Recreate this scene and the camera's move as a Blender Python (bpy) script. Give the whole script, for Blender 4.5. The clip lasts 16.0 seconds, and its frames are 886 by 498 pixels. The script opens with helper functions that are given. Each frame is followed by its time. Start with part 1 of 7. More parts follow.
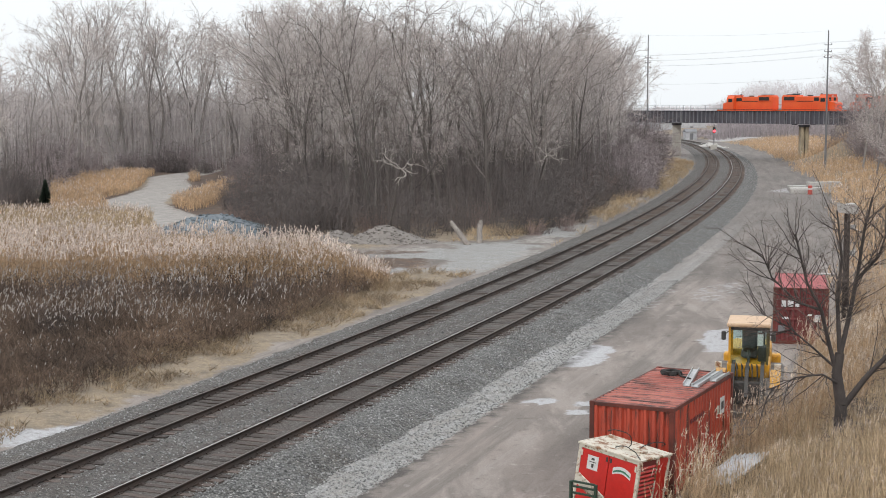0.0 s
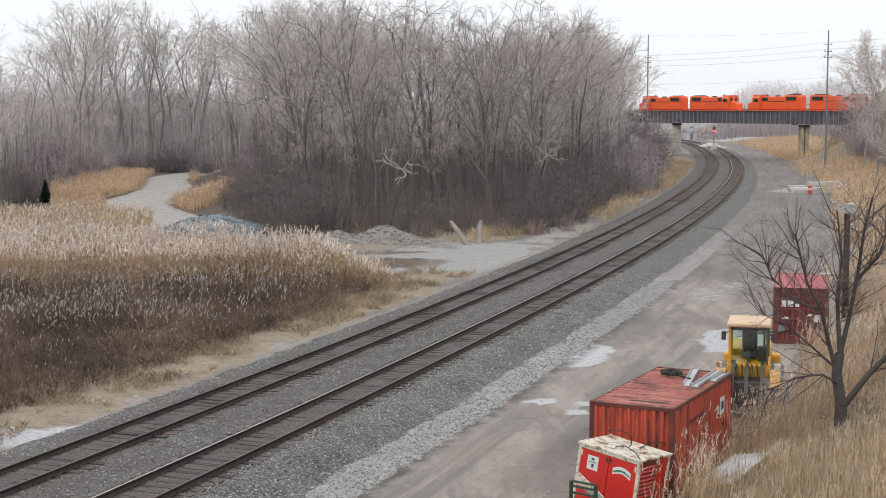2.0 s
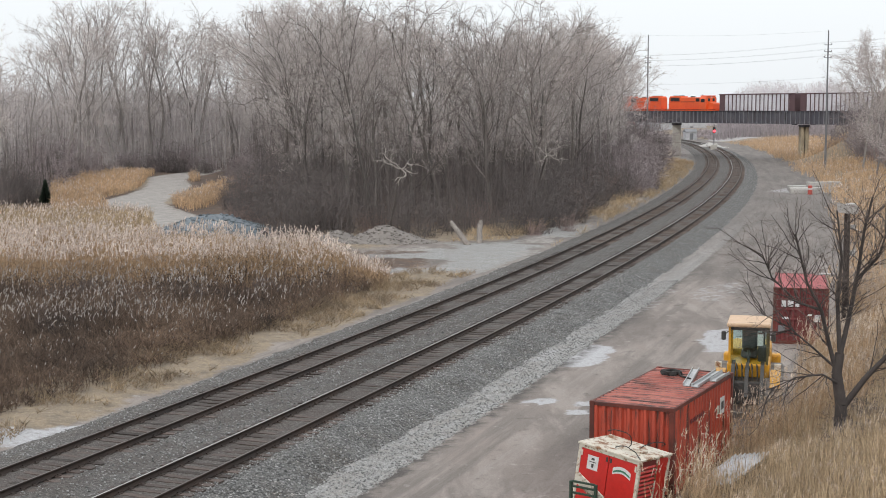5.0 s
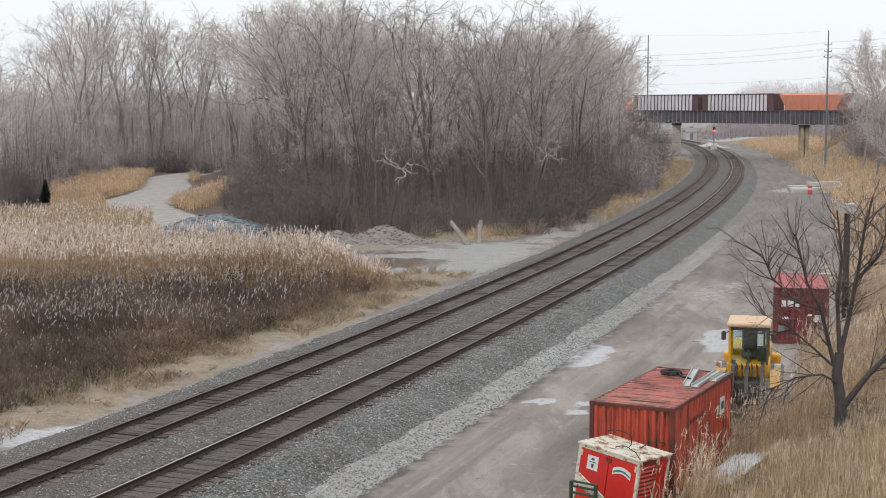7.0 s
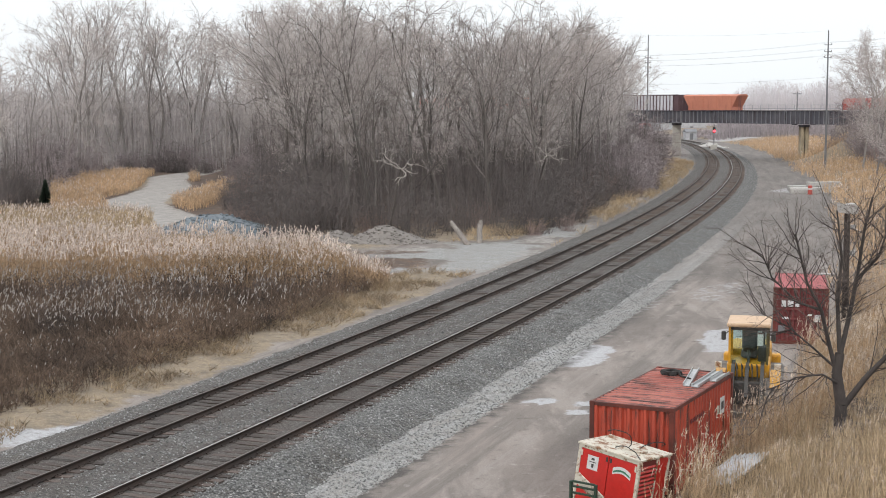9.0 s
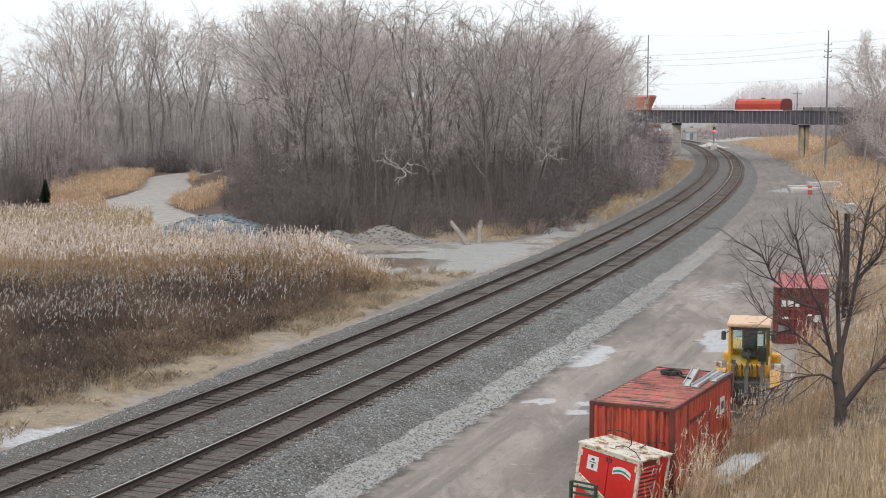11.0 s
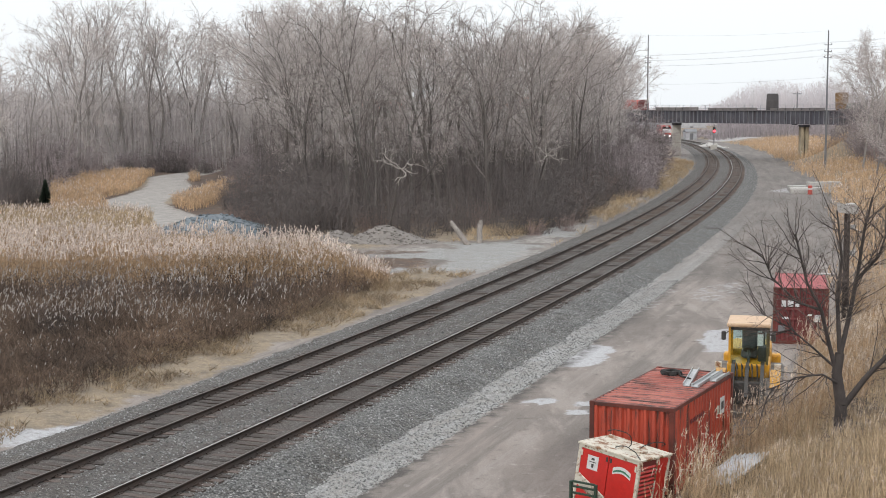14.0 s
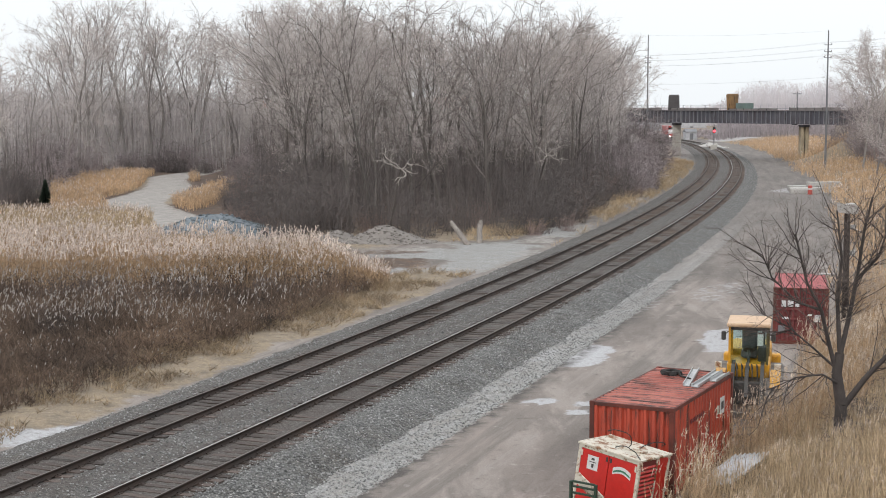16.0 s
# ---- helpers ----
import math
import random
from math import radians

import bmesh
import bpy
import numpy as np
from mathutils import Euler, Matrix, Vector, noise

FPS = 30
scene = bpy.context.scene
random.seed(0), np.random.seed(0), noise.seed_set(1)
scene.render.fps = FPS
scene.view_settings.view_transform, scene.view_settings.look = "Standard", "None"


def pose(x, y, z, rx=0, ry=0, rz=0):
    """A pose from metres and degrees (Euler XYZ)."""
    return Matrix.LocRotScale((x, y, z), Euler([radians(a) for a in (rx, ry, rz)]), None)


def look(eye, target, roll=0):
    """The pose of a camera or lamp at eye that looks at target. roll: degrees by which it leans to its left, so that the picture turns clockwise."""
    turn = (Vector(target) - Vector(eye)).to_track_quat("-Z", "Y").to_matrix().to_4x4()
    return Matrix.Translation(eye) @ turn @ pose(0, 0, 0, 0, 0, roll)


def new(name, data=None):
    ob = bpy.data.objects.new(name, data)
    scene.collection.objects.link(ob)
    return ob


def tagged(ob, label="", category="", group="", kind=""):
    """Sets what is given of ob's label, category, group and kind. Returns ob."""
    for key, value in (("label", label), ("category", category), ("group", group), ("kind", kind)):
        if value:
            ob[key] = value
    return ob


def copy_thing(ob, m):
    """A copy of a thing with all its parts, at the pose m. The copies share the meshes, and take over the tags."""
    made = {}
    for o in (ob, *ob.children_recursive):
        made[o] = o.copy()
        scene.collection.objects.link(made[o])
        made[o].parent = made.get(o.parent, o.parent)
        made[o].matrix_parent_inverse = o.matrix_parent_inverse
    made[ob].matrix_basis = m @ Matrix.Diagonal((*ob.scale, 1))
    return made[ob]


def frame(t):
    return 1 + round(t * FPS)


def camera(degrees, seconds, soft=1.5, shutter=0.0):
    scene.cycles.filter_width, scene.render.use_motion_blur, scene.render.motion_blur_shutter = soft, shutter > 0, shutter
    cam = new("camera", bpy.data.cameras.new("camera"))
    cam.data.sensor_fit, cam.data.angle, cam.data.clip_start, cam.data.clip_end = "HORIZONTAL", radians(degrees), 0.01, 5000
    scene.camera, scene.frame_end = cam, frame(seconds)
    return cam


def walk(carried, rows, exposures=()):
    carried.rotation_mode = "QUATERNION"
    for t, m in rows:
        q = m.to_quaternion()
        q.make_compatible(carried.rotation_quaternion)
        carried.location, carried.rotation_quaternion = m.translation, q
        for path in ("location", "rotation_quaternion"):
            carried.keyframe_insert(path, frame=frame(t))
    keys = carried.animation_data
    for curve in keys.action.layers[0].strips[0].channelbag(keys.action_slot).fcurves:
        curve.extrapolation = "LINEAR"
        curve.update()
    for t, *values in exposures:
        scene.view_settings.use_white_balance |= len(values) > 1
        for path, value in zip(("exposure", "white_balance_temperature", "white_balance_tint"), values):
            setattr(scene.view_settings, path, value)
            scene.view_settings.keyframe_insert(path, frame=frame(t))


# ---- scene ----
cam = camera(34.15, 16.0, soft=0.95)
EYE = (0.0, 0.0, 10.73)
walk(cam, [(0.0, pose(*EYE, 90 - 5.593, 0, 0)), (16.0, pose(*EYE, 90 - 5.593, 0, 0))],
     exposures=[(0.0, 0.15), (3.0, 0.12), (6.5, 0.07), (9.0, 0.18), (12.5, 0.17), (16.0, 0.15)])

# ---- light: a bright overcast day ----
world = bpy.data.worlds.new("overcast")
scene.world = world
world.use_nodes = True
wt = world.node_tree
wt.nodes.clear()
w_out = wt.nodes.new("ShaderNodeOutputWorld")
w_bg = wt.nodes.new("ShaderNodeBackground")
w_sky = wt.nodes.new("ShaderNodeTexSky")
w_sky.sky_type, w_sky.sun_disc = "NISHITA", False
w_sky.sun_elevation, w_sky.sun_rotation = radians(38), radians(215)
w_sky.air_density, w_sky.dust_density = 1.0, 4.0
w_mul = wt.nodes.new("ShaderNodeMix")
w_mul.data_type, w_mul.blend_type = "RGBA", "MIX"
w_mul.inputs[0].default_value = 0.86
# cloud deck: an overcast sky, about twice as bright overhead as at the horizon
w_co = wt.nodes.new("ShaderNodeTexCoord")
w_sep = wt.nodes.new("ShaderNodeSeparateXYZ")
wt.links.new(w_co.outputs["Generated"], w_sep.inputs[0])
w_up = wt.nodes.new("ShaderNodeMapRange")
w_up.inputs[3].default_value, w_up.inputs[4].default_value = 1.0, 1.7
wt.links.new(w_sep.outputs[2], w_up.inputs[0])
w_deck = wt.nodes.new("ShaderNodeVectorMath")
w_deck.operation = "SCALE"
w_deck.inputs[0].default_value = (8.6, 8.95, 9.25)
wt.links.new(w_up.outputs[0], w_deck.inputs["Scale"])
wt.links.new(w_deck.outputs[0], w_mul.inputs[7])
wt.links.new(w_sky.outputs[0], w_mul.inputs[6])
wt.links.new(w_mul.outputs[2], w_bg.inputs[0])
w_bg.inputs[1].default_value = 0.11
wt.links.new(w_bg.outputs[0], w_out.inputs[0])
sun_data = bpy.data.lights.new("sun", "SUN")
sun_data.energy, sun_data.angle, sun_data.color = 0.6, radians(14), (1.0, 0.95, 0.88)
sun = new("sun", sun_data)
sun.matrix_world = look((-30, -60, 70), (0, 0, 0))


# ---- materials ----
def node(nt, kind, **sets):
    n = nt.nodes.new(kind)
    for k, v in sets.items():
        n.inputs[k.replace("_", " ")].default_value = v
    return n


def mix(nt, fac, a, b, blend="MIX"):
    n = nt.nodes.new("ShaderNodeMix")
    n.data_type, n.blend_type = "RGBA", blend
    for sock, val in ((n.inputs[0], fac), (n.inputs[6], a), (n.inputs[7], b)):
        if isinstance(val, bpy.types.NodeSocket):
            nt.links.new(val, sock)
        elif isinstance(val, (int, float)):
            sock.default_value = val
        else:
            sock.default_value = (*val, 1)
    return n.outputs[2]


def ramp(nt, fac, lo, hi):
    n = nt.nodes.new("ShaderNodeMapRange")
    n.inputs[1].default_value, n.inputs[2].default_value = lo, hi
    nt.links.new(fac, n.inputs[0])
    return n.outputs[0]


def noise_tex(nt, coord, scale, detail=5.0, rough=0.6, stretch=None):
    if stretch:
        mp = nt.nodes.new("ShaderNodeMapping")
        mp.inputs["Scale"].default_value = stretch[:3]
        if len(stretch) > 3:
            mp.inputs["Rotation"].default_value = (0, 0, radians(stretch[3]))
        nt.links.new(coord, mp.inputs[0])
        coord = mp.outputs[0]
    n = node(nt, "ShaderNodeTexNoise", Scale=scale, Detail=detail, Roughness=rough)
    nt.links.new(coord, n.inputs["Vector"])
    return n.outputs[0]


def start_mat(name, rough=0.8, metal=0.0):
    m = bpy.data.materials.new(name)
    m.use_nodes = True
    nt = m.node_tree
    bsdf = nt.nodes["Principled BSDF"]
    bsdf.inputs["Roughness"].default_value, bsdf.inputs["Metallic"].default_value = rough, metal
    return m, nt, bsdf


def bumped(nt, bsdf, height, strength, dist):
    b = node(nt, "ShaderNodeBump", Strength=strength, Distance=dist)
    nt.links.new(height, b.inputs["Height"])
    nt.links.new(b.outputs[0], bsdf.inputs["Normal"])


def mat(name, c1, c2, big=0.6, fine=14.0, rough=0.8, metal=0.0, bump=0.3, dist=0.01, stain=None,
        stain_at=(0.55, 0.7), stretch=None, vary=0.0, island=False):
    """Two scales of variation, an optional stain colour in patches, and variation from piece to piece."""
    m, nt, bsdf = start_mat(name, rough, metal)
    co = nt.nodes.new("ShaderNodeTexCoord").outputs["Object"]
    col = mix(nt, ramp(nt, noise_tex(nt, co, big, 4), 0.35, 0.65), c1, c2)
    fn = noise_tex(nt, co, fine, 6, 0.7, stretch)
    col = mix(nt, ramp(nt, fn, 0.25, 0.8), mix(nt, 1.0, col, (0.72, 0.72, 0.72), "MULTIPLY"), col)
    if stain:
        st = ramp(nt, noise_tex(nt, co, big * 3.1, 7, 0.7, stretch), *stain_at)
        col = mix(nt, st, col, stain)
    if vary or island:
        if island:
            rnd = nt.nodes.new("ShaderNodeNewGeometry").outputs["Random Per Island"]
        else:
            rnd = nt.nodes.new("ShaderNodeObjectInfo").outputs["Random"]
        hs = nt.nodes.new("ShaderNodeHueSaturation")
        nt.links.new(col, hs.inputs["Color"])
        mr = nt.nodes.new("ShaderNodeMapRange")
        mr.inputs[3].default_value, mr.inputs[4].default_value = 1 - vary, 1 + vary
        nt.links.new(rnd, mr.inputs[0])
        nt.links.new(mr.outputs[0], hs.inputs["Value"])
        col = hs.outputs[0]
    nt.links.new(col, bsdf.inputs["Base Color"])
    if bump:
        bumped(nt, bsdf, fn, bump, dist)
    return m


def glow_mat(name, color, strength):
    m, nt, bsdf = start_mat(name, 0.4)
    bsdf.inputs["Base Color"].default_value = (*color, 1)
    bsdf.inputs["Emission Color"].default_value = (*color, 1)
    bsdf.inputs["Emission Strength"].default_value = strength
    return m


M_ORANGE = mat("orange_paint", (0.93, 0.14, 0.03), (0.86, 0.12, 0.03), 0.5, 9, 0.45, 0, 0.1, stain=(0.25, 0.05, 0.02), stain_at=(0.66, 0.9))
M_BLACK = mat("black_steel", (0.02, 0.02, 0.022), (0.04, 0.036, 0.034), 0.8, 12, 0.6, 0.2)
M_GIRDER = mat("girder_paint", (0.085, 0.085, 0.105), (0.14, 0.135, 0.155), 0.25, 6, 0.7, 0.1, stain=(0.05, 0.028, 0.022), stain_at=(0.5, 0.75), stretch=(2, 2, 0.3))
# stiffeners are paler than the web, further lightened in colour for distance haze
M_GIRDER_PALE = mat("girder_stiffener_hazed", (0.34, 0.34, 0.365), (0.25, 0.25, 0.265), 0.4, 6, 0.7, 0.1, stain=(0.06, 0.035, 0.03), stain_at=(0.55, 0.8))
M_CONCRETE = mat("concrete", (0.60, 0.57, 0.52), (0.46, 0.43, 0.39), 0.5, 8, 0.9, 0, 0.4, stain=(0.15, 0.13, 0.11), stain_at=(0.58, 0.8), stretch=(1, 1, 0.25))
M_CONCRETE_TAN = mat("weathered_tan_concrete", (0.56, 0.47, 0.33), (0.42, 0.35, 0.25), 0.5, 8, 0.9, 0, 0.4, stain=(0.08, 0.07, 0.06), stain_at=(0.55, 0.75), stretch=(1, 1, 0.2))
M_RAIL_SIDE = mat("rusty_rail", (0.06, 0.038, 0.028), (0.035, 0.026, 0.022), 0.8, 20, 0.85, 0.2)
M_RAIL_TOP = mat("polished_rail", (0.58, 0.55, 0.52), (0.44, 0.42, 0.40), 0.5, 30, 0.32, 1.0, 0.05)
M_RAIL_TOP_DULL = mat("dull_worn_rail", (0.17, 0.145, 0.13), (0.11, 0.09, 0.08), 0.5, 30, 0.55, 0.6, 0.05)
M_TIE = mat("creosoted_tie", (0.05, 0.039, 0.034), (0.095, 0.07, 0.06), 1.5, 18, 0.95, 0, 0.6, 0.01, stain=(0.13, 0.108, 0.095), stain_at=(0.52, 0.7), stretch=(1, 4, 1), vary=0.5)
M_TIE_JOINED = mat("creosoted_tie_far", (0.085, 0.06, 0.048), (0.14, 0.10, 0.08), 1.5, 18, 0.95, 0, 0.6, 0.01, vary=0.35, island=True)


def ground_mat():
    m, nt, bsdf = start_mat("yard_ground", 0.95)
    co = nt.nodes.new("ShaderNodeNewGeometry").outputs["Position"]
    za = nt.nodes.new("ShaderNodeAttribute")
    za.attribute_name = "zone_a"
    zb = nt.nodes.new("ShaderNodeAttribute")
    zb.attribute_name = "zone_b"
    sa, sb = nt.nodes.new("ShaderNodeSeparateColor"), nt.nodes.new("ShaderNodeSeparateColor")
    nt.links.new(za.outputs["Color"], sa.inputs[0])
    nt.links.new(zb.outputs["Color"], sb.inputs[0])
    n_big, n_mid = noise_tex(nt, co, 0.12, 5), noise_tex(nt, co, 0.9, 6, 0.65)
    n_fine, n_grain = noise_tex(nt, co, 7, 6, 0.7), noise_tex(nt, co, 24, 4, 0.8)
    n_edge = noise_tex(nt, co, 1.6, 7, 0.72)
    n_streak = noise_tex(nt, co, 0.6, 7, 0.68, (1.0, 0.16, 1.0, 20))
    dirt = mix(nt, ramp(nt, n_big, 0.38, 0.62), (0.28, 0.238, 0.212), (0.185, 0.158, 0.142))
    dirt = mix(nt, ramp(nt, n_streak, 0.47, 0.6), dirt, (0.31, 0.27, 0.243))
    zc = nt.nodes.new("ShaderNodeAttribute")
    zc.attribute_name = "zone_c"
    sc = nt.nodes.new("ShaderNodeSeparateColor")
    nt.links.new(zc.outputs["Color"], sc.inputs[0])
    side = sc.outputs[0]                                   # distance from the line, then distance along it
    run = nt.nodes.new("ShaderNodeCombineXYZ")
    nt.links.new(side, run.inputs[0])
    nt.links.new(sc.outputs[1], run.inputs[1])
    n_rut = noise_tex(nt, run.outputs[0], 0.8, 7, 0.66, (1.0, 0.07, 1.0))
    n_wet = noise_tex(nt, run.outputs[0], 0.16, 6, 0.62, (1.0, 0.2, 1.0))
    dirt = mix(nt, ramp(nt, n_rut, 0.50, 0.62), dirt, (0.18, 0.156, 0.14))
    dirt = mix(nt, ramp(nt, n_rut, 0.42, 0.30), dirt, (0.31, 0.275, 0.252))
    dirt = mix(nt, ramp(nt, n_wet, 0.52, 0.66), dirt, (0.135, 0.115, 0.103))
    far_lot = mix(nt, ramp(nt, sc.outputs[1], 85, 135), (0, 0, 0), (0.75, 0.75, 0.75))
    dirt = mix(nt, far_lot, dirt, mix(nt, ramp(nt, n_rut, 0.35, 0.6), (0.20, 0.178, 0.163), (0.13, 0.115, 0.106)))
    dirt = mix(nt, ramp(nt, n_mid, 0.60, 0.72), dirt, (0.10, 0.086, 0.076))
    dirt = mix(nt, ramp(nt, n_edge, 0.60, 0.70), dirt, (0.13, 0.112, 0.10))
    dirt = mix(nt, ramp(nt, n_edge, 0.40, 0.31), dirt, (0.36, 0.325, 0.30))
    grass = mix(nt, ramp(nt, n_mid, 0.35, 0.65), (0.31, 0.24, 0.16), (0.20, 0.16, 0.12))
    grass = mix(nt, ramp(nt, n_fine, 0.5, 0.75), grass, (0.42, 0.34, 0.23))
    grass = mix(nt, ramp(nt, n_edge, 0.52, 0.66), grass, (0.15, 0.118, 0.09))
    grass = mix(nt, ramp(nt, n_grain, 0.56, 0.66), grass, (0.24, 0.20, 0.165))
    vor = nt.nodes.new("ShaderNodeTexVoronoi")
    vor.inputs["Scale"].default_value = 21.0
    nt.links.new(co, vor.inputs["Vector"])
    vs = nt.nodes.new("ShaderNodeSeparateColor")
    nt.links.new(vor.outputs["Color"], vs.inputs[0])
    gravel = mix(nt, vs.outputs[0], (0.19, 0.188, 0.186), (0.42, 0.415, 0.405))
    gravel = mix(nt, ramp(nt, n_mid, 0.4, 0.7), gravel, mix(nt, 0.5, gravel, (0.22, 0.195, 0.165)))
    pale = mix(nt, ramp(nt, n_fine, 0.3, 0.75), (0.52, 0.52, 0.54), (0.34, 0.33, 0.33))
    pale = mix(nt, ramp(nt, n_edge, 0.55, 0.68), pale, (0.25, 0.235, 0.22))
    path = mix(nt, ramp(nt, n_mid, 0.35, 0.65), (0.40, 0.37, 0.345), (0.29, 0.27, 0.25))
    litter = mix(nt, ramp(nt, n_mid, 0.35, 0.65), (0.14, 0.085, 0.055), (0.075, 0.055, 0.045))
    blue = mix(nt, ramp(nt, n_fine, 0.35, 0.65), (0.17, 0.20, 0.225), (0.31, 0.34, 0.36))
    col = dirt
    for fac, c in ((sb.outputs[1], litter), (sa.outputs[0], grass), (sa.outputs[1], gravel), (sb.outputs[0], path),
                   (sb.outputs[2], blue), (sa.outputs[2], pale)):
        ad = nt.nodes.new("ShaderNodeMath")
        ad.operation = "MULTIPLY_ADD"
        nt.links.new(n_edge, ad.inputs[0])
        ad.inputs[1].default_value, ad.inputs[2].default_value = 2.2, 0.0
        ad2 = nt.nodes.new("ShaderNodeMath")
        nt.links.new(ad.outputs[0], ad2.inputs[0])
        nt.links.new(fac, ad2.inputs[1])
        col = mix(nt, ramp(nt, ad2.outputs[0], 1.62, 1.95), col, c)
    # crisp outer edge of the ballast gravel towards the yard, with a patchy dark rim
    wob = nt.nodes.new("ShaderNodeMath")
    wob.operation = "MULTIPLY_ADD"
    nt.links.new(n_edge, wob.inputs[0])
    wob.inputs[1].default_value = 1.3
    nt.links.new(side, wob.inputs[2])
    rim = mix(nt, ramp(nt, wob.outputs[0], 8.62, 8.0), (0, 0, 0), mix(nt, ramp(nt, sc.outputs[1], 150, 70), (0, 0, 0), (1, 1, 1)))
    rim = mix(nt, ramp(nt, wob.outputs[0], 7.82, 7.95), (0, 0, 0), rim)
    rim = mix(nt, ramp(nt, n_mid, 0.38, 0.56), (0, 0, 0), rim)
    col = mix(nt, rim, col, (0.075, 0.066, 0.06))
    strip = mix(nt, ramp(nt, wob.outputs[0], 5.4, 7.2), (0, 0, 0), mix(nt, ramp(nt, sc.outputs[1], 150, 70), (0, 0, 0), (1, 1, 1)))
    strip = mix(nt, ramp(nt, wob.outputs[0], 7.95, 7.8), (0, 0, 0), strip)
    col = mix(nt, strip, col, gravel)
    col = mix(nt, ramp(nt, n_grain, 0.2, 0.85), mix(nt, 1.0, col, (0.52, 0.51, 0.5), "MULTIPLY"), mix(nt, 1.0, col, (1.22, 1.22, 1.22), "MULTIPLY"))
    nt.links.new(col, bsdf.inputs["Base Color"])
    bumped(nt, bsdf, n_fine, 0.5, 0.05)
    return m


def ballast_mat():
    m, nt, bsdf = start_mat("ballast_stone", 0.9)
    co = nt.nodes.new("ShaderNodeNewGeometry").outputs["Position"]
    vor = nt.nodes.new("ShaderNodeTexVoronoi")
    vor.inputs["Scale"].default_value = 18.0
    nt.links.new(co, vor.inputs["Vector"])
    sep = nt.nodes.new("ShaderNodeSeparateColor")
    nt.links.new(vor.outputs["Color"], sep.inputs[0])
    n_mid = noise_tex(nt, co, 0.7, 6, 0.65)
    stone = mix(nt, sep.outputs[0], (0.034, 0.034, 0.034), (0.185, 0.18, 0.172))
    stone = mix(nt, ramp(nt, sep.outputs[1], 0.94, 0.98), stone, (0.40, 0.39, 0.38))
    stone = mix(nt, ramp(nt, n_mid, 0.45, 0.7), stone, mix(nt, 1.0, stone, (0.72, 0.66, 0.6), "MULTIPLY"))
    fa = nt.nodes.new("ShaderNodeAttribute")                # brown dust and grease round the rails
    fa.attribute_name = "fouled"
    fs = nt.nodes.new("ShaderNodeSeparateColor")
    nt.links.new(fa.outputs["Color"], fs.inputs[0])
    stone = mix(nt, fs.outputs[0], stone, mix(nt, 0.76, stone, (0.072, 0.055, 0.047)))
    stone = mix(nt, fs.outputs[1], stone, mix(nt, 0.8, stone, (0.036, 0.028, 0.024)))
    nt.links.new(stone, bsdf.inputs["Base Color"])
    bumped(nt, bsdf, vor.outputs["Distance"], 0.9, 0.05)
    return m


M_GROUND, M_BALLAST = ground_mat(), ballast_mat()


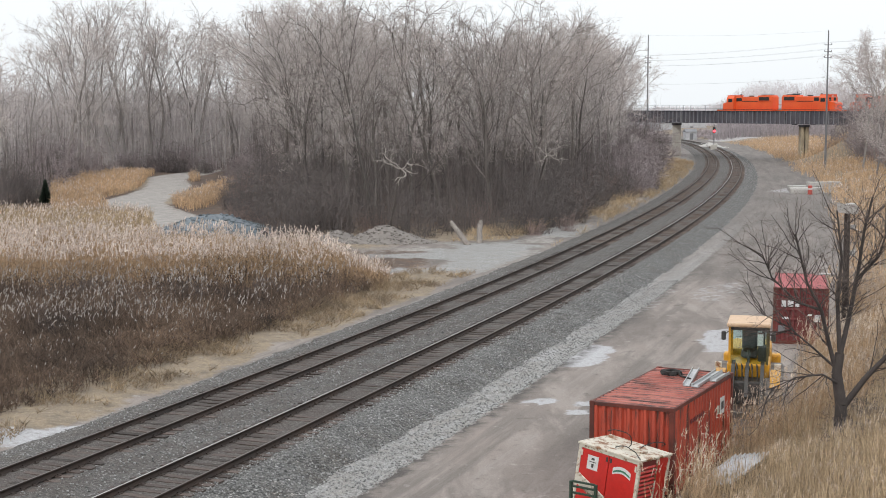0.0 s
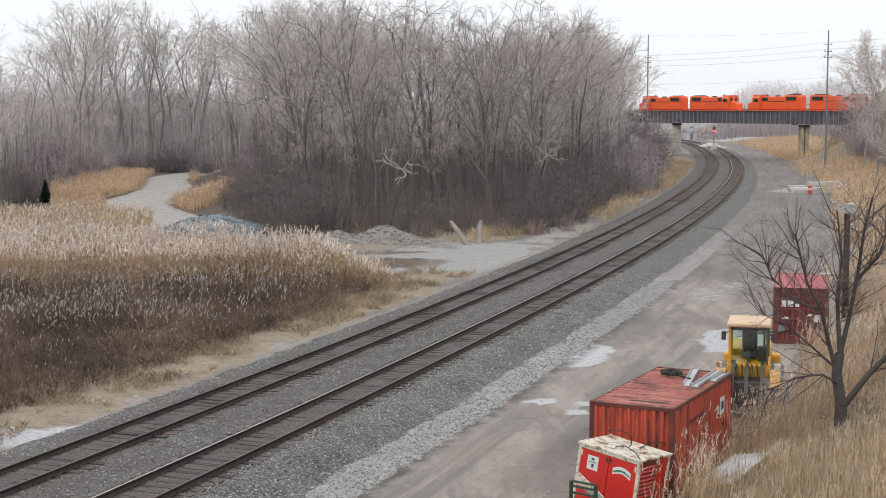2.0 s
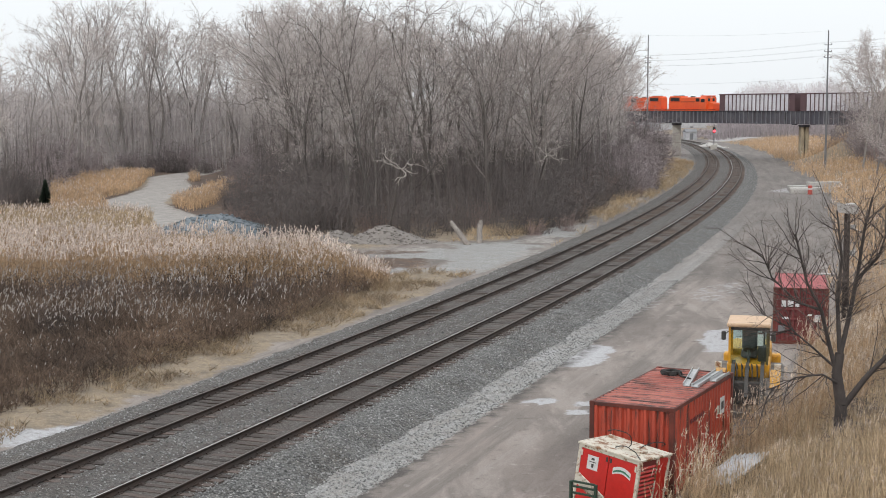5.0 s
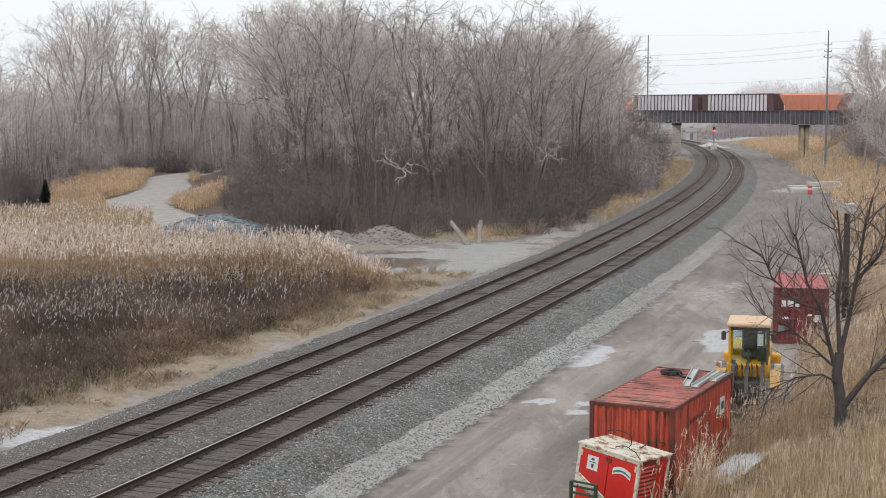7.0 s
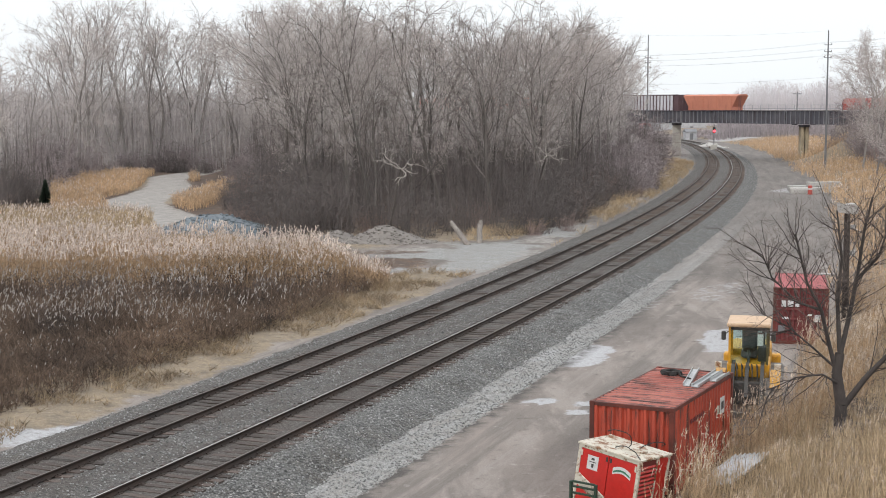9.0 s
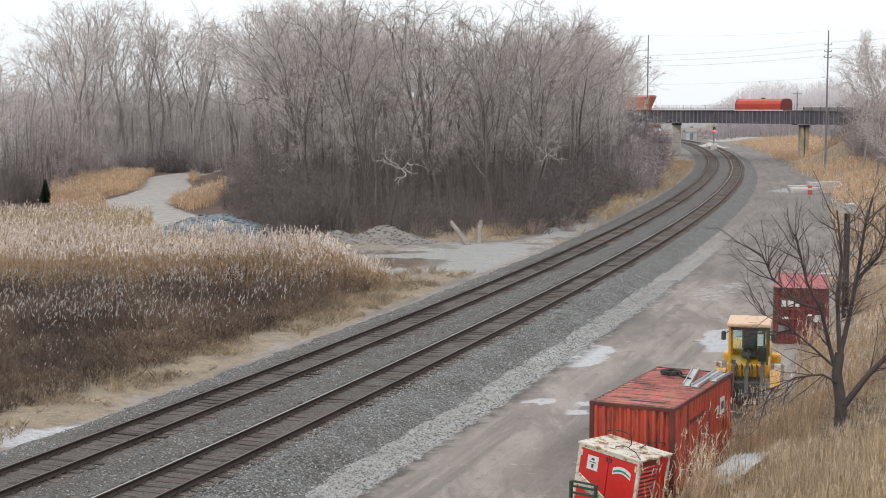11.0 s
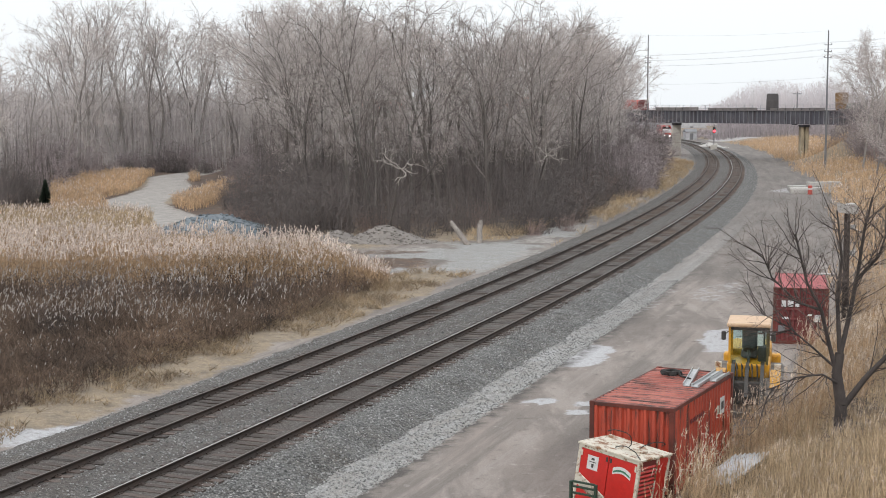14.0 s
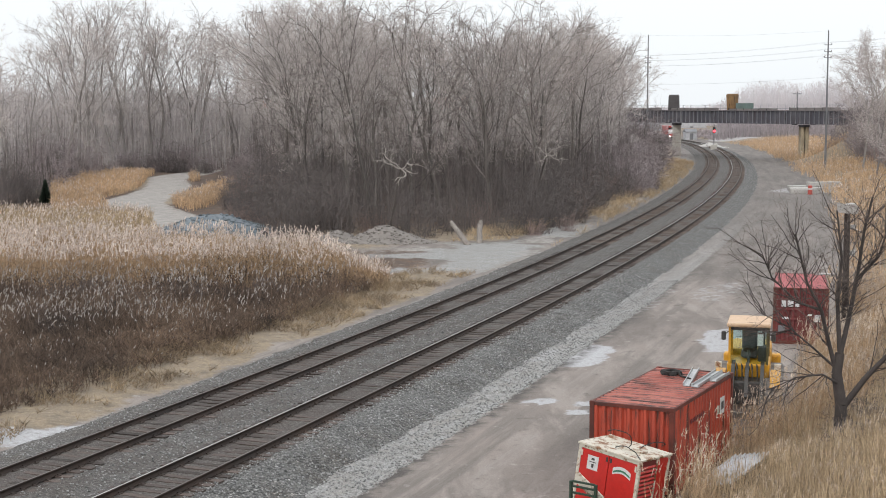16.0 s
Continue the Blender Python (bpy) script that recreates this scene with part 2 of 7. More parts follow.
# ---- mesh helpers ----
class Shape:
    """Collects vertices and faces, then becomes one mesh."""

    def __init__(self):
        self.v, self.f, self.m = [], [], []

    def add(self, verts, faces, slot=0):
        k = len(self.v)
        self.v += [tuple(p) for p in verts]
        self.f += [tuple(i + k for i in q) for q in faces]
        self.m += [slot] * len(faces)
        return self

    def box(self, x0, y0, z0, x1, y1, z1, slot=0, bevel=0.0, turn=None):
        b = min(bevel, 0.45 * min(abs(x1 - x0), abs(y1 - y0), abs(z1 - z0)))
        if b <= 0:
            vs = [(x, y, z) for z in (z0, z1) for y in (y0, y1) for x in (x0, x1)]
            fs = [(0, 2, 3, 1), (4, 5, 7, 6), (0, 1, 5, 4), (2, 6, 7, 3), (0, 4, 6, 2), (1, 3, 7, 5)]
        else:
            bm = bmesh.new()
            bmesh.ops.create_cube(bm, size=1)
            for v in bm.verts:
                v.co = (x0 + (v.co.x + .5) * (x1 - x0), y0 + (v.co.y + .5) * (y1 - y0), z0 + (v.co.z + .5) * (z1 - z0))
            bmesh.ops.bevel(bm, geom=bm.edges[:], offset=b, segments=2, profile=0.5, affect="EDGES")
            bm.verts.index_update()
            vs = [v.co.copy() for v in bm.verts]
            fs = [[v.index for v in q.verts] for q in bm.faces]
            bm.free()
        if turn:
            vs = [turn @ Vector(p) for p in vs]
        return self.add(vs, fs, slot)

    def tube(self, p0, p1, r0, r1=None, n=8, slot=0, caps=True):
        p0, p1 = Vector(p0), Vector(p1)
        r1 = r0 if r1 is None else r1
        d = (p1 - p0).normalized()
        a = d.cross(Vector((0, 0, 1)) if abs(d.z) < 0.9 else Vector((1, 0, 0))).normalized()
        b = d.cross(a)
        ring = [a * math.cos(2 * math.pi * i / n) + b * math.sin(2 * math.pi * i / n) for i in range(n)]
        vs = [p0 + q * r0 for q in ring] + [p1 + q * r1 for q in ring]
        fs = [(i, n + i, n + (i + 1) % n, (i + 1) % n) for i in range(n)]
        if caps:
            fs += [tuple(range(n)), tuple(range(2 * n - 1, n - 1, -1))]
        return self.add(vs, fs, slot)

    def pipe(self, pts, r, n=6, slot=0):
        """A bent round bar through the points, in one piece."""
        pts = [Vector(p) for p in pts]
        vs, fs = [], []
        for i, p in enumerate(pts):
            d = (pts[min(i + 1, len(pts) - 1)] - pts[max(i - 1, 0)]).normalized()
            a = d.cross(Vector((0.13, 0.31, 0.94))).normalized()
            b = d.cross(a)
            vs += [p + (a * math.cos(2 * math.pi * j / n) + b * math.sin(2 * math.pi * j / n)) * r for j in range(n)]
            if i:
                fs += [((i - 1) * n + j, (i - 1) * n + (j + 1) % n, i * n + (j + 1) % n, i * n + j) for j in range(n)]
        fs += [tuple(range(n)), tuple(range(len(vs) - 1, len(vs) - 1 - n, -1))]
        return self.add(vs, fs, slot)

    def prism(self, profile, x0, x1, axis="x", slot=0):
        """A closed outline in the two other axes, pushed from x0 to x1 along axis."""
        n = len(profile)
        put = {"x": lambda t, a, b: (t, a, b), "y": lambda t, a, b: (a, t, b), "z": lambda t, a, b: (a, b, t)}[axis]
        vs = [put(x0, *q) for q in profile] + [put(x1, *q) for q in profile]
        fs = [(i, (i + 1) % n, n + (i + 1) % n, n + i) for i in range(n)] + [tuple(range(n - 1, -1, -1)), tuple(range(n, 2 * n))]
        return self.add(vs, fs, slot)

    def mesh(self, name, mats, smooth=False):
        me = bpy.data.meshes.new(name)
        me.from_pydata(self.v, [], self.f)
        for m in (mats if isinstance(mats, (list, tuple)) else [mats]):
            me.materials.append(m)
        me.polygons.foreach_set("material_index", self.m)
        bm = bmesh.new()
        bm.from_mesh(me)
        bmesh.ops.recalc_face_normals(bm, faces=bm.faces[:])
        bm.to_mesh(me)
        bm.free()
        if smooth:
            me.polygons.foreach_set("use_smooth", [True] * len(me.polygons))
        return me


def part(name, shape, mats, parent=None, label="", smooth=False, at=None):
    ob = new(name, shape.mesh(name, mats, smooth) if isinstance(shape, Shape) else shape)
    if parent:
        ob.parent = parent
    if at is not None:
        ob.matrix_basis = at
    if label:
        ob["label"] = label
    return ob


def thing(name, m, label, category, group="", kind=""):
    ob = new(name)
    ob.empty_display_size = 0.3
    ob.matrix_basis = m
    return tagged(ob, label, category, group, kind)


def big_mesh(name, verts, tris, mats, slots=None, quads=False):
    """One mesh from numpy arrays."""
    me = bpy.data.meshes.new(name)
    k = 4 if quads else 3
    verts, tris = np.asarray(verts, np.float32), np.asarray(tris, np.int32)
    me.vertices.add(len(verts))
    me.vertices.foreach_set("co", verts.ravel())
    me.loops.add(tris.size)
    me.loops.foreach_set("vertex_index", tris.ravel())
    me.polygons.add(len(tris))
    me.polygons.foreach_set("loop_start", np.arange(len(tris), dtype=np.int32) * k)
    for m in (mats if isinstance(mats, (list, tuple)) else [mats]):
        me.materials.append(m)
    if slots is not None:
        me.polygons.foreach_set("material_index", np.asarray(slots, np.int32))
    me.update(calc_edges=True)
    me.validate()
    return me


def value_noise(x, y, scale, seed=0):
    """Smooth random field between 0 and 1."""
    rng = np.random.RandomState(seed)
    tab = rng.rand(256, 256)
    u, v = np.asarray(x) / scale + 1000.5, np.asarray(y) / scale + 1000.5
    i, j = np.floor(u).astype(int), np.floor(v).astype(int)
    a, b = u - i, v - j
    a, b = a * a * (3 - 2 * a), b * b * (3 - 2 * b)
    g = lambda p, q: tab[p % 256, q % 256]
    return (g(i, j) * (1 - a) + g(i + 1, j) * a) * (1 - b) + (g(i, j + 1) * (1 - a) + g(i + 1, j + 1) * a) * b


def fractal(x, y, scale, seed=0):
    return 0.55 * value_noise(x, y, scale, seed) + 0.3 * value_noise(x, y, scale * 0.45, seed + 1) + 0.15 * value_noise(x, y, scale * 0.2, seed + 2)


def step(a, lo, hi):
    t = np.clip((np.asarray(a, float) - lo) / (hi - lo), 0, 1)
    return t * t * (3 - 2 * t)


# ---- the railway's line: x of the middle between both tracks, by distance y ----
def line_x(y):
    y = np.asarray(y, float)
    t = np.clip(y, 30, 420) / 100
    x = ((0.1637 * t - 4.638) * t + 40.082) * t - 25.072
    return x + np.where(y < 30, (y - 30) * 0.377, 0) + np.where(y > 420, (y - 420) * 0.03, 0)


def line_slope(y):
    return (line_x(np.asarray(y) + 0.5) - line_x(np.asarray(y) - 0.5))


def off_line(x, y):
    """Signed distance from the line, positive on the yard's side."""
    s = line_slope(y)
    return (x - line_x(y)) / np.sqrt(1 + s * s)


def on_line(y, d):
    """The point at the side distance d from the line's point at y."""
    s = line_slope(y)
    c = 1 / np.sqrt(1 + s * s)
    return line_x(y) + d * c, y - d * s * c


TRACKS = (-2.12, 2.12)
BRIDGE = Matrix.Translation((51.7, 320, 0)) @ pose(0, 0, 0, 0, 0, -58)   # x runs along the bridge, towards the near end


def yard_edge(y):
    return np.interp(y, (30, 38, 50, 66, 80, 150, 200, 240, 420), (14.6, 15.4, 17.6, 18.6, 18.2, 16.5, 15.5, 13.2, 12.8)) + 0.5 * np.sin(np.asarray(y) * 0.3)


def bridge_local(x, y):
    a = radians(-58)
    return (x - 51.7) * math.cos(a) + (y - 320) * math.sin(a), -(x - 51.7) * math.sin(a) + (y - 320) * math.cos(a)


def ground_z(x, y):
    x, y = np.asarray(x, float), np.asarray(y, float)
    d = off_line(x, y)
    z = 0.12 * (fractal(x, y, 9, 3) - 0.5) * step(np.abs(d), 7, 12)
    e = d - yard_edge(y)
    z = z + 2.4 * step(e, 0, 11) * (1 - 0.5 * step(y, 120, 200))
    z = z - 0.5 * step(-d, 9, 16) * (1 - step(y, 95, 112))            # reed hollow
    z = z + 1.2 * step(-d, 30, 120) * step(y, 100, 200)               # wood rises a little
    u, w = bridge_local(x, y)
    bank = np.clip(1 - (np.abs(w) - 4) / 14, 0, 1) * 8.2              # embankment of the upper line
    z = np.maximum(z, bank * step(u, 41, 62))
    z = np.maximum(z, bank * step(-u, 14, 50))
    z = z - 0.12 * step(7.5 - np.abs(d), 0, 2)
    return z


def poly_inside(x, y, pts):
    inside = np.zeros(np.shape(x), bool)
    n = len(pts)
    for i in range(n):
        (x0, y0), (x1, y1) = pts[i], pts[(i + 1) % n]
        cross = ((y0 > y) != (y1 > y)) & (x < (x1 - x0) * (y - y0) / (y1 - y0 + 1e-9) + x0)
        inside ^= cross
    return inside


def blob(x, y, cx, cy, rx, ry, seed, turn=20):
    a = radians(turn)
    u, v = (x - cx) * math.cos(a) - (y - cy) * math.sin(a), (x - cx) * math.sin(a) + (y - cy) * math.cos(a)
    r = np.sqrt((u / rx) ** 2 + (v / ry) ** 2) + 1.1 * (fractal(x, y, max(rx, ry) * 0.7, seed) - 0.5)
    return 1 - step(r, 0.75, 1.05)


def path_mask(x, y):
    """The track that winds from the clearing into the wood."""
    t = np.clip((y - 118) / (226 - 118), 0, 1)
    cx = -20 - 14.5 * step(t, 0, 0.45) - 1.0 * t + 0 * x - 6.5 * step(t, 0.55, 1.0) + 4 * step(t, .8, 1.)
    w = 2.6 + 1.6 * (1 - t) + 0.8 * (fractal(x, y, 5, 11) - 0.5)
    return (1 - step(np.abs(x - cx), w - 0.7, w + 0.7)) * step(y, 112, 120) * (1 - step(y, 232, 240))


def clearing_mask(x, y):
    """Bare gravel between the reeds, the wood and the track."""
    d = -off_line(x, y)
    m = step(d, 5, 6.5) * (1 - step(d, 15, 19)) * step(y, 90, 97) * (1 - step(y, 112, 118) * step(d, 8, 11)) * (1 - step(y, 128, 150))
    return m


def reed_field(x, y):
    d = -off_line(x, y)
    edge = 8.5 + 1.5 * (fractal(x, y, 7, 21) - 0.5) + 6 * step(y, 84, 100)
    far = 132 - 0.25 * (x + 30)
    m = (d > edge) & (y < far) & (y > 30) & (x > -75)
    clear = (clearing_mask(x, y) > 0.4) | (path_mask(x, y) > 0.3)
    blue = ((x + 19) / 6.5) ** 2 + ((y - 127) / 10) ** 2 < 1
    wood = (x > -14 + 0.2 * (y - 112)) & (y > 108)
    return m & ~clear & ~blue & ~wood


def make_ground():
    xs = np.concatenate([np.linspace(-3000, -170, 12), np.linspace(-160, -62, 30), np.arange(-60, 40, 0.5), np.arange(40, 100, 1.0), np.linspace(101, 250, 40), np.linspace(260, 3000, 12)])
    ys = np.concatenate([np.linspace(-600, 18, 10), np.arange(20, 110, 0.5), np.arange(110, 190, 1.0), np.linspace(191, 480, 130), np.linspace(485, 800, 30), np.linspace(900, 4600, 10)])
    X, Y = np.meshgrid(xs, ys)
    Z = ground_z(X, Y)
    nx, ny = len(xs), len(ys)
    idx = np.arange(nx * ny).reshape(ny, nx)
    quads = np.stack([idx[:-1, :-1], idx[:-1, 1:], idx[1:, 1:], idx[1:, :-1]], -1).reshape(-1, 4)
    me = big_mesh("ground", np.stack([X, Y, Z], -1).reshape(-1, 3), quads, M_GROUND, quads=True)
    d = off_line(X, Y)
    fr = fractal(X, Y, 4, 31)
    grass = step(-d + 2.2 * (fr - 0.5), 5.6, 6.4) * (1 - step(Y, 92, 100)) + step(-d, 7.5, 9) * (1 - step(Y, 112, 150)) * (1 - clearing_mask(X, Y))
    grass = grass + step(-d + 3 * (fr - 0.5), 7, 8.5) * (1 - step(-d, 13, 17)) * step(Y, 118, 130)
    grass = grass + step(d - yard_edge(Y) + 3 * (fr - 0.5), -0.5, 1.0)
    grass = grass + blob(X, Y, -44, 190, 9, 26, 41, 0) + blob(X, Y, -30, 178, 3, 22, 43, 0)
    u, w = bridge_local(X, Y)
    gravel = (1 - step(d + 1.2 * step(Y, 80, 110), 5.8, 6.6)) * step(d, -5.9, -5.1)
    gravel = np.maximum(gravel, clearing_mask(X, Y) * step(fractal(X, Y, 6, 33), 0.36, 0.55))
    hollow = step(-d + 2 * (fr - 0.5), 9.5, 12) * (1 - step(Y, 104, 114))       # dark litter colour replaces grass across the reed bed
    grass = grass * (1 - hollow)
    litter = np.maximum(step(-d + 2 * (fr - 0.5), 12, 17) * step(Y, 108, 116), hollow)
    path = np.maximum(path_mask(X, Y), 0.75 * clearing_mask(X, Y) * step(fractal(X, Y, 5, 35), 0.5, 0.62))
    bl = blob(X, Y, -19, 127, 6.2, 9, 51, 0)
    pale = blob(X, Y, 5.6, 61.9, 1.6, 3.2, 61, 20) + blob(X, Y, 3.6, 52.2, 0.75, 0.8, 62) + blob(X, Y, 5.3, 51.9, 0.5, 0.6, 63)
    pale = pale + blob(X, Y, 5.0, 50.2, 0.7, 0.6, 64) + blob(X, Y, 13.5, 66.5, 1.8, 3.8, 65) + blob(X, Y, -13.6, 46.8, 3.0, 1.8, 66, -20)
    pale = pale + 0.55 * blob(X, Y, 16.2, 84, 1.6, 4.5, 67, 20) + 0.5 * blob(X, Y, 11.8, 80.5, 1.3, 6.5, 60, 20)
    for i, (px, py) in enumerate((float(line_x(q)) - e, q) for q, e in ((168, 7.4), (180, 7.9), (196, 8.2), (212, 7.2), (229, 8.4), (246, 7.8), (264, 8.8))):
        pale = pale + 1.4 * blob(X, Y, px, py, 0.65, 4.0, 70 + i, 14)
    pale = pale + 0.7 * blob(X, Y, 47.5, 187, 6, 9, 77, 10) + 0.8 * blob(X, Y, 72, 400, 5, 24, 78, 5) + 0.8 * blob(X, Y, 95, 470, 9, 30, 79, 5)
    pale = pale + 0.6 * blob(X, Y, 50, 312, 5, 22, 68, 10)
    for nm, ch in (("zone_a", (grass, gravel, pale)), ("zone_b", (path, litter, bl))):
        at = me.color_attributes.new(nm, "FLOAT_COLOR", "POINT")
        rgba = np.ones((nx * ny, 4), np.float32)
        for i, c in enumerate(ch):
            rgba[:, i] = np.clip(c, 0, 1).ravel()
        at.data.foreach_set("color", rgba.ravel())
    at = me.color_attributes.new("zone_c", "FLOAT_COLOR", "POINT")
    rgba = np.ones((nx * ny, 4), np.float32)
    rgba[:, 0], rgba[:, 1] = d.ravel(), (Y + line_slope(Y) * (X - line_x(Y))).ravel()
    at.data.foreach_set("color", rgba.ravel())
    me.polygons.foreach_set("use_smooth", [True] * len(me.polygons))
    ob = new("ground", me)
    tagged(ob, "grey-brown dirt yard with dry grass, gravel and pale puddled patches", "ground", kind="structure")


make_ground()


# ---- railway ----
def make_ballast():
    ys = np.concatenate([np.arange(24, 120, 0.3), np.arange(120, 300, 0.8), np.linspace(300, 700, 120)])
    ds = np.concatenate([[-5.9, -5.5], np.arange(-5.2, 5.3, 0.15), [5.5, 6.0]])
    D, Y = np.meshgrid(ds, ys)
    X, YY = on_line(Y, D)
    Z = 0.262 + 0.09 * (fractal(X, YY, 1.1, 81) - 0.5) - 0.42 * step(np.abs(D), 3.75, 5.9)
    Z = Z - 0.05 * step(0.7 - np.abs(D), 0, 0.7)
    Z = Z + 0.05 * (fractal(X, YY, 0.5, 85) - 0.5) * step(np.abs(D), 3.5, 4)
    a = np.abs(np.abs(D) - 2.12)                                        # the cribs are filled almost to the tie tops
    Z = Z + 0.014 * (1 - step(a, 0.55, 0.75)) + 0.012 * step(a, 0.8, 0.95) * (1 - step(a, 1.2, 1.5)) * (D < 2.2)
    ny, nx = X.shape
    idx = np.arange(nx * ny).reshape(ny, nx)
    quads = np.stack([idx[:-1, :-1], idx[:-1, 1:], idx[1:, 1:], idx[1:, :-1]], -1).reshape(-1, 4)
    me = big_mesh("ballast", np.stack([X, YY, Z], -1).reshape(-1, 3), quads, M_BALLAST, quads=True)
    rgba = np.ones((nx * ny, 4), np.float32)
    blot = fractal(X, YY, 1.6, 83)
    foul = np.maximum(1 - step(a, 1.0, 1.5), 0.55 * (D < 2))
    rgba[:, 0] = (foul * (0.55 + 0.7 * blot)).clip(0, 1).ravel()
    rgba[:, 1] = ((1 - step(np.abs(a - 0.75), 0.1, 0.3)) * (0.5 + 0.7 * blot)).clip(0, 1).ravel()
    me.color_attributes.new("fouled", "FLOAT_COLOR", "POINT").data.foreach_set("color", rgba.ravel())
    me.polygons.foreach_set("use_smooth", [True] * len(me.polygons))
    return tagged(new("ballast_bed", me), "crushed grey stone ballast under two railway tracks", "ballast", kind="structure")


def loose_stones():
    """Crushed stones lying proud on the shoulder and between the tracks, where the line passes nearest."""
    rng = np.random.RandomState(8)
    n = 26000
    y = 30 + 62 * rng.rand(n) ** 1.3
    d = np.where(rng.rand(n) < 0.7, rng.uniform(3.1, 7.3, n), rng.uniform(-5.6, 1.0, n))
    a = np.abs(np.abs(d) - 2.12)
    d, y = d[a > 0.95], y[a > 0.95]
    n = len(d)
    x, yy = on_line(y, d)
    z = np.maximum(0.262 - 0.42 * step(np.abs(d), 3.75, 5.9), ground_z(x, yy)) + 0.008
    r = rng.uniform(0.022, 0.05, n)
    oct_v = np.array([(1, 0, 0), (-1, 0, 0), (0, 1, 0), (0, -1, 0), (0, 0, 1), (0, 0, -1)], float)
    oct_f = np.array([(0, 2, 4), (2, 1, 4), (1, 3, 4), (3, 0, 4), (2, 0, 5), (1, 2, 5), (3, 1, 5), (0, 3, 5)])
    v = oct_v[None] * rng.uniform(0.6, 1.25, (n, 6, 1)) * r[:, None, None] * (1, 1, 0.75) + rng.normal(0, 0.2, (n, 6, 3)) * r[:, None, None]
    t = rng.uniform(0, 6.3, n)
    c, s_ = np.cos(t)[:, None], np.sin(t)[:, None]
    v = np.stack([v[..., 0] * c - v[..., 1] * s_, v[..., 0] * s_ + v[..., 1] * c, v[..., 2]], -1) + np.stack([x, yy, z], 1)[:, None]
    f = (oct_f[None] + 6 * np.arange(n)[:, None, None]).reshape(-1, 3)
    tagged(new("ballast_stones", big_mesh("ballast_stones", v.reshape(-1, 3), f, M_LOOSE_STONE)), "loose grey and pale crushed stones on the ballast", "stones", kind="stuff")


M_LOOSE_STONE = mat("loose_ballast_stone", (0.33, 0.325, 0.315), (0.22, 0.218, 0.215), 0.8, 30, 0.9, 0, 0.2, vary=0.5, island=True)


def make_rail(d, top):
    prof = [(-0.075, 0.275), (0.075, 0.275), (0.075, 0.295), (0.012, 0.315), (0.012, 0.405), (0.037, 0.415), (0.037, 0.448), (0.028, 0.455),
            (-0.028, 0.455), (-0.037, 0.448), (-0.037, 0.415), (-0.012, 0.405), (-0.012, 0.315), (-0.075, 0.295)]
    ys = np.concatenate([np.arange(24, 160, 1.5), np.arange(160, 700, 4)])
    n = len(prof)
    vs, fs, sl = [], [], []
    for i, y in enumerate(ys):
        for a, z in prof:
            px, py = on_line(y, d + a)
            vs.append((float(px), float(py), z))
        if i:
            for j in range(n):
                fs.append(((i - 1) * n + j, (i - 1) * n + (j + 1) % n, i * n + (j + 1) % n, i * n + j))
                sl.append(1 if j in (7, 8) else 0)
    return big_mesh("rail", vs, fs, [M_RAIL_SIDE, top], sl, quads=True)


make_ballast()
loose_stones()
for d in TRACKS:
    tr = thing("railway_track", Matrix.Identity(4), "rusty steel railway track on weathered wooden ties", "railway track", "main line tracks", "structure")
    for e in (-0.7525, 0.7525):
        part("rail", make_rail(d + e, M_RAIL_TOP if d > 0 and e < 0 else M_RAIL_TOP_DULL), None, tr)
    tie = Shape().box(-1.3, -0.115, -0.1, 1.3, 0.115, 0.0, bevel=0)
    tie_me = tie.mesh("tie", M_TIE)
    rng = np.random.RandomState(5 + int(d))
    y, k, far, plates = 26.0, 0, Shape(), Shape()
    plate = Shape()
    for e in (-0.7525, 0.7525):
        plate.box(e - 0.18, -0.1, 0.0, e + 0.18, 0.1, 0.018)
        for q in (-0.1, 0.1):
            plate.box(e + q - 0.02, -0.06, 0.018, e + q + 0.02, -0.02, 0.05)
    while y < 420:
        s = float(line_slope(y))
        px, py = on_line(y, d + rng.uniform(-0.05, 0.05))
        m = Matrix.Translation((float(px), float(py), 0.288 + rng.uniform(-0.012, 0.006))) @ pose(0, 0, 0, 0, 0, -math.degrees(math.atan(s)) + rng.uniform(-1.5, 1.5))
        if 34 < y and k < 150:
            part("tie", tie_me, None, tr, at=m)
            k += 1
        else:
            far.add([m @ Vector(v) for v in tie.v], tie.f)
        if y < 130:
            plates.add([m @ Vector(v) for v in plate.v], plate.f)
        y += 0.53 / math.sqrt(1 + s * s)
    tagged(part("tie_plates", plates, M_RAIL_SIDE, tr, "rusty steel tie plates and spikes"), kind="stuff")
    tagged(part("joined_ties", far, M_TIE_JOINED, tr), kind="stuff")


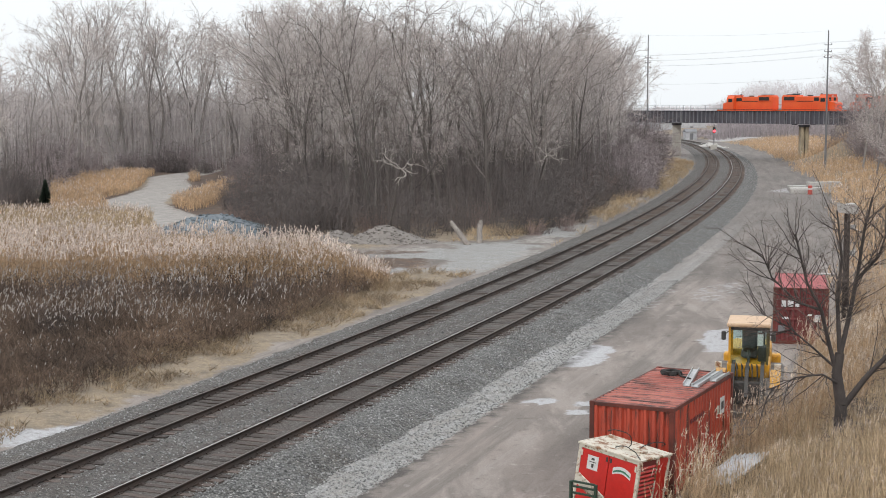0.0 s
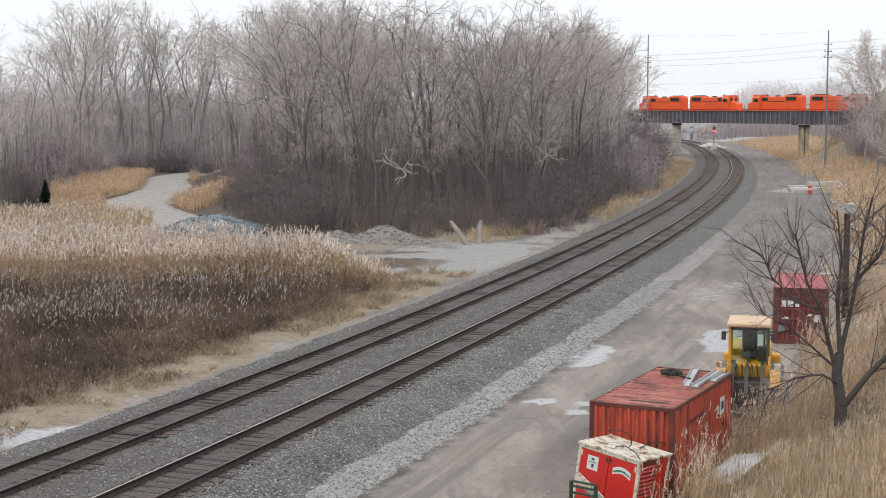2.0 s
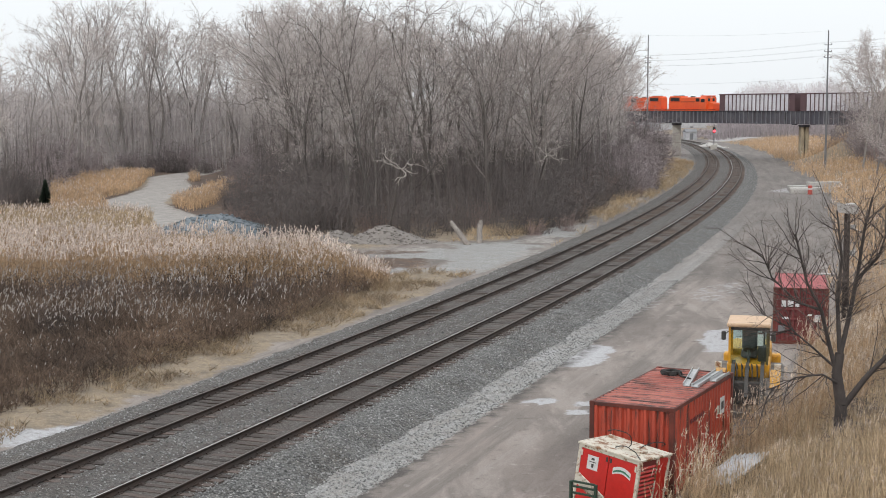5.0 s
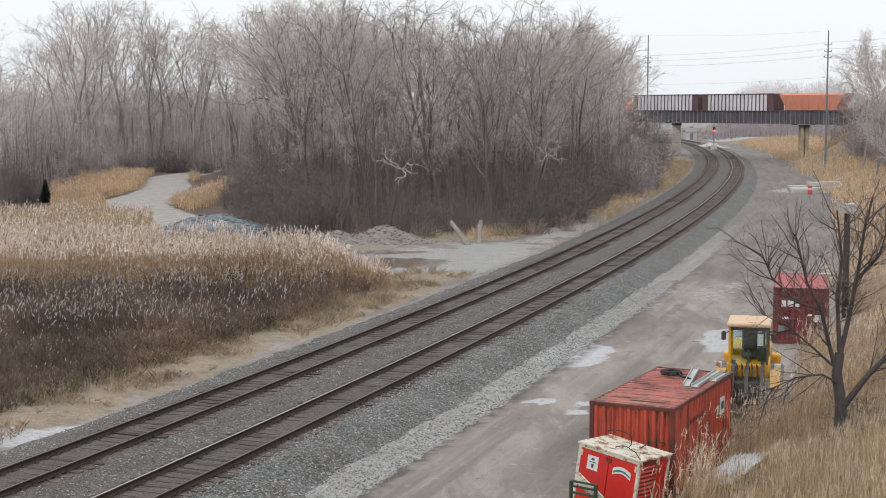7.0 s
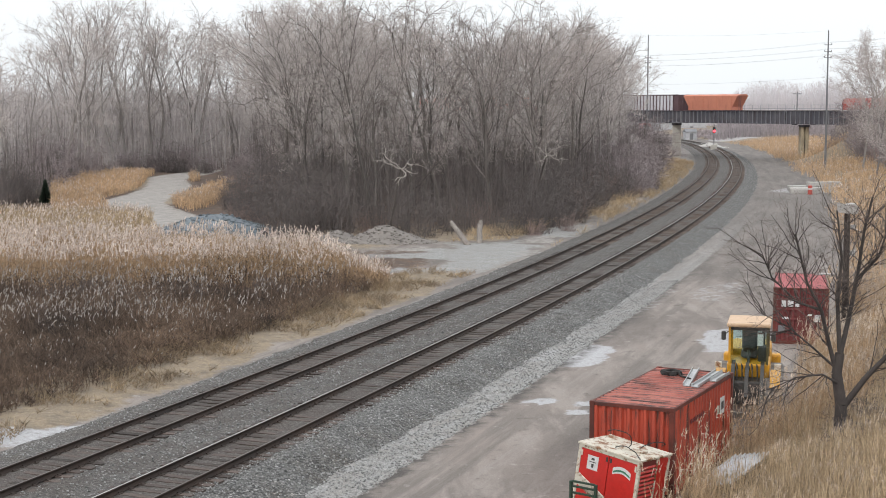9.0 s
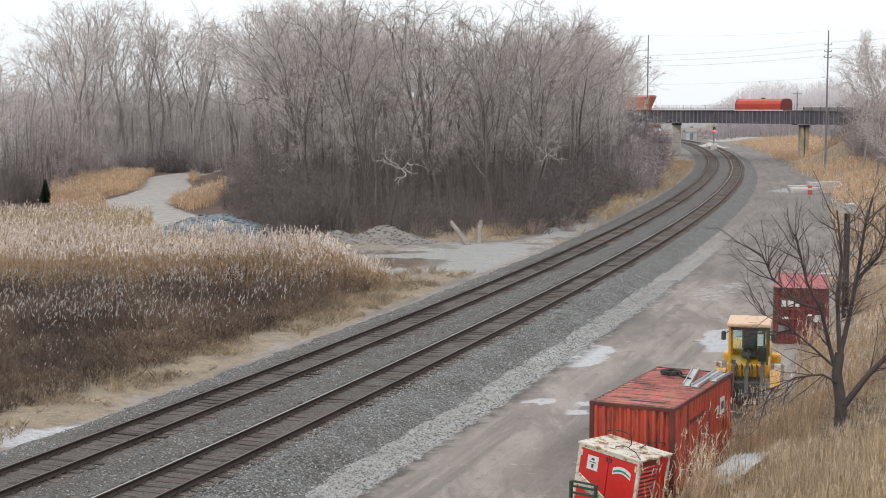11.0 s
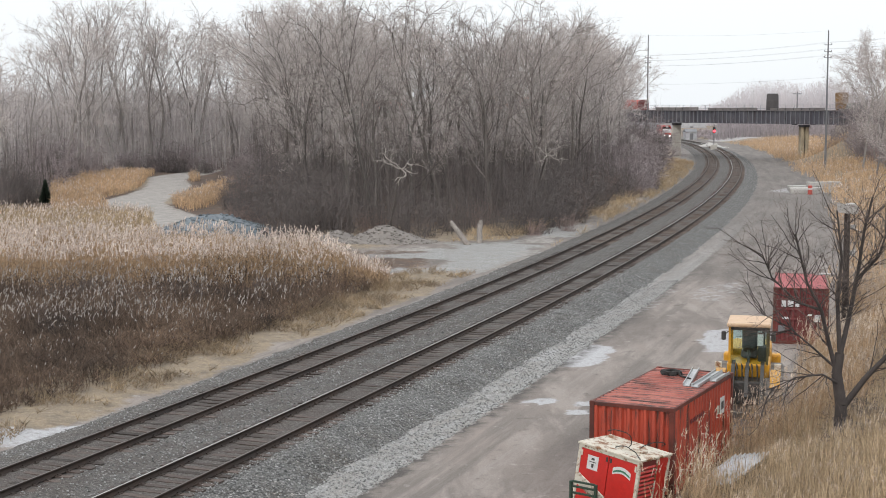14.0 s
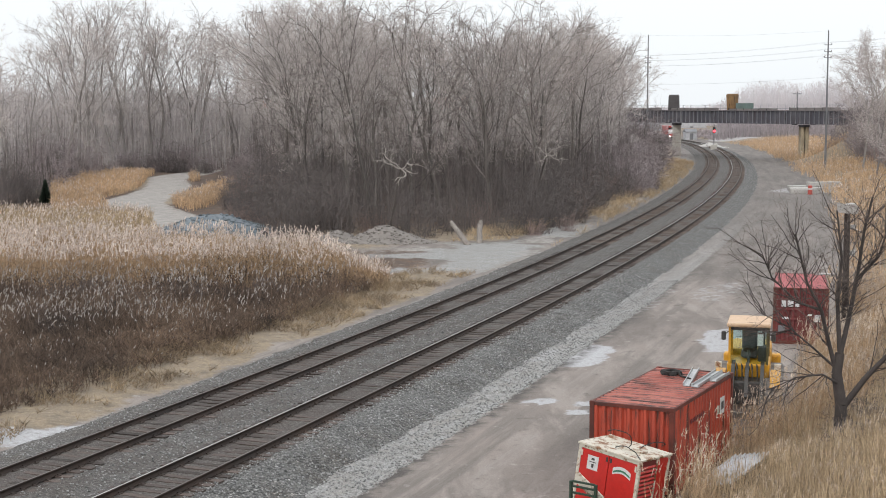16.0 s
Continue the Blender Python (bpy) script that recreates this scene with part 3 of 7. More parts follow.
# ---- railway bridge over the line ----
def make_bridge():
    br = thing("railway_bridge", BRIDGE, "dark steel plate girder railway bridge on concrete piers", "bridge", kind="structure")
    for w, nm in ((-2.6, "near_girder"), (2.6, "far_girder")):
        for x0, x1 in ((-40.0, -15.2), (-15.0, 4.4), (4.6, 35.3), (35.6, 62.0)):
            g = Shape().box(x0, w - 0.02, 7.55, x1, w + 0.02, 10.05)
            g.box(x0, w - 0.24, 7.5, x1, w + 0.24, 7.58).box(x0, w - 0.24, 10.02, x1, w + 0.24, 10.1)
            gi = part("girder", g, M_GIRDER, br)
            n = int((x1 - x0) / 1.25)
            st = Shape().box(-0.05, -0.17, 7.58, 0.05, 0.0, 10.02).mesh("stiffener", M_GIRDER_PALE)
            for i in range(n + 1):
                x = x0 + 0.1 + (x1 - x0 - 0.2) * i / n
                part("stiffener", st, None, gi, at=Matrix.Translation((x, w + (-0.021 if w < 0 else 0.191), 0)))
    part("deck", Shape().box(-40, -2.5, 8.3, 62, 2.5, 8.62), M_BLACK, br)
    for e in (-0.75, 0.75):
        part("rail", Shape().box(-40, e - 0.04, 8.78, 62, e + 0.04, 8.95), M_RAIL_SIDE, br)
    part("deck_ballast", Shape().box(-40, -2.0, 8.62, 62, 2.0, 8.76), M_BALLAST, br)
    rail = Shape()
    for x in np.arange(-40, 62, 2.4):
        rail.box(x - 0.03, 3.22, 9.9, x + 0.03, 3.28, 11.35)
    for z in (10.6, 11.3):
        rail.box(-40, 3.22, z - 0.03, 62, 3.28, z + 0.03)
    rail.box(-40, 2.85, 9.85, 62, 3.3, 9.93)
    part("walkway_railing", rail, M_RAILING, br, "grey pipe railing along the walkway")
    for x, mt, wid, z0 in ((0.0, M_CONCRETE, 0.95, -0.5), (37.9, M_CONCRETE_TAN, 0.75, 0.3)):
        skew = Matrix.Translation((x, 0, 0)) @ pose(0, 0, 0, 0, 0, 49)     # the piers stand along the lower line
        if x == 0:
            part("pier_wall", Shape().box(-wid, -2.7, z0, wid, 2.7, 7.0, bevel=0.08), mt, br, at=skew)
        else:
            for e in (-1, 1):
                part("pier_column", Shape().box(e * 0.42 - 0.33, -2.7, z0, e * 0.42 + 0.33, 2.7, 7.0, bevel=0.08), mt, br, at=skew)
        part("pier_cap", Shape().box(-wid - 0.12, -3.0, 7.0, wid + 0.12, 3.0, 7.35, bevel=0.04), M_GIRDER, br, at=skew)
        for w in (-2.6, 2.6):
            part("bearing", Shape().box(x - 0.5, w - 0.3, 7.35, x + 0.5, w + 0.3, 7.5, bevel=0.02), M_BLACK, br)
    return br


M_RAILING = mat("galvanised_rail", (0.40, 0.44, 0.48), (0.3, 0.33, 0.36), 0.5, 10, 0.5, 0.6)
make_bridge()
TRAIN_Z = 8.95


# ---- the train on the bridge: x forward is towards the far end (negative bridge x), so cars are built along +x = rear ----
M_GLASS_DARK = mat("dark_cab_glass", (0.015, 0.018, 0.02), (0.03, 0.035, 0.04), 1, 8, 0.12, 0, 0)
M_STEEL_PANEL = mat("silver_steel_panel", (0.80, 0.79, 0.84), (0.70, 0.69, 0.73), 0.35, 5, 0.5, 0.0, 0.1, stain=(0.20, 0.14, 0.13), stain_at=(0.58, 0.8), stretch=(1.5, 1.5, 0.4))
M_RIB = mat("purple_brown_steel", (0.13, 0.075, 0.085), (0.16, 0.095, 0.1), 0.5, 8, 0.7, 0.1)
# orange washed out in the base colour to imitate haze; stains on top
M_HOPPER = mat("haze_paled_orange_hopper", (0.66, 0.25, 0.16), (0.57, 0.21, 0.135), 0.35, 7, 0.65, 0, 0.1, stain=(0.28, 0.10, 0.06), stain_at=(0.55, 0.8), stretch=(1.5, 1.5, 0.35))
M_COIL = mat("red_coil_cover", (0.62, 0.075, 0.05), (0.52, 0.06, 0.045), 0.4, 8, 0.5, 0, 0.1, stain=(0.22, 0.04, 0.03), stain_at=(0.6, 0.85))
M_FLAT = mat("grey_brown_car_deck", (0.26, 0.235, 0.225), (0.18, 0.16, 0.155), 0.5, 8, 0.8)
M_INGOT_GREY = mat("dark_grey_mould", (0.115, 0.105, 0.105), (0.085, 0.075, 0.075), 0.6, 6, 0.8, 0.1, stretch=(2, 2, 0.4))
M_INGOT_TAN = mat("rusted_tan_mould", (0.34, 0.20, 0.085), (0.20, 0.12, 0.065), 0.7, 6, 0.85, 0, 0.3, stain=(0.07, 0.045, 0.035), stain_at=(0.5, 0.65), stretch=(2, 2, 0.3))
M_GREEN_BOX = mat("grey_green_box", (0.16, 0.22, 0.20), (0.13, 0.17, 0.16), 0.6, 6, 0.7)
M_HEADLIGHT = glow_mat("headlight", (1.0, 0.93, 0.85), 14.0)
M_NOSE_WHITE = mat("loco_white", (0.75, 0.74, 0.73), (0.62, 0.6, 0.6), 0.8, 8, 0.4)
M_NOSE_RED = mat("loco_red", (0.50, 0.05, 0.04), (0.42, 0.05, 0.04), 0.8, 8, 0.4)


def truck(parent, x, z=0.0):
    """A bogie with two axles."""
    tk = part("bogie", Shape().box(x - 1.55, -1.05, z + 0.38, x + 1.55, -0.9, z + 0.72, bevel=0.03).box(x - 1.55, 0.9, z + 0.38, x + 1.55, 1.05, z + 0.72, bevel=0.03)
              .box(x - 0.3, -0.95, z + 0.45, x + 0.3, 0.95, z + 0.8), M_BLACK, parent)
    for a in (-1.1, 1.1):
        for w in (-0.76, 0.76):
            part("wheel", Shape().tube((x + a, w - 0.06, z + 0.46), (x + a, w + 0.06, z + 0.46), 0.46, n=18), M_RAIL_SIDE, tk)


def make_loco(cab_first=True):
    """A hood-type diesel, 16.9 m long, its short nose towards -x."""
    lo = thing("diesel_locomotive", Matrix.Identity(4), "bright orange hood diesel locomotive on the bridge", "locomotive", "train on the bridge")
    part("frame", Shape().box(0.35, -1.45, 1.05, 16.75, 1.45, 1.42, bevel=0.03).box(0.0, -0.2, 0.8, 17.1, 0.2, 1.05), M_ORANGE, lo)
    part("fuel_tank", Shape().box(6.0, -1.3, 0.35, 11.0, 1.3, 1.05, bevel=0.12), M_BLACK, lo)
    for x in (3.2, 13.6):
        truck(lo, x)
    part("nose", Shape().prism([(1.6, 1.42), (3.3, 1.42), (3.3, 3.05), (1.75, 2.75), (1.6, 2.6)], -0.95, 0.95, "y"), M_ORANGE, lo)
    cab = part("cab", Shape().prism([(-1.5, 1.42), (1.5, 1.42), (1.5, 3.75), (1.15, 4.3), (-1.15, 4.3), (-1.5, 3.75)], 3.3, 5.35, "x"), M_ORANGE, lo)
    for w in (-1.51, 1.51):
        part("side_window", Shape().box(3.75, w - 0.012, 2.95, 4.95, w + 0.012, 3.65), M_GLASS_DARK, cab)
    for w in (-0.95, 0.35):
        part("windscreen", Shape().box(3.27, w, 3.15, 3.3, w + 0.6, 3.8), M_GLASS_DARK, cab)
    part("cab_roof", Shape().box(3.15, -1.2, 4.28, 5.5, 1.2, 4.4, bevel=0.04), M_ORANGE, lo)
    hood = part("long_hood", Shape().box(5.35, -0.92, 1.42, 16.0, 0.92, 4.05, bevel=0.12), M_ORANGE, lo)
    part("radiator_section", Shape().box(11.9, -1.05, 3.1, 15.6, 1.05, 4.3, bevel=0.1), M_ORANGE, lo)
    for w in (-1.06, 1.06):
        part("radiator_grille", Shape().box(12.3, w - 0.012, 3.25, 15.2, w + 0.012, 3.95), M_BLACK, hood)
    for w in (-0.93, 0.93):
        part("intake_grille", Shape().box(5.6, w - 0.012, 3.1, 7.2, w + 0.012, 3.8), M_BLACK, hood)
        for k in range(7):
            part("hood_door", Shape().box(7.5 + k * 0.62, w - 0.015, 1.6, 8.05 + k * 0.62, w + 0.015, 2.95), M_ORANGE, hood)
    for x in (12.6, 13.7, 14.8):
        part("roof_fan", Shape().tube((x, 0, 4.28), (x, 0, 4.46), 0.52, n=16), M_BLACK, lo)
    part("exhaust_stack", Shape().box(8.6, -0.25, 4.04, 9.6, 0.25, 4.3, bevel=0.03), M_BLACK, lo)
    part("horn", Shape().tube((6.0, 0.0, 4.1), (6.0, 0.0, 4.55), 0.06).tube((5.8, 0.0, 4.5), (6.3, 0.0, 4.52), 0.05, 0.09), M_BLACK, lo)
    for w in (-1.46, 1.46):
        part("sill_stripe", Shape().box(0.5, w - 0.012, 1.36, 16.6, w + 0.012, 1.44), M_BLACK, lo)
    # thin black strip put on the hood as the handrail's shadow
    for w in (-0.935, 0.935):
        part("hood_rail_shadow", Shape().box(7.4, w - 0.012, 3.0, 11.8, w + 0.012, 3.12), M_BLACK, hood)
    for w in (-1.4, 1.4):
        hr = Shape()
        for x in np.arange(5.6, 16.6, 1.55):
            hr.box(x - 0.02, w - 0.02, 1.42, x + 0.02, w + 0.02, 2.45)
        hr.box(5.6, w - 0.022, 2.42, 16.5, w + 0.022, 2.47)
        part("handrail", hr, M_ORANGE, lo)
    for x in (0.4, 16.7):
        part("pilot", Shape().prism([(-1.45, 0.3), (1.45, 0.3), (1.45, 1.42), (-1.45, 1.42)], x - 0.06, x + 0.06, "x"), M_ORANGE, lo)
    part("headlight", Shape().box(3.24, -0.22, 3.95, 3.3, 0.22, 4.15, bevel=0.02), M_NOSE_WHITE, cab)
    return lo


def flip(ob, length):
    """Turns all the parts of a car end for end."""
    for o in ob.children:
        o.matrix_basis = Matrix.Translation((length, 0, 0)) @ pose(0, 0, 0, 0, 0, 180) @ o.matrix_basis
    return ob


def make_gondola(length, panel, label):
    ca = thing("ribbed_hopper_car", Matrix.Identity(4), label, "railway car", "train on the bridge")
    L = length
    part("underframe", Shape().box(0.2, -1.3, 0.85, L - 0.2, 1.3, 1.15, bevel=0.03), M_RIB, ca)
    for x in (2.2, L - 2.2):
        truck(ca, x)
    for w in (-1.45, 1.45):
        part("side_panel", Shape().box(2.0, w - 0.03, 1.1, L - 2.0, w + 0.03, 4.5), panel, ca)
        rib = Shape().box(-0.07, -0.09, 1.1, 0.07, 0.09, 4.5).mesh("rib", M_RIB)
        n = 17
        for i in range(n):
            part("rib", rib, None, ca, at=Matrix.Translation((2.1 + (L - 4.2) * i / (n - 1), w + 0.09 * (1 if w > 0 else -1), 0)))
        for x0 in (0.5, L - 2.0):
            part("end_panel", Shape().box(x0, w - 0.05, 1.1, x0 + 1.5, w + 0.05, 4.5), M_RIB, ca)
        part("top_chord", Shape().box(0.4, w - 0.14, 4.48, L - 0.4, w + 0.14, 4.68, bevel=0.02), M_RIB, ca)
        part("side_sill", Shape().box(0.4, w - 0.12, 1.0, L - 0.4, w + 0.12, 1.2, bevel=0.02), M_RIB, ca)
    for x in (0.5, L - 0.56):
        part("end_wall", Shape().box(x, -1.4, 1.1, x + 0.06, 1.4, 4.5), M_RIB, ca)
    part("hopper_floor", Shape().prism([(0.5, 3.6), (L / 2, 1.2), (L - 0.5, 3.6), (L - 0.5, 3.5), (L / 2, 1.1), (0.5, 3.5)], -1.4, 1.4, "y"), M_RIB, ca)
    part("coupler", Shape().box(-0.15, -0.15, 0.75, 0.4, 0.15, 1.0).box(L - 0.4, -0.15, 0.75, L + 0.15, 0.15, 1.0), M_BLACK, ca)
    return ca


def make_covered_hopper(L=18.2):
    ca = thing("covered_hopper_car", Matrix.Identity(4), "orange covered hopper car with sloped ends, paled for haze", "railway car", "train on the bridge")
    for x in (2.1, L - 2.1):
        truck(ca, x)
    part("body", Shape().prism([(0.7, 4.3), (2.3, 2.0), (2.3, 1.3), (L - 2.3, 1.3), (L - 2.3, 2.0), (L - 0.7, 4.3)], -1.5, 1.5, "y"), M_HOPPER, ca)
    part("roof", Shape().prism([(-1.5, 4.3), (1.5, 4.3), (0.9, 4.6), (-0.9, 4.6)], 0.6, L - 0.6, "x"), M_HOPPER, ca)
    part("roof_walkway", Shape().box(0.5, -0.55, 4.68, L - 0.5, 0.55, 4.73), M_STEEL_PANEL, ca, "pale steel roof walkway")
    for x in (2.5, 7.0, 11.2, L - 2.5):
        for w in (-1.53, 1.53):
            part("side_post", Shape().box(x - 0.06, w - 0.04, 1.3, x + 0.06, w + 0.04, 4.3), M_HOPPER, ca)
    for x in (4.3, 9.1, 13.9):
        part("outlet_gate", Shape().prism([(x - 1.8, 1.3), (x - 0.4, 0.5), (x + 0.4, 0.5), (x + 1.8, 1.3)], -1.2, 1.2, "y"), M_HOPPER, ca)
    for w in (-1.4, 1.4):
        part("sill", Shape().box(0.2, w - 0.1, 1.05, L - 0.2, w + 0.1, 1.3, bevel=0.02), M_RIB, ca)
    for x in (0.35, L - 0.35):
        part("end_ladder", Shape().box(x - 0.04, -1.45, 1.2, x + 0.04, -1.37, 4.3).box(x - 0.04, -0.95, 1.2, x + 0.04, -0.87, 4.3), M_RIB, ca)
    part("end_platform", Shape().box(0.1, -1.4, 1.0, 2.3, 1.4, 1.1).box(L - 2.3, -1.4, 1.0, L - 0.1, 1.4, 1.1), M_RIB, ca)
    return ca


def make_flat(L, name="flat_car", label="low grey flat car with steel sides", side_h=0.35):
    ca = thing(name, Matrix.Identity(4), label, "railway car", "train on the bridge")
    for x in (2.0, L - 2.0):
        truck(ca, x)
    part("deck", Shape().box(0.2, -1.4, 0.95, L - 0.2, 1.4, 1.3, bevel=0.03), M_FLAT, ca)
    part("coupler", Shape().box(-0.2, -0.15, 0.75, 0.4, 0.15, 1.0).box(L - 0.4, -0.15, 0.75, L + 0.2, 0.15, 1.0), M_BLACK, ca)
    if side_h:
        for w in (-1.35, 1.35):
            part("side", Shape().box(4.4, w - 0.05, 1.3, L - 1.2, w + 0.05, 1.3 + side_h), M_FLAT, ca)
        for x in np.arange(4.5, L - 1.2, 2.2):
            part("side_post", Shape().box(x - 0.06, -1.44, 1.3, x + 0.06, -1.3, 1.36 + side_h), M_BLACK, ca)
        part("end_board", Shape().box(L - 3.6, -1.3, 1.3, L - 1.2, 1.3, 1.36 + side_h, bevel=0.03), M_FLAT, ca)
    return ca


def make_coil_car(L=14.9):
    ca = make_flat(L, "coil_car", "red steel coil car with a rounded cover hood", 0)
    prof = [(-1.45, 1.3), (-1.5, 2.6), (-1.3, 3.2), (-0.8, 3.5), (0.0, 3.58), (0.8, 3.5), (1.3, 3.2), (1.5, 2.6), (1.45, 1.3)]
    hood = part("hood", Shape().prism(prof, 0.9, L - 0.9, "x"), M_COIL, ca)
    for x in (0.95, L - 0.95):
        part("end_rim", Shape().prism([(a * 1.03, 1.3 + (b - 1.3) * 1.03) for a, b in prof], x - 0.12, x + 0.12, "x"), M_COIL_DARK, hood)
    for x in np.arange(2.6, L - 2, 1.9):
        part("hood_band", Shape().prism([(a * 1.01, 1.3 + (b - 1.3) * 1.01) for a, b in prof], x - 0.04, x + 0.04, "x"), M_COIL, hood)
    part("lifting_lug", Shape().box(L / 2 - 0.4, -0.2, 3.55, L / 2 + 0.4, 0.2, 3.85, bevel=0.03), M_COIL_DARK, hood)
    part("side_sill", Shape().box(0.5, -1.5, 1.15, L - 0.5, -1.42, 1.4).box(0.5, 1.42, 1.15, L - 0.5, 1.5, 1.4), M_NOSE_WHITE, ca, "pale stencilled sill")
    return ca


M_COIL_DARK = mat("dark_red_steel", (0.20, 0.035, 0.03), (0.16, 0.03, 0.03), 0.6, 8, 0.6)


def make_mould(car, x, r0, r1, h, m, label, flutes):
    mo = Shape()
    n = 32
    for k, (z, s) in enumerate(((0, 1.0), (0.15, 1.02), (h * 0.9, r1 / r0), (h, r1 / r0 * 0.9))):
        for i in range(n):
            a = 2 * math.pi * i / n
            r = r0 * s * (1 - (0.06 if flutes and i % 4 == 0 else 0))
            mo.v.append((x + r * math.cos(a), r * math.sin(a), 1.3 + z))
    for k in range(3):
        for i in range(n):
            mo.f.append((k * n + i, k * n + (i + 1) % n, (k + 1) * n + (i + 1) % n, (k + 1) * n + i))
    mo.f += [tuple(range(n - 1, -1, -1)), tuple(range(3 * n, 4 * n))]
    mo.m = [0] * len(mo.f)
    part("ingot_mould", mo, m, car, label)


TRAIN = []       # (thing, distance behind the bridge's zero at the start)
loco = make_loco()
back = flip(make_loco(), 17.1)
for ob, s in ((loco, 14.0), (back, 31.4), (copy_thing(loco, Matrix.Identity(4)), 48.9), (copy_thing(back, Matrix.Identity(4)), 66.4)):
    TRAIN.append((ob, s))
TRAIN.append((make_gondola(22.6, M_STEEL_PANEL, "tall ribbed open hopper car with silver panels"), 83.9))
TRAIN.append((make_gondola(22.0, M_STEEL_PANEL, "tall ribbed open hopper car with dull silver panels"), 107.0))
TRAIN.append((make_covered_hopper(), 129.5))
low = make_flat(12.6, label="low empty flat car", side_h=0)
TRAIN.append((low, 148.2))
TRAIN.append((copy_thing(low, Matrix.Identity(4)), 161.4))
TRAIN.append((make_coil_car(), 174.7))
TRAIN.append((make_flat(16.6, side_h=0.55, label="low flat car with short steel sides"), 190.2))
TRAIN.append((make_flat(17.4, side_h=0.45, label="low flat car with short steel sides"), 207.4))
mc = make_flat(18.0, side_h=0.42, label="flat car carrying a tall dark grey round mould")
make_mould(mc, 3.9, 1.24, 1.18, 3.35, M_INGOT_GREY, "tall dark grey round mould", False)
TRAIN.append((mc, 225.4))
mt = make_flat(17.0, side_h=0.3, label="flat car carrying a rusted tan mould and a grey-green box")
make_mould(mt, 4.0, 1.12, 1.3, 3.4, M_INGOT_TAN, "tall rusted tan fluted mould", True)
part("machine_box", Shape().box(6.2, -1.1, 1.3, 9.2, 1.1, 2.75, bevel=0.05), M_GREEN_BOX, mt, "grey-green steel box")
TRAIN.append((mt, 243.8))
for s in (261.2, 278.6, 296.0):
    TRAIN.append((make_flat(16.6, side_h=0.5, label="low flat car with short steel sides"), s))


def train_offset(t):
    return 13.6 * t + 0.05 * t * t


# ---- the second train, which comes along the far track ----
def make_far_loco():
    lo = thing("freight_locomotive", Matrix.Identity(4), "white and red freight locomotive with bright headlights", "locomotive", "approaching train")
    part("frame", Shape().box(0.3, -1.5, 0.9, 21.5, 1.5, 1.4, bevel=0.04), M_BLACK, lo)
    for x in (3.8, 18.0):
        truck(lo, x)
    part("nose", Shape().prism([(0.6, 1.3), (2.6, 1.3), (2.6, 3.4), (1.1, 3.1), (0.6, 2.7)], -1.3, 1.3, "y"), M_NOSE_WHITE, lo)
    part("nose_stripe", Shape().box(0.5, -1.31, 1.5, 0.62, 1.31, 2.1), M_NOSE_RED, lo)
    cab = part("cab", Shape().prism([(-1.55, 1.3), (1.55, 1.3), (1.55, 3.9), (1.1, 4.55), (-1.1, 4.55), (-1.55, 3.9)], 2.6, 5.4, "x"), M_NOSE_RED, lo)
    part("windscreen", Shape().box(2.56, -1.2, 3.45, 2.61, 1.2, 4.05), M_GLASS_DARK, cab)
    part("hood", Shape().box(5.4, -1.1, 1.4, 20.8, 1.1, 4.5, bevel=0.1), M_NOSE_RED, lo)
    part("pilot", Shape().box(0.25, -1.45, 0.3, 0.45, 1.45, 1.3), M_BLACK, lo)
    for w in (-0.95, 0.6):
        part("headlight", Shape().tube((0.5, w + 0.18, 1.3), (0.22, w + 0.18, 1.3), 0.22, n=14), M_HEADLIGHT, lo)
    part("top_headlight", Shape().box(2.5, -0.3, 4.15, 2.6, 0.3, 4.42, bevel=0.02), M_NOSE_WHITE, lo)
    return lo


FAR_LOCO = make_far_loco()


# ---- plants ----
M_BARK = mat("grey_brown_bark", (0.10, 0.088, 0.08), (0.19, 0.165, 0.15), 0.3, 6, 0.95, 0, 0.5, stretch=(2, 2, 0.4), vary=0.5)
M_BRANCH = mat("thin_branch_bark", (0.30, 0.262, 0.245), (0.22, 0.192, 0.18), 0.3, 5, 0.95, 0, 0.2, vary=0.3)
# branch bark lightened for distant trees: haze put into the colour
M_BRANCH_HAZED = mat("haze_paled_branch_bark", (0.45, 0.405, 0.385), (0.36, 0.32, 0.305), 0.3, 5, 0.95, 0, 0.2, vary=0.25)
M_BARK_DARK = mat("dark_bark", (0.05, 0.042, 0.04), (0.085, 0.07, 0.064), 1.2, 12, 0.95, 0, 0.6, stretch=(2, 2, 0.4))
M_TWIG_DARK = mat("dark_brown_twigs", (0.13, 0.105, 0.095), (0.20, 0.165, 0.15), 0.8, 6, 0.95, 0, 0)
M_BARK_PALE = mat("bleached_bark", (0.50, 0.46, 0.42), (0.38, 0.34, 0.31), 0.6, 8, 0.9, 0, 0.4)
M_TWIG = mat("pinkish_brown_twigs", (0.62, 0.545, 0.515), (0.52, 0.455, 0.43), 0.15, 3, 0.95, 0, 0, vary=0.22)
M_TWIG_GREY = mat("grey_twigs", (0.58, 0.53, 0.505), (0.47, 0.43, 0.41), 0.15, 3, 0.95, 0, 0, vary=0.22)
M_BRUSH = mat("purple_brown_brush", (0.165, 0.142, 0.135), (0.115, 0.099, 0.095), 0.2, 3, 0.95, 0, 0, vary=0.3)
M_BRUSH_RED = mat("reddish_brush", (0.30, 0.222, 0.20), (0.22, 0.162, 0.148), 0.2, 3, 0.95, 0, 0, vary=0.3)
# paler mauve version of the brush for distance, with haze in its colour
M_BRUSH_HAZED = mat("haze_paled_brush", (0.36, 0.305, 0.305), (0.27, 0.228, 0.228), 0.2, 3, 0.95, 0, 0, vary=0.3)
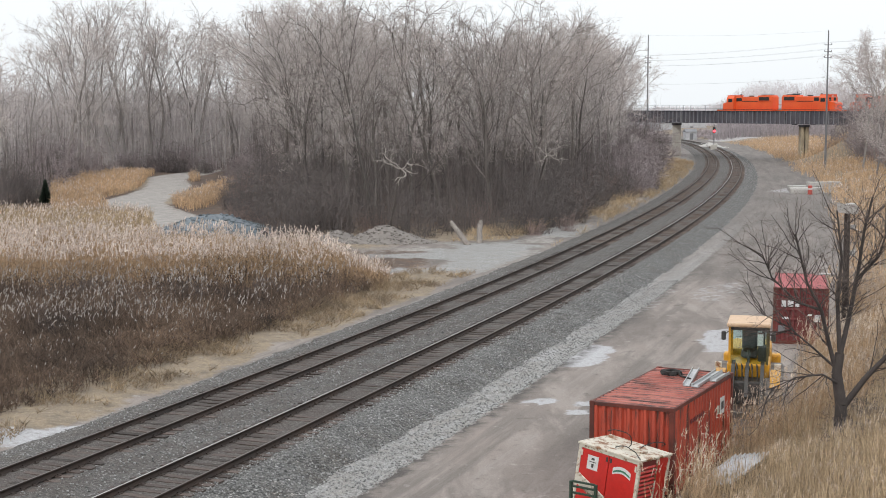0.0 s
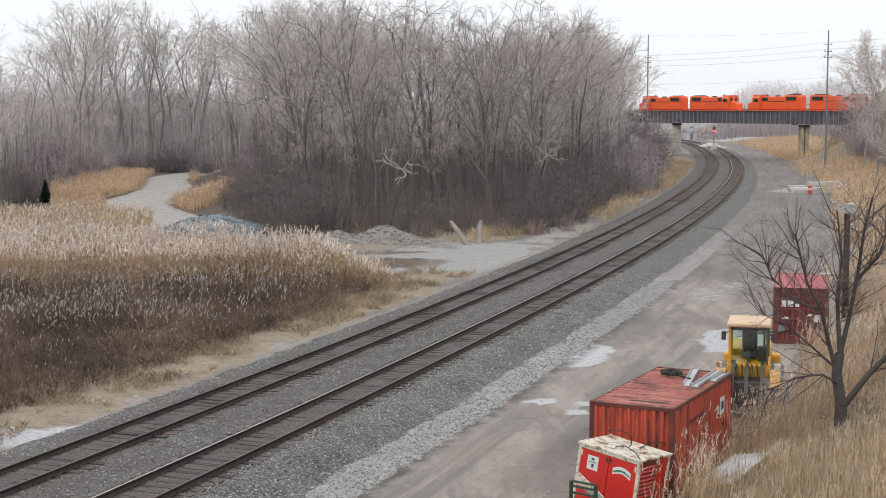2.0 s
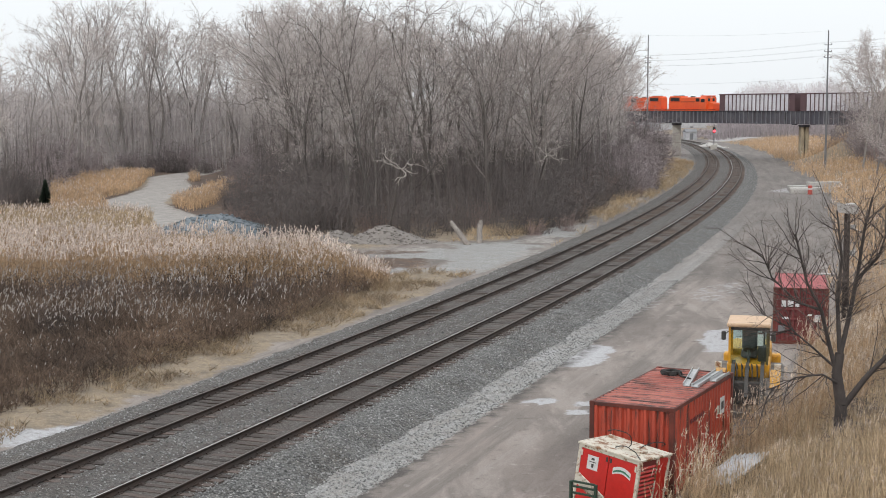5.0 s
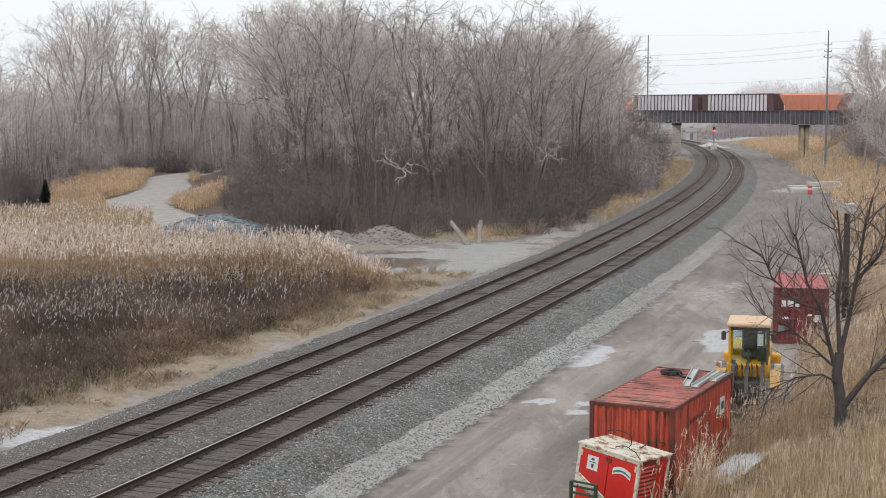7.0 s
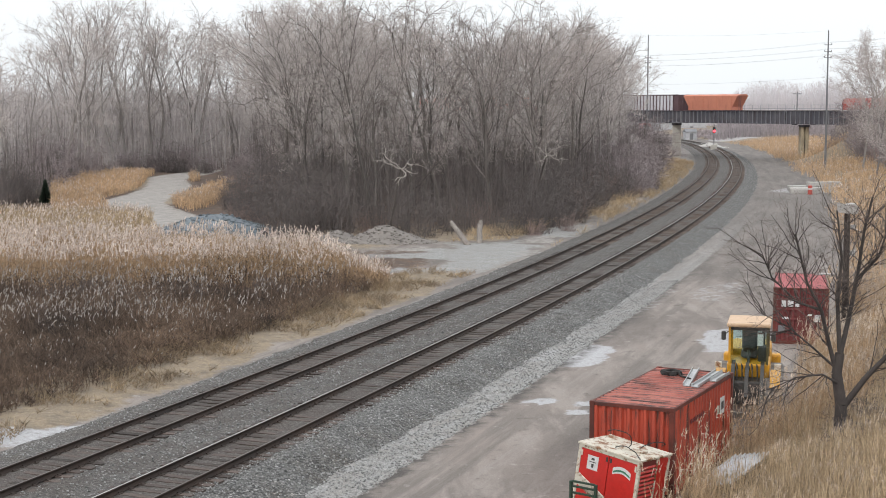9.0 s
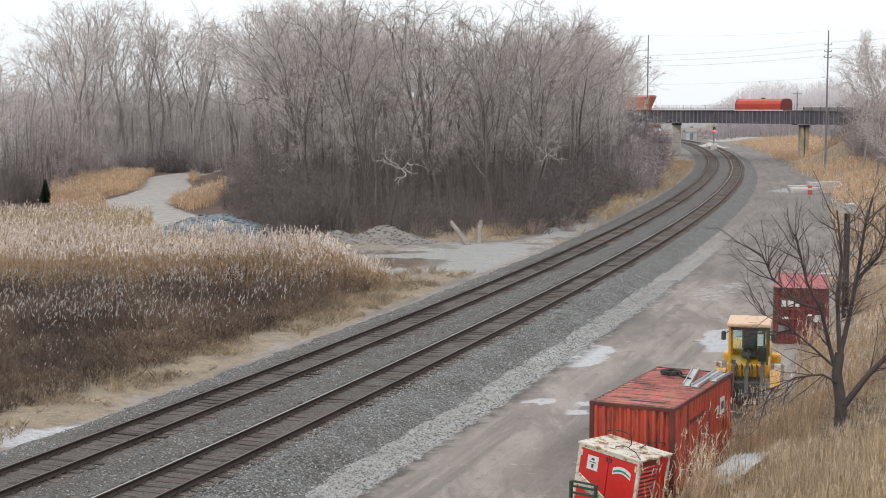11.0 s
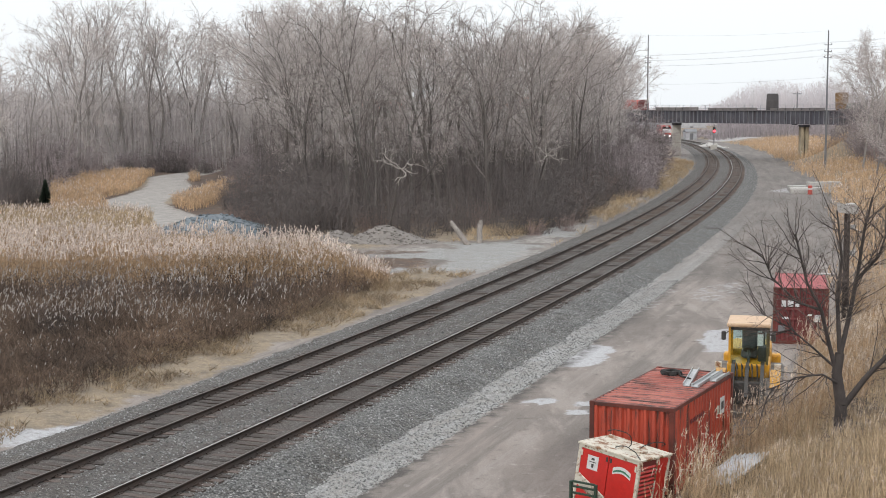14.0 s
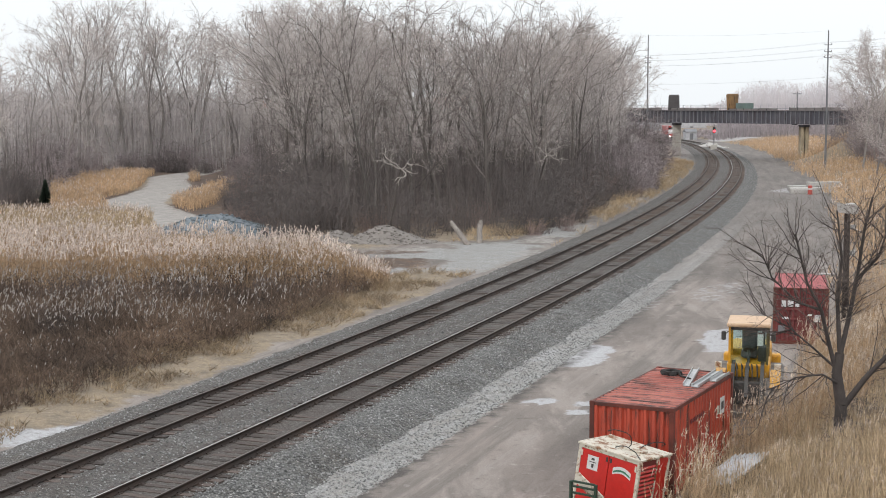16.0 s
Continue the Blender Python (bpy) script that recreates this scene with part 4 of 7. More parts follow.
# distance haze is put into this pale base colour
M_FAR_WOOD = mat("haze_tinted_far_wood", (0.74, 0.70, 0.72), (0.66, 0.62, 0.64), 0.02, 0.4, 1.0, 0, 0, vary=0.12, island=True)
M_REED = mat("dry_reed_stalk", (0.52, 0.36, 0.225), (0.38, 0.262, 0.165), 0.12, 2, 0.9, 0, 0, vary=0.35, island=True)
M_REED_GOLD = mat("golden_reed_stalk", (0.56, 0.43, 0.285), (0.38, 0.285, 0.185), 0.25, 2, 0.9, 0, 0, vary=0.5, island=True)
M_GRASS_ORANGE = mat("orange_straw", (0.70, 0.485, 0.30), (0.52, 0.365, 0.24), 0.12, 2, 0.9, 0, 0, vary=0.35, island=True)
M_PLUME = mat("pale_reed_plume", (0.80, 0.685, 0.61), (0.63, 0.53, 0.465), 0.2, 3, 0.95, 0, 0, vary=0.3, island=True)
M_PLUME_NEAR = mat("buff_reed_plume", (0.66, 0.54, 0.43), (0.50, 0.40, 0.32), 0.2, 3, 0.95, 0, 0, vary=0.3, island=True)
M_WEED = mat("brown_weed", (0.23, 0.158, 0.112), (0.075, 0.056, 0.046), 0.2, 3, 0.95, 0, 0, vary=0.65, island=True)
M_FLUFF = mat("white_seed_fluff", (0.56, 0.51, 0.47), (0.40, 0.36, 0.33), 0.3, 4, 0.95, 0, 0, vary=0.3, island=True)
M_GRASS_TUFT = mat("straw_grass", (0.56, 0.42, 0.27), (0.44, 0.33, 0.21), 0.3, 3, 0.95, 0, 0, vary=0.35, island=True)
M_VERGE = mat("dead_verge_grass", (0.40, 0.30, 0.19), (0.22, 0.165, 0.115), 0.4, 3, 0.95, 0, 0, vary=0.5, island=True)
# brush beyond the bridge, its base colour lightened to stand for haze
M_FAR_BRUSH = mat("haze_tinted_far_brush", (0.46, 0.41, 0.42), (0.36, 0.32, 0.33), 0.05, 0.6, 1.0, 0, 0, vary=0.25, island=True)
M_EVERGREEN = mat("dark_evergreen", (0.03, 0.05, 0.03), (0.02, 0.035, 0.022), 0.5, 6, 0.9, 0, 0, vary=0.3, island=True)


class Slivers:
    """Very many thin tapered blades, each one triangle."""

    def __init__(self):
        self.p, self.s = [], []

    def add(self, base, tip, width, slot, rng):
        base, tip = np.asarray(base, float), np.asarray(tip, float)
        d = tip - base
        r = rng.normal(size=d.shape)
        r[:, 2] *= 0.3
        w = np.cross(d, r)
        w /= np.linalg.norm(w, axis=1, keepdims=True) + 1e-9
        w *= np.asarray(width).reshape(-1, 1) * 0.5
        self.p.append(np.stack([base - w, base + w, tip], 1))
        self.s.append(np.full(len(base), slot, np.int32))

    def lens(self, base, tip, width, slot, rng):
        """A spindle: two crossed blades, widest in the middle."""
        base, tip = np.asarray(base, float), np.asarray(tip, float)
        mid = base * 0.55 + tip * 0.45
        self.add(mid, tip, width, slot, rng)
        self.add(mid, base, width, slot, rng)

    def mesh(self, name, mats):
        p = np.concatenate(self.p)
        return big_mesh(name, p.reshape(-1, 3), np.arange(len(p) * 3).reshape(-1, 3), mats, np.concatenate(self.s))


def limb(sh, rng, p, d, length, r0, r1, segs, n, bend=0.25, up=0.12):
    """A wandering tapered limb. Returns its joints and directions."""
    out = [(p.copy(), d.copy())]
    for i in range(segs):
        d = (d + Vector(rng.normal(0, bend, 3)) + Vector((0, 0, up))).normalized()
        q = p + d * (length / segs)
        sh.tube(p, q, r0 + (r1 - r0) * i / segs, r0 + (r1 - r0) * (i + 1) / segs, n, caps=False)
        p = q
        out.append((p.copy(), d.copy()))
    return out


def side_way(rng, d, angle):
    a = d.orthogonal().normalized()
    a.rotate(Matrix.Rotation(rng.uniform(0, 2 * math.pi), 3, d))
    return (d * math.cos(angle) + a * math.sin(angle)).normalized()


def along(joints, f):
    k = min(int(f * (len(joints) - 1)), len(joints) - 2)
    t = f * (len(joints) - 1) - k
    return joints[k][0].lerp(joints[k + 1][0], t), joints[k + 1][1]


def tree_meshes(seed, height=20.0, crown_from=0.3, spread=0.32, n1=11, n2=8, n3=6, n4=4, twig=1.2, r=0.2, twig_w=0.019, lean=0.04, bark=None, twigs=None, thin=None):
    """A bare tree with a rounded crown of rising limbs: the mesh of trunk and limbs, and the mesh of all its twigs."""
    rng = np.random.RandomState(seed)
    wood, fine, tw = Shape(), Shape(), Slivers()
    top = 0.68
    trunk = limb(wood, rng, Vector((0, 0, -0.3)), Vector((rng.normal(0, lean), rng.normal(0, lean), 1)).normalized(), height * top, r, r * 0.32, 8, 6, 0.08, 0.04)
    b3, t3, w3 = [], [], []
    for i in range(n1):
        f = crown_from + (1 - crown_from) * min(1.0, (i + rng.rand()) / (n1 - 2))
        p, d = along(trunk, min(f, 0.999))
        room = height - p.z
        ang = rng.uniform(0.3, 0.95) * spread / 0.32 * (1.15 - 0.4 * f)
        ln = min(room * rng.uniform(0.8, 1.03), height * 0.5) * (0.62 if f < crown_from + 0.15 else 1.0)
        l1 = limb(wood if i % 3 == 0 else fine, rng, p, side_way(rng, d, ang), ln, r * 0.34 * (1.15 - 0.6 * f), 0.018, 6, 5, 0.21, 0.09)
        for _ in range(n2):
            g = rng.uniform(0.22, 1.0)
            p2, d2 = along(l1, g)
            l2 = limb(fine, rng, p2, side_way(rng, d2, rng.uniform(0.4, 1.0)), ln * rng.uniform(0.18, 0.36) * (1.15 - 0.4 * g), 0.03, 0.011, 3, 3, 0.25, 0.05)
            for _ in range(n3):
                p3, d3 = along(l2, rng.uniform(0.1, 1.0))
                e3 = side_way(rng, d3, rng.uniform(0.4, 1.2))
                e5 = (e3 + Vector(rng.normal(0, 0.3, 3)) + Vector((0, 0, 0.2))).normalized()
                l3 = twig * rng.uniform(0.45, 1.1)
                mid = p3 + e3 * l3 * 0.5
                end = mid + e5 * l3 * 0.5
                b3 += [p3, mid]
                t3 += [mid, end]
                w3 += [twig_w * 1.5, twig_w * 1.2]
                for _ in range(n4):
                    u = rng.uniform(0.15, 1.0)
                    q = p3.lerp(mid, u * 2) if u < 0.5 else mid.lerp(end, u * 2 - 1)
                    e4 = side_way(rng, e5, rng.uniform(0.5, 1.3))
                    b3.append(q), t3.append(q + e4 * l3 * rng.uniform(0.3, 0.65)), w3.append(twig_w)
    tw.add(np.array(b3), np.array(t3), np.array(w3), 0, rng)
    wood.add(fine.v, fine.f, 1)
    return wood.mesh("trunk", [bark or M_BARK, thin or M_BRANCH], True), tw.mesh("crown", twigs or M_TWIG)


def make_tree(meshes, label, group):
    tr = thing("bare_tree", Matrix.Identity(4), label, "tree", group)
    part("trunk", meshes[0], None, tr)
    part("crown", meshes[1], None, tr)
    return tr


def plant_all(kinds, spots):
    """Copies of the kinds at (x, y, scale, turn); the first of each kind takes its first spot."""
    used = {}
    for i, (x, y, k, turn, lean) in enumerate(spots):
        proto = kinds[i % len(kinds)]
        m = Matrix.Translation((x, y, float(ground_z(x, y)))) @ pose(0, 0, 0, lean, 0, turn) @ Matrix.Scale(k, 4)
        if proto in used:
            copy_thing(proto, m)
        else:
            proto.matrix_basis, used[proto] = m, True


WOOD_TREES = [make_tree(tree_meshes(100 + i, 20, cf, sp, twigs=(M_TWIG if i % 2 else M_TWIG_GREY), r=rr), lb, "trees of the wood")
              for i, (cf, sp, rr, lb) in enumerate(((0.32, 0.26, 0.2, "tall bare tree with a narrow twiggy crown"), (0.22, 0.32, 0.24, "tall bare tree with a wide grey-brown crown"),
                                                    (0.42, 0.28, 0.17, "slender bare tree with a high crown"), (0.25, 0.3, 0.22, "leafless tree with steep branches and fine twigs"),
                                                    (0.35, 0.34, 0.19, "leafless tree with a rounded pinkish-brown crown"), (0.18, 0.24, 0.15, "thin leafless tree branching low down")))]


def brush_mesh(seed, height, radius, stems, m, w=0.035):
    """A rounded thicket of bent stems and fine twigs that point every way."""
    rng = np.random.RandomState(seed)
    sl = Slivers()
    n = stems
    a = rng.uniform(0, 2 * math.pi, n)
    r = radius * 0.5 * np.sqrt(rng.rand(n))
    base = np.stack([r * np.cos(a), r * np.sin(a), np.full(n, -0.1)], 1)
    out = np.sqrt(rng.rand(n))
    a2 = a + rng.normal(0, 0.5, n)
    hh = height * rng.uniform(0.5, 1.0, n) * np.sqrt(1.05 - out ** 2 * 0.85)
    tip = np.stack([out * radius * np.cos(a2), out * radius * np.sin(a2), hh], 1)
    mid = base * 0.5 + tip * 0.5 + rng.normal(0, 0.12, (n, 3)) * radius * 0.5
    sl.add(base, mid, np.full(n, w * 1.9), 0, rng)
    sl.add(mid, tip, np.full(n, w * 1.4), 0, rng)
    for k in range(9):
        f = rng.uniform(0.0, 1.0, n)[:, None]
        q = mid * (1 - f) + tip * f if k > 2 else base * (1 - f) + mid * f
        e = rng.normal(size=(n, 3)) * (0.55, 0.55, 0.4) + (0, 0, 0.16)
        ln = rng.uniform(0.35, 0.95, n)[:, None] * height * 0.2
        sl.add(q, q + e * ln * 1.3, np.full(n, w), 0, rng)
        q2 = q + e * ln * 0.8
        e2 = rng.normal(size=(n, 3)) * (0.55, 0.55, 0.45) + (0, 0, 0.12)
        sl.add(q2, q2 + e2 * ln * 0.9, np.full(n, w * 0.75), 0, rng)
    return sl.mesh("brush", m)


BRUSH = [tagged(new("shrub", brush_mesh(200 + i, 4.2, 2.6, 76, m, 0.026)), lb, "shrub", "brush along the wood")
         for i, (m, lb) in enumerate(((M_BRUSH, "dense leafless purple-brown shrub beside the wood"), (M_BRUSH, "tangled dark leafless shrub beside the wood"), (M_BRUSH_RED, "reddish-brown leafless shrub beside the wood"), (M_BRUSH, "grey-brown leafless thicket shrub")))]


FAR_BRUSH = [tagged(new("shrub", brush_mesh(220 + i, 4.2, 2.7, 76, m, 0.034)), lb, "shrub", "brush along the wood")
             for i, (m, lb) in enumerate(((M_BRUSH_HAZED, "rounded leafless thicket shrub, paled mauve-brown for haze"), (M_BRUSH, "rounded leafless dark brown shrub beside the wood"), (M_BRUSH_HAZED, "leafless shrub beside the wood, paled mauve-grey for haze")))]


def tree_height(x, y):
    """Height that the wood's trees reach: it falls towards both of its ends."""
    rise = np.interp(x / y, (-0.335, -0.30, -0.25, -0.15, -0.06, 0.02, 0.055, 0.09, 0.107, 0.117, 0.126, 0.134),
                     (0.048, 0.060, 0.064, 0.063, 0.071, 0.071, 0.067, 0.059, 0.048, 0.034, 0.016, 0.0))
    return min(28.0, 10.7 + float(rise) * y)


def plant_wood():
    rng = np.random.RandomState(7)
    trees, left, deep, shrubs, far_shrubs = [], [], [], [], []

    def wood_front(x, y):
        """How deep a spot lies in the wood; below 0 is outside."""
        d = -off_line(x, y) - 9.8 - 0.9 * np.sin(np.asarray(y) * 0.13)
        f = y - 119.5 - 0.15 * np.abs(x + 5)
        p = np.where(np.asarray(y) < 232, x - (-15 - (y - 118) * 0.15), 99)        # side towards the winding path
        return np.minimum(np.minimum(d, f), p)

    def left_wood(x, y):
        front = np.interp(-np.asarray(x) / y, (0.21, 0.25, 0.275, 0.30, 0.335), (224, 205, 178, 140, 122))
        return np.minimum(y - front, np.where(np.asarray(y) < 236, np.where(np.asarray(x) / y < -0.27, 99, -38 - x), 99))

    step_ = 5.5
    for x in np.arange(-95, 60, step_):
        for y in np.arange(110, 330, step_):
            px, py = x + rng.uniform(-2.2, 2.2), y + rng.uniform(-2.2, 2.2)
            if not -0.335 < px / py < 0.121:
                continue
            a, b = wood_front(px, py), left_wood(px, py)
            lean = rng.uniform(-4, 4)
            k = tree_height(px, py) / 20 * rng.uniform(0.83, 1.06)
            if a > 3.5 and a < 75:
                k *= 1 - 0.12 * float(step(a, 6, 20))
                if a < 21:
                    (trees if py < 185 else left).append((px, py, min(k, 1.3), rng.uniform(0, 360), lean))
                elif rng.rand() < (0.14 if px / py > -0.06 else 0.5):
                    deep.append((px, py, min(k * 0.92, 1.25), rng.uniform(0, 360), lean))
            elif b > (2 if px / py > -0.262 else 20) and b < 60:
                k *= 1 - 0.08 * float(step(b, 10, 24))
                if b < 26:
                    left.append((px, py, k, rng.uniform(0, 360), lean))
                elif rng.rand() < 0.2:
                    deep.append((px, py, k * 0.9, rng.uniform(0, 360), lean))
    for x in np.arange(-95, 64, 2.6):
        for y in np.arange(108, 330, 2.6):
            px, py = x + rng.uniform(-1.3, 1.3), y + rng.uniform(-1.3, 1.3)
            if not -0.335 < px / py < (0.16 if py < 200 else 0.1395):
                continue
            a, b = wood_front(px, py), left_wood(px, py)
            side = -float(off_line(px, py)) - 9.8
            if -2.2 < a < 7 or -3 < b < (7 if px / py > -0.262 else 22):
                e = a if a > -2.2 else b
                if rng.rand() < (0.62 if e < 3.5 else 0.3) + (0.3 if py > 190 and px > 15 else 0):
                    k = rng.uniform(0.7, 1.4) * (0.55 if e < -0.5 else 1.0) * (1 + 1.0 * float(step(py, 185, 250)) * (1 - 0.85 * float(step(px / py, 0.128, 0.142))) * (1 if px > 15 else 0))
                    (shrubs if py < 175 else far_shrubs).append((px, py, k, rng.uniform(0, 360), 0))
    plant_all(WOOD_TREES, trees)
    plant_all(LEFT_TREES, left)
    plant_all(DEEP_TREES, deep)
    plant_all(BRUSH, shrubs)
    plant_all(FAR_BRUSH, far_shrubs)
    # undergrowth between the trunks, and the wood's haze-paled depth behind them
    n = 42000
    x, y = rng.uniform(-95, 52, n), rng.uniform(114, 330, n)
    dep = np.maximum(wood_front(x, y), left_wood(x, y))
    k = (dep > 0.5) & (dep < 45) & (x / y > -0.335) & (x / y < 0.15)
    x, y, dep = x[k], y[k], dep[k]
    base = on_ground(x, y)
    m = len(x)
    hh = 1.5 + np.minimum(rng.exponential(3.4, m), 13.0)
    tip = base + np.stack([rng.normal(0, 0.5, m), rng.normal(0, 0.5, m), hh], 1)
    sl = Slivers()
    sl.add(base, tip, np.full(m, 0.06), 0, rng)
    for _ in range(5):
        f = rng.uniform(0.25, 1.0, m)[:, None]
        q = base * (1 - f) + tip * f
        sl.add(q, q + rng.normal(0, 0.7, (m, 3)) + (0, 0, 0.7), np.full(m, 0.045), 0, rng)
    # far-left undergrowth takes the pale colour that stands for haze
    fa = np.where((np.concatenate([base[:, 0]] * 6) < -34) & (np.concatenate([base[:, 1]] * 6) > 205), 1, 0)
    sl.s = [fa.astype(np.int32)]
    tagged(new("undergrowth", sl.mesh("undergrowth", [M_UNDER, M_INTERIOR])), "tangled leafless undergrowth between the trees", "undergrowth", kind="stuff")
    n = 21000
    x, y = rng.uniform(-150, 60, n), rng.uniform(190, 400, n)
    dep = np.maximum(wood_front(x, y), left_wood(x, y))
    k = (dep > 45) & (x / y > -0.35) & (x / y < 0.125)
    x, y = x[k], y[k]
    base = on_ground(x, y)
    m = len(x)
    tip = base + np.stack([rng.normal(0, 0.8, m), rng.normal(0, 0.8, m), rng.uniform(5, 11, m) + np.where(x / y < -0.13, rng.uniform(0, 6, m), 0)], 1)
    sl = Slivers()
    sl.add(base, tip, np.full(m, 0.22), 0, rng)
    for _ in range(7):
        f = rng.uniform(0.1, 1.0, m)[:, None]
        q = base * (1 - f) + tip * f
        sl.add(q, q + rng.normal(0, 1.5, (m, 3)) + (0, 0, 1.2), np.full(m, 0.1), 0, rng)
    tagged(new("wood_interior", sl.mesh("wood_interior", M_INTERIOR)), "mass of leafless trees deep in the wood, paled for haze", "woods", kind="stuff")
    return len(trees), len(deep), len(shrubs)


# haze painted in: the deep wood gets a pale base colour
M_INTERIOR = mat("haze_tinted_inner_wood", (0.58, 0.53, 0.515), (0.47, 0.425, 0.415), 0.1, 2, 0.95, 0, 0, vary=0.25, island=True)
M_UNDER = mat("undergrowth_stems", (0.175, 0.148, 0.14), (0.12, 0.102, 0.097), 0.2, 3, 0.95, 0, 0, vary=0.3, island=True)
# bark and twigs of distant trees, lightened in colour to imitate haze
M_BARK_HAZED = mat("haze_paled_bark", (0.27, 0.24, 0.225), (0.36, 0.33, 0.31), 0.3, 6, 0.95, 0, 0.4, vary=0.25)
M_TWIG_HAZED = mat("haze_paled_twigs", (0.70, 0.635, 0.605), (0.60, 0.54, 0.515), 0.15, 3, 0.95, 0, 0, vary=0.15)
LEFT_TREES = [make_tree(tree_meshes(170 + i, 20, cf, 0.32, twigs=M_TWIG_HAZED, bark=M_BARK_HAZED, twig_w=0.024, thin=M_BRANCH_HAZED), "tall leafless tree of the farther wood, paled for haze", "trees of the farther wood") for i, cf in enumerate((0.3, 0.22, 0.36))]
DEEP_TREES = [make_tree(tree_meshes(150 + i, 20, 0.25, 0.3, n1=10, n2=6, n3=5, n4=4, twig=1.7, twig_w=0.03, twigs=M_TWIG_HAZED, bark=M_BARK_HAZED, thin=M_BRANCH_HAZED), "leafless tree deep in the wood", "trees of the wood") for i in range(2)]


def scatter(rng, n, x0, x1, y0, y1):
    return rng.uniform(x0, x1, n), rng.uniform(y0, y1, n)


def on_ground(x, y):
    return np.stack([x, y, ground_z(x, y)], 1)


print("wood", plant_wood())


def reeds(name, spots, h, rng, mats, label, plume=0.5, blades=3, width=0.022, plume_len=0.3, plume_w=0.09, lean=0.12, spread=0.5):
    """Stalks with leaves and plumes at the spots (x, y, z)."""
    sl = Slivers()
    n = len(spots)
    h = h * rng.uniform(0.72, 1.08, n)
    wind = np.stack([rng.normal(0.03, lean, n), rng.normal(0, lean, n), np.ones(n)], 1)
    wind /= np.linalg.norm(wind, axis=1, keepdims=True)
    tip = spots + wind * h[:, None]
    sl.add(spots - (0, 0, 0.05), tip, np.full(n, width), 0, rng)
    for _ in range(blades):
        f = rng.uniform(0.15, 0.85, n)[:, None]
        q = spots * (1 - f) + tip * f
        e = np.stack([rng.normal(0, spread, n), rng.normal(0, spread, n), rng.uniform(0.2, 1.0, n)], 1)
        sl.add(q, q + e * rng.uniform(0.25, 0.6, n)[:, None], np.full(n, width * 1.25), 0, rng)
    k = rng.rand(n) < plume
    m = int(k.sum())
    if m:
        # a nodding plume: a bent axis with loose tufts on all sides
        t0 = tip[k] - wind[k] * plume_len * 0.35
        turn = rng.uniform(0, 2 * math.pi, m)
        nod = np.stack([np.cos(turn), np.sin(turn), np.zeros(m)], 1) * rng.uniform(0.05, 0.4, m)[:, None] + (0.12, 0, 0)
        ln = plume_len * rng.uniform(0.6, 1.2, m)[:, None]
        end = t0 + (wind[k] + nod) * ln
        sl.lens(t0, end, plume_w * rng.uniform(0.55, 0.9, m), 1, rng)
        for _ in range(4):
            f = rng.uniform(0.1, 0.9, m)[:, None]
            q = t0 * (1 - f) + end * f
            e = rng.normal(0, 0.42, (m, 3)) + nod * 0.6 + (0, 0, 0.3)
            sl.add(q, q + e * ln * 0.42, plume_w * rng.uniform(0.5, 0.9, m), 1, rng)
    return tagged(new(name, sl.mesh(name, mats)), label, "reeds", kind="stuff")


CONTAINER_PLAN = [(2.8, 38.5), (6.5, 37.9), (9.15, 44.0), (6.6, 46.6)]
GENERATOR_PLAN = [(2.2, 34.5), (6.2, 34.6), (6.3, 37.9), (4, 40)]
LOADER_PLAN = [(9.4, 48.0), (11.4, 47.4), (12.6, 53.5), (10, 54)]


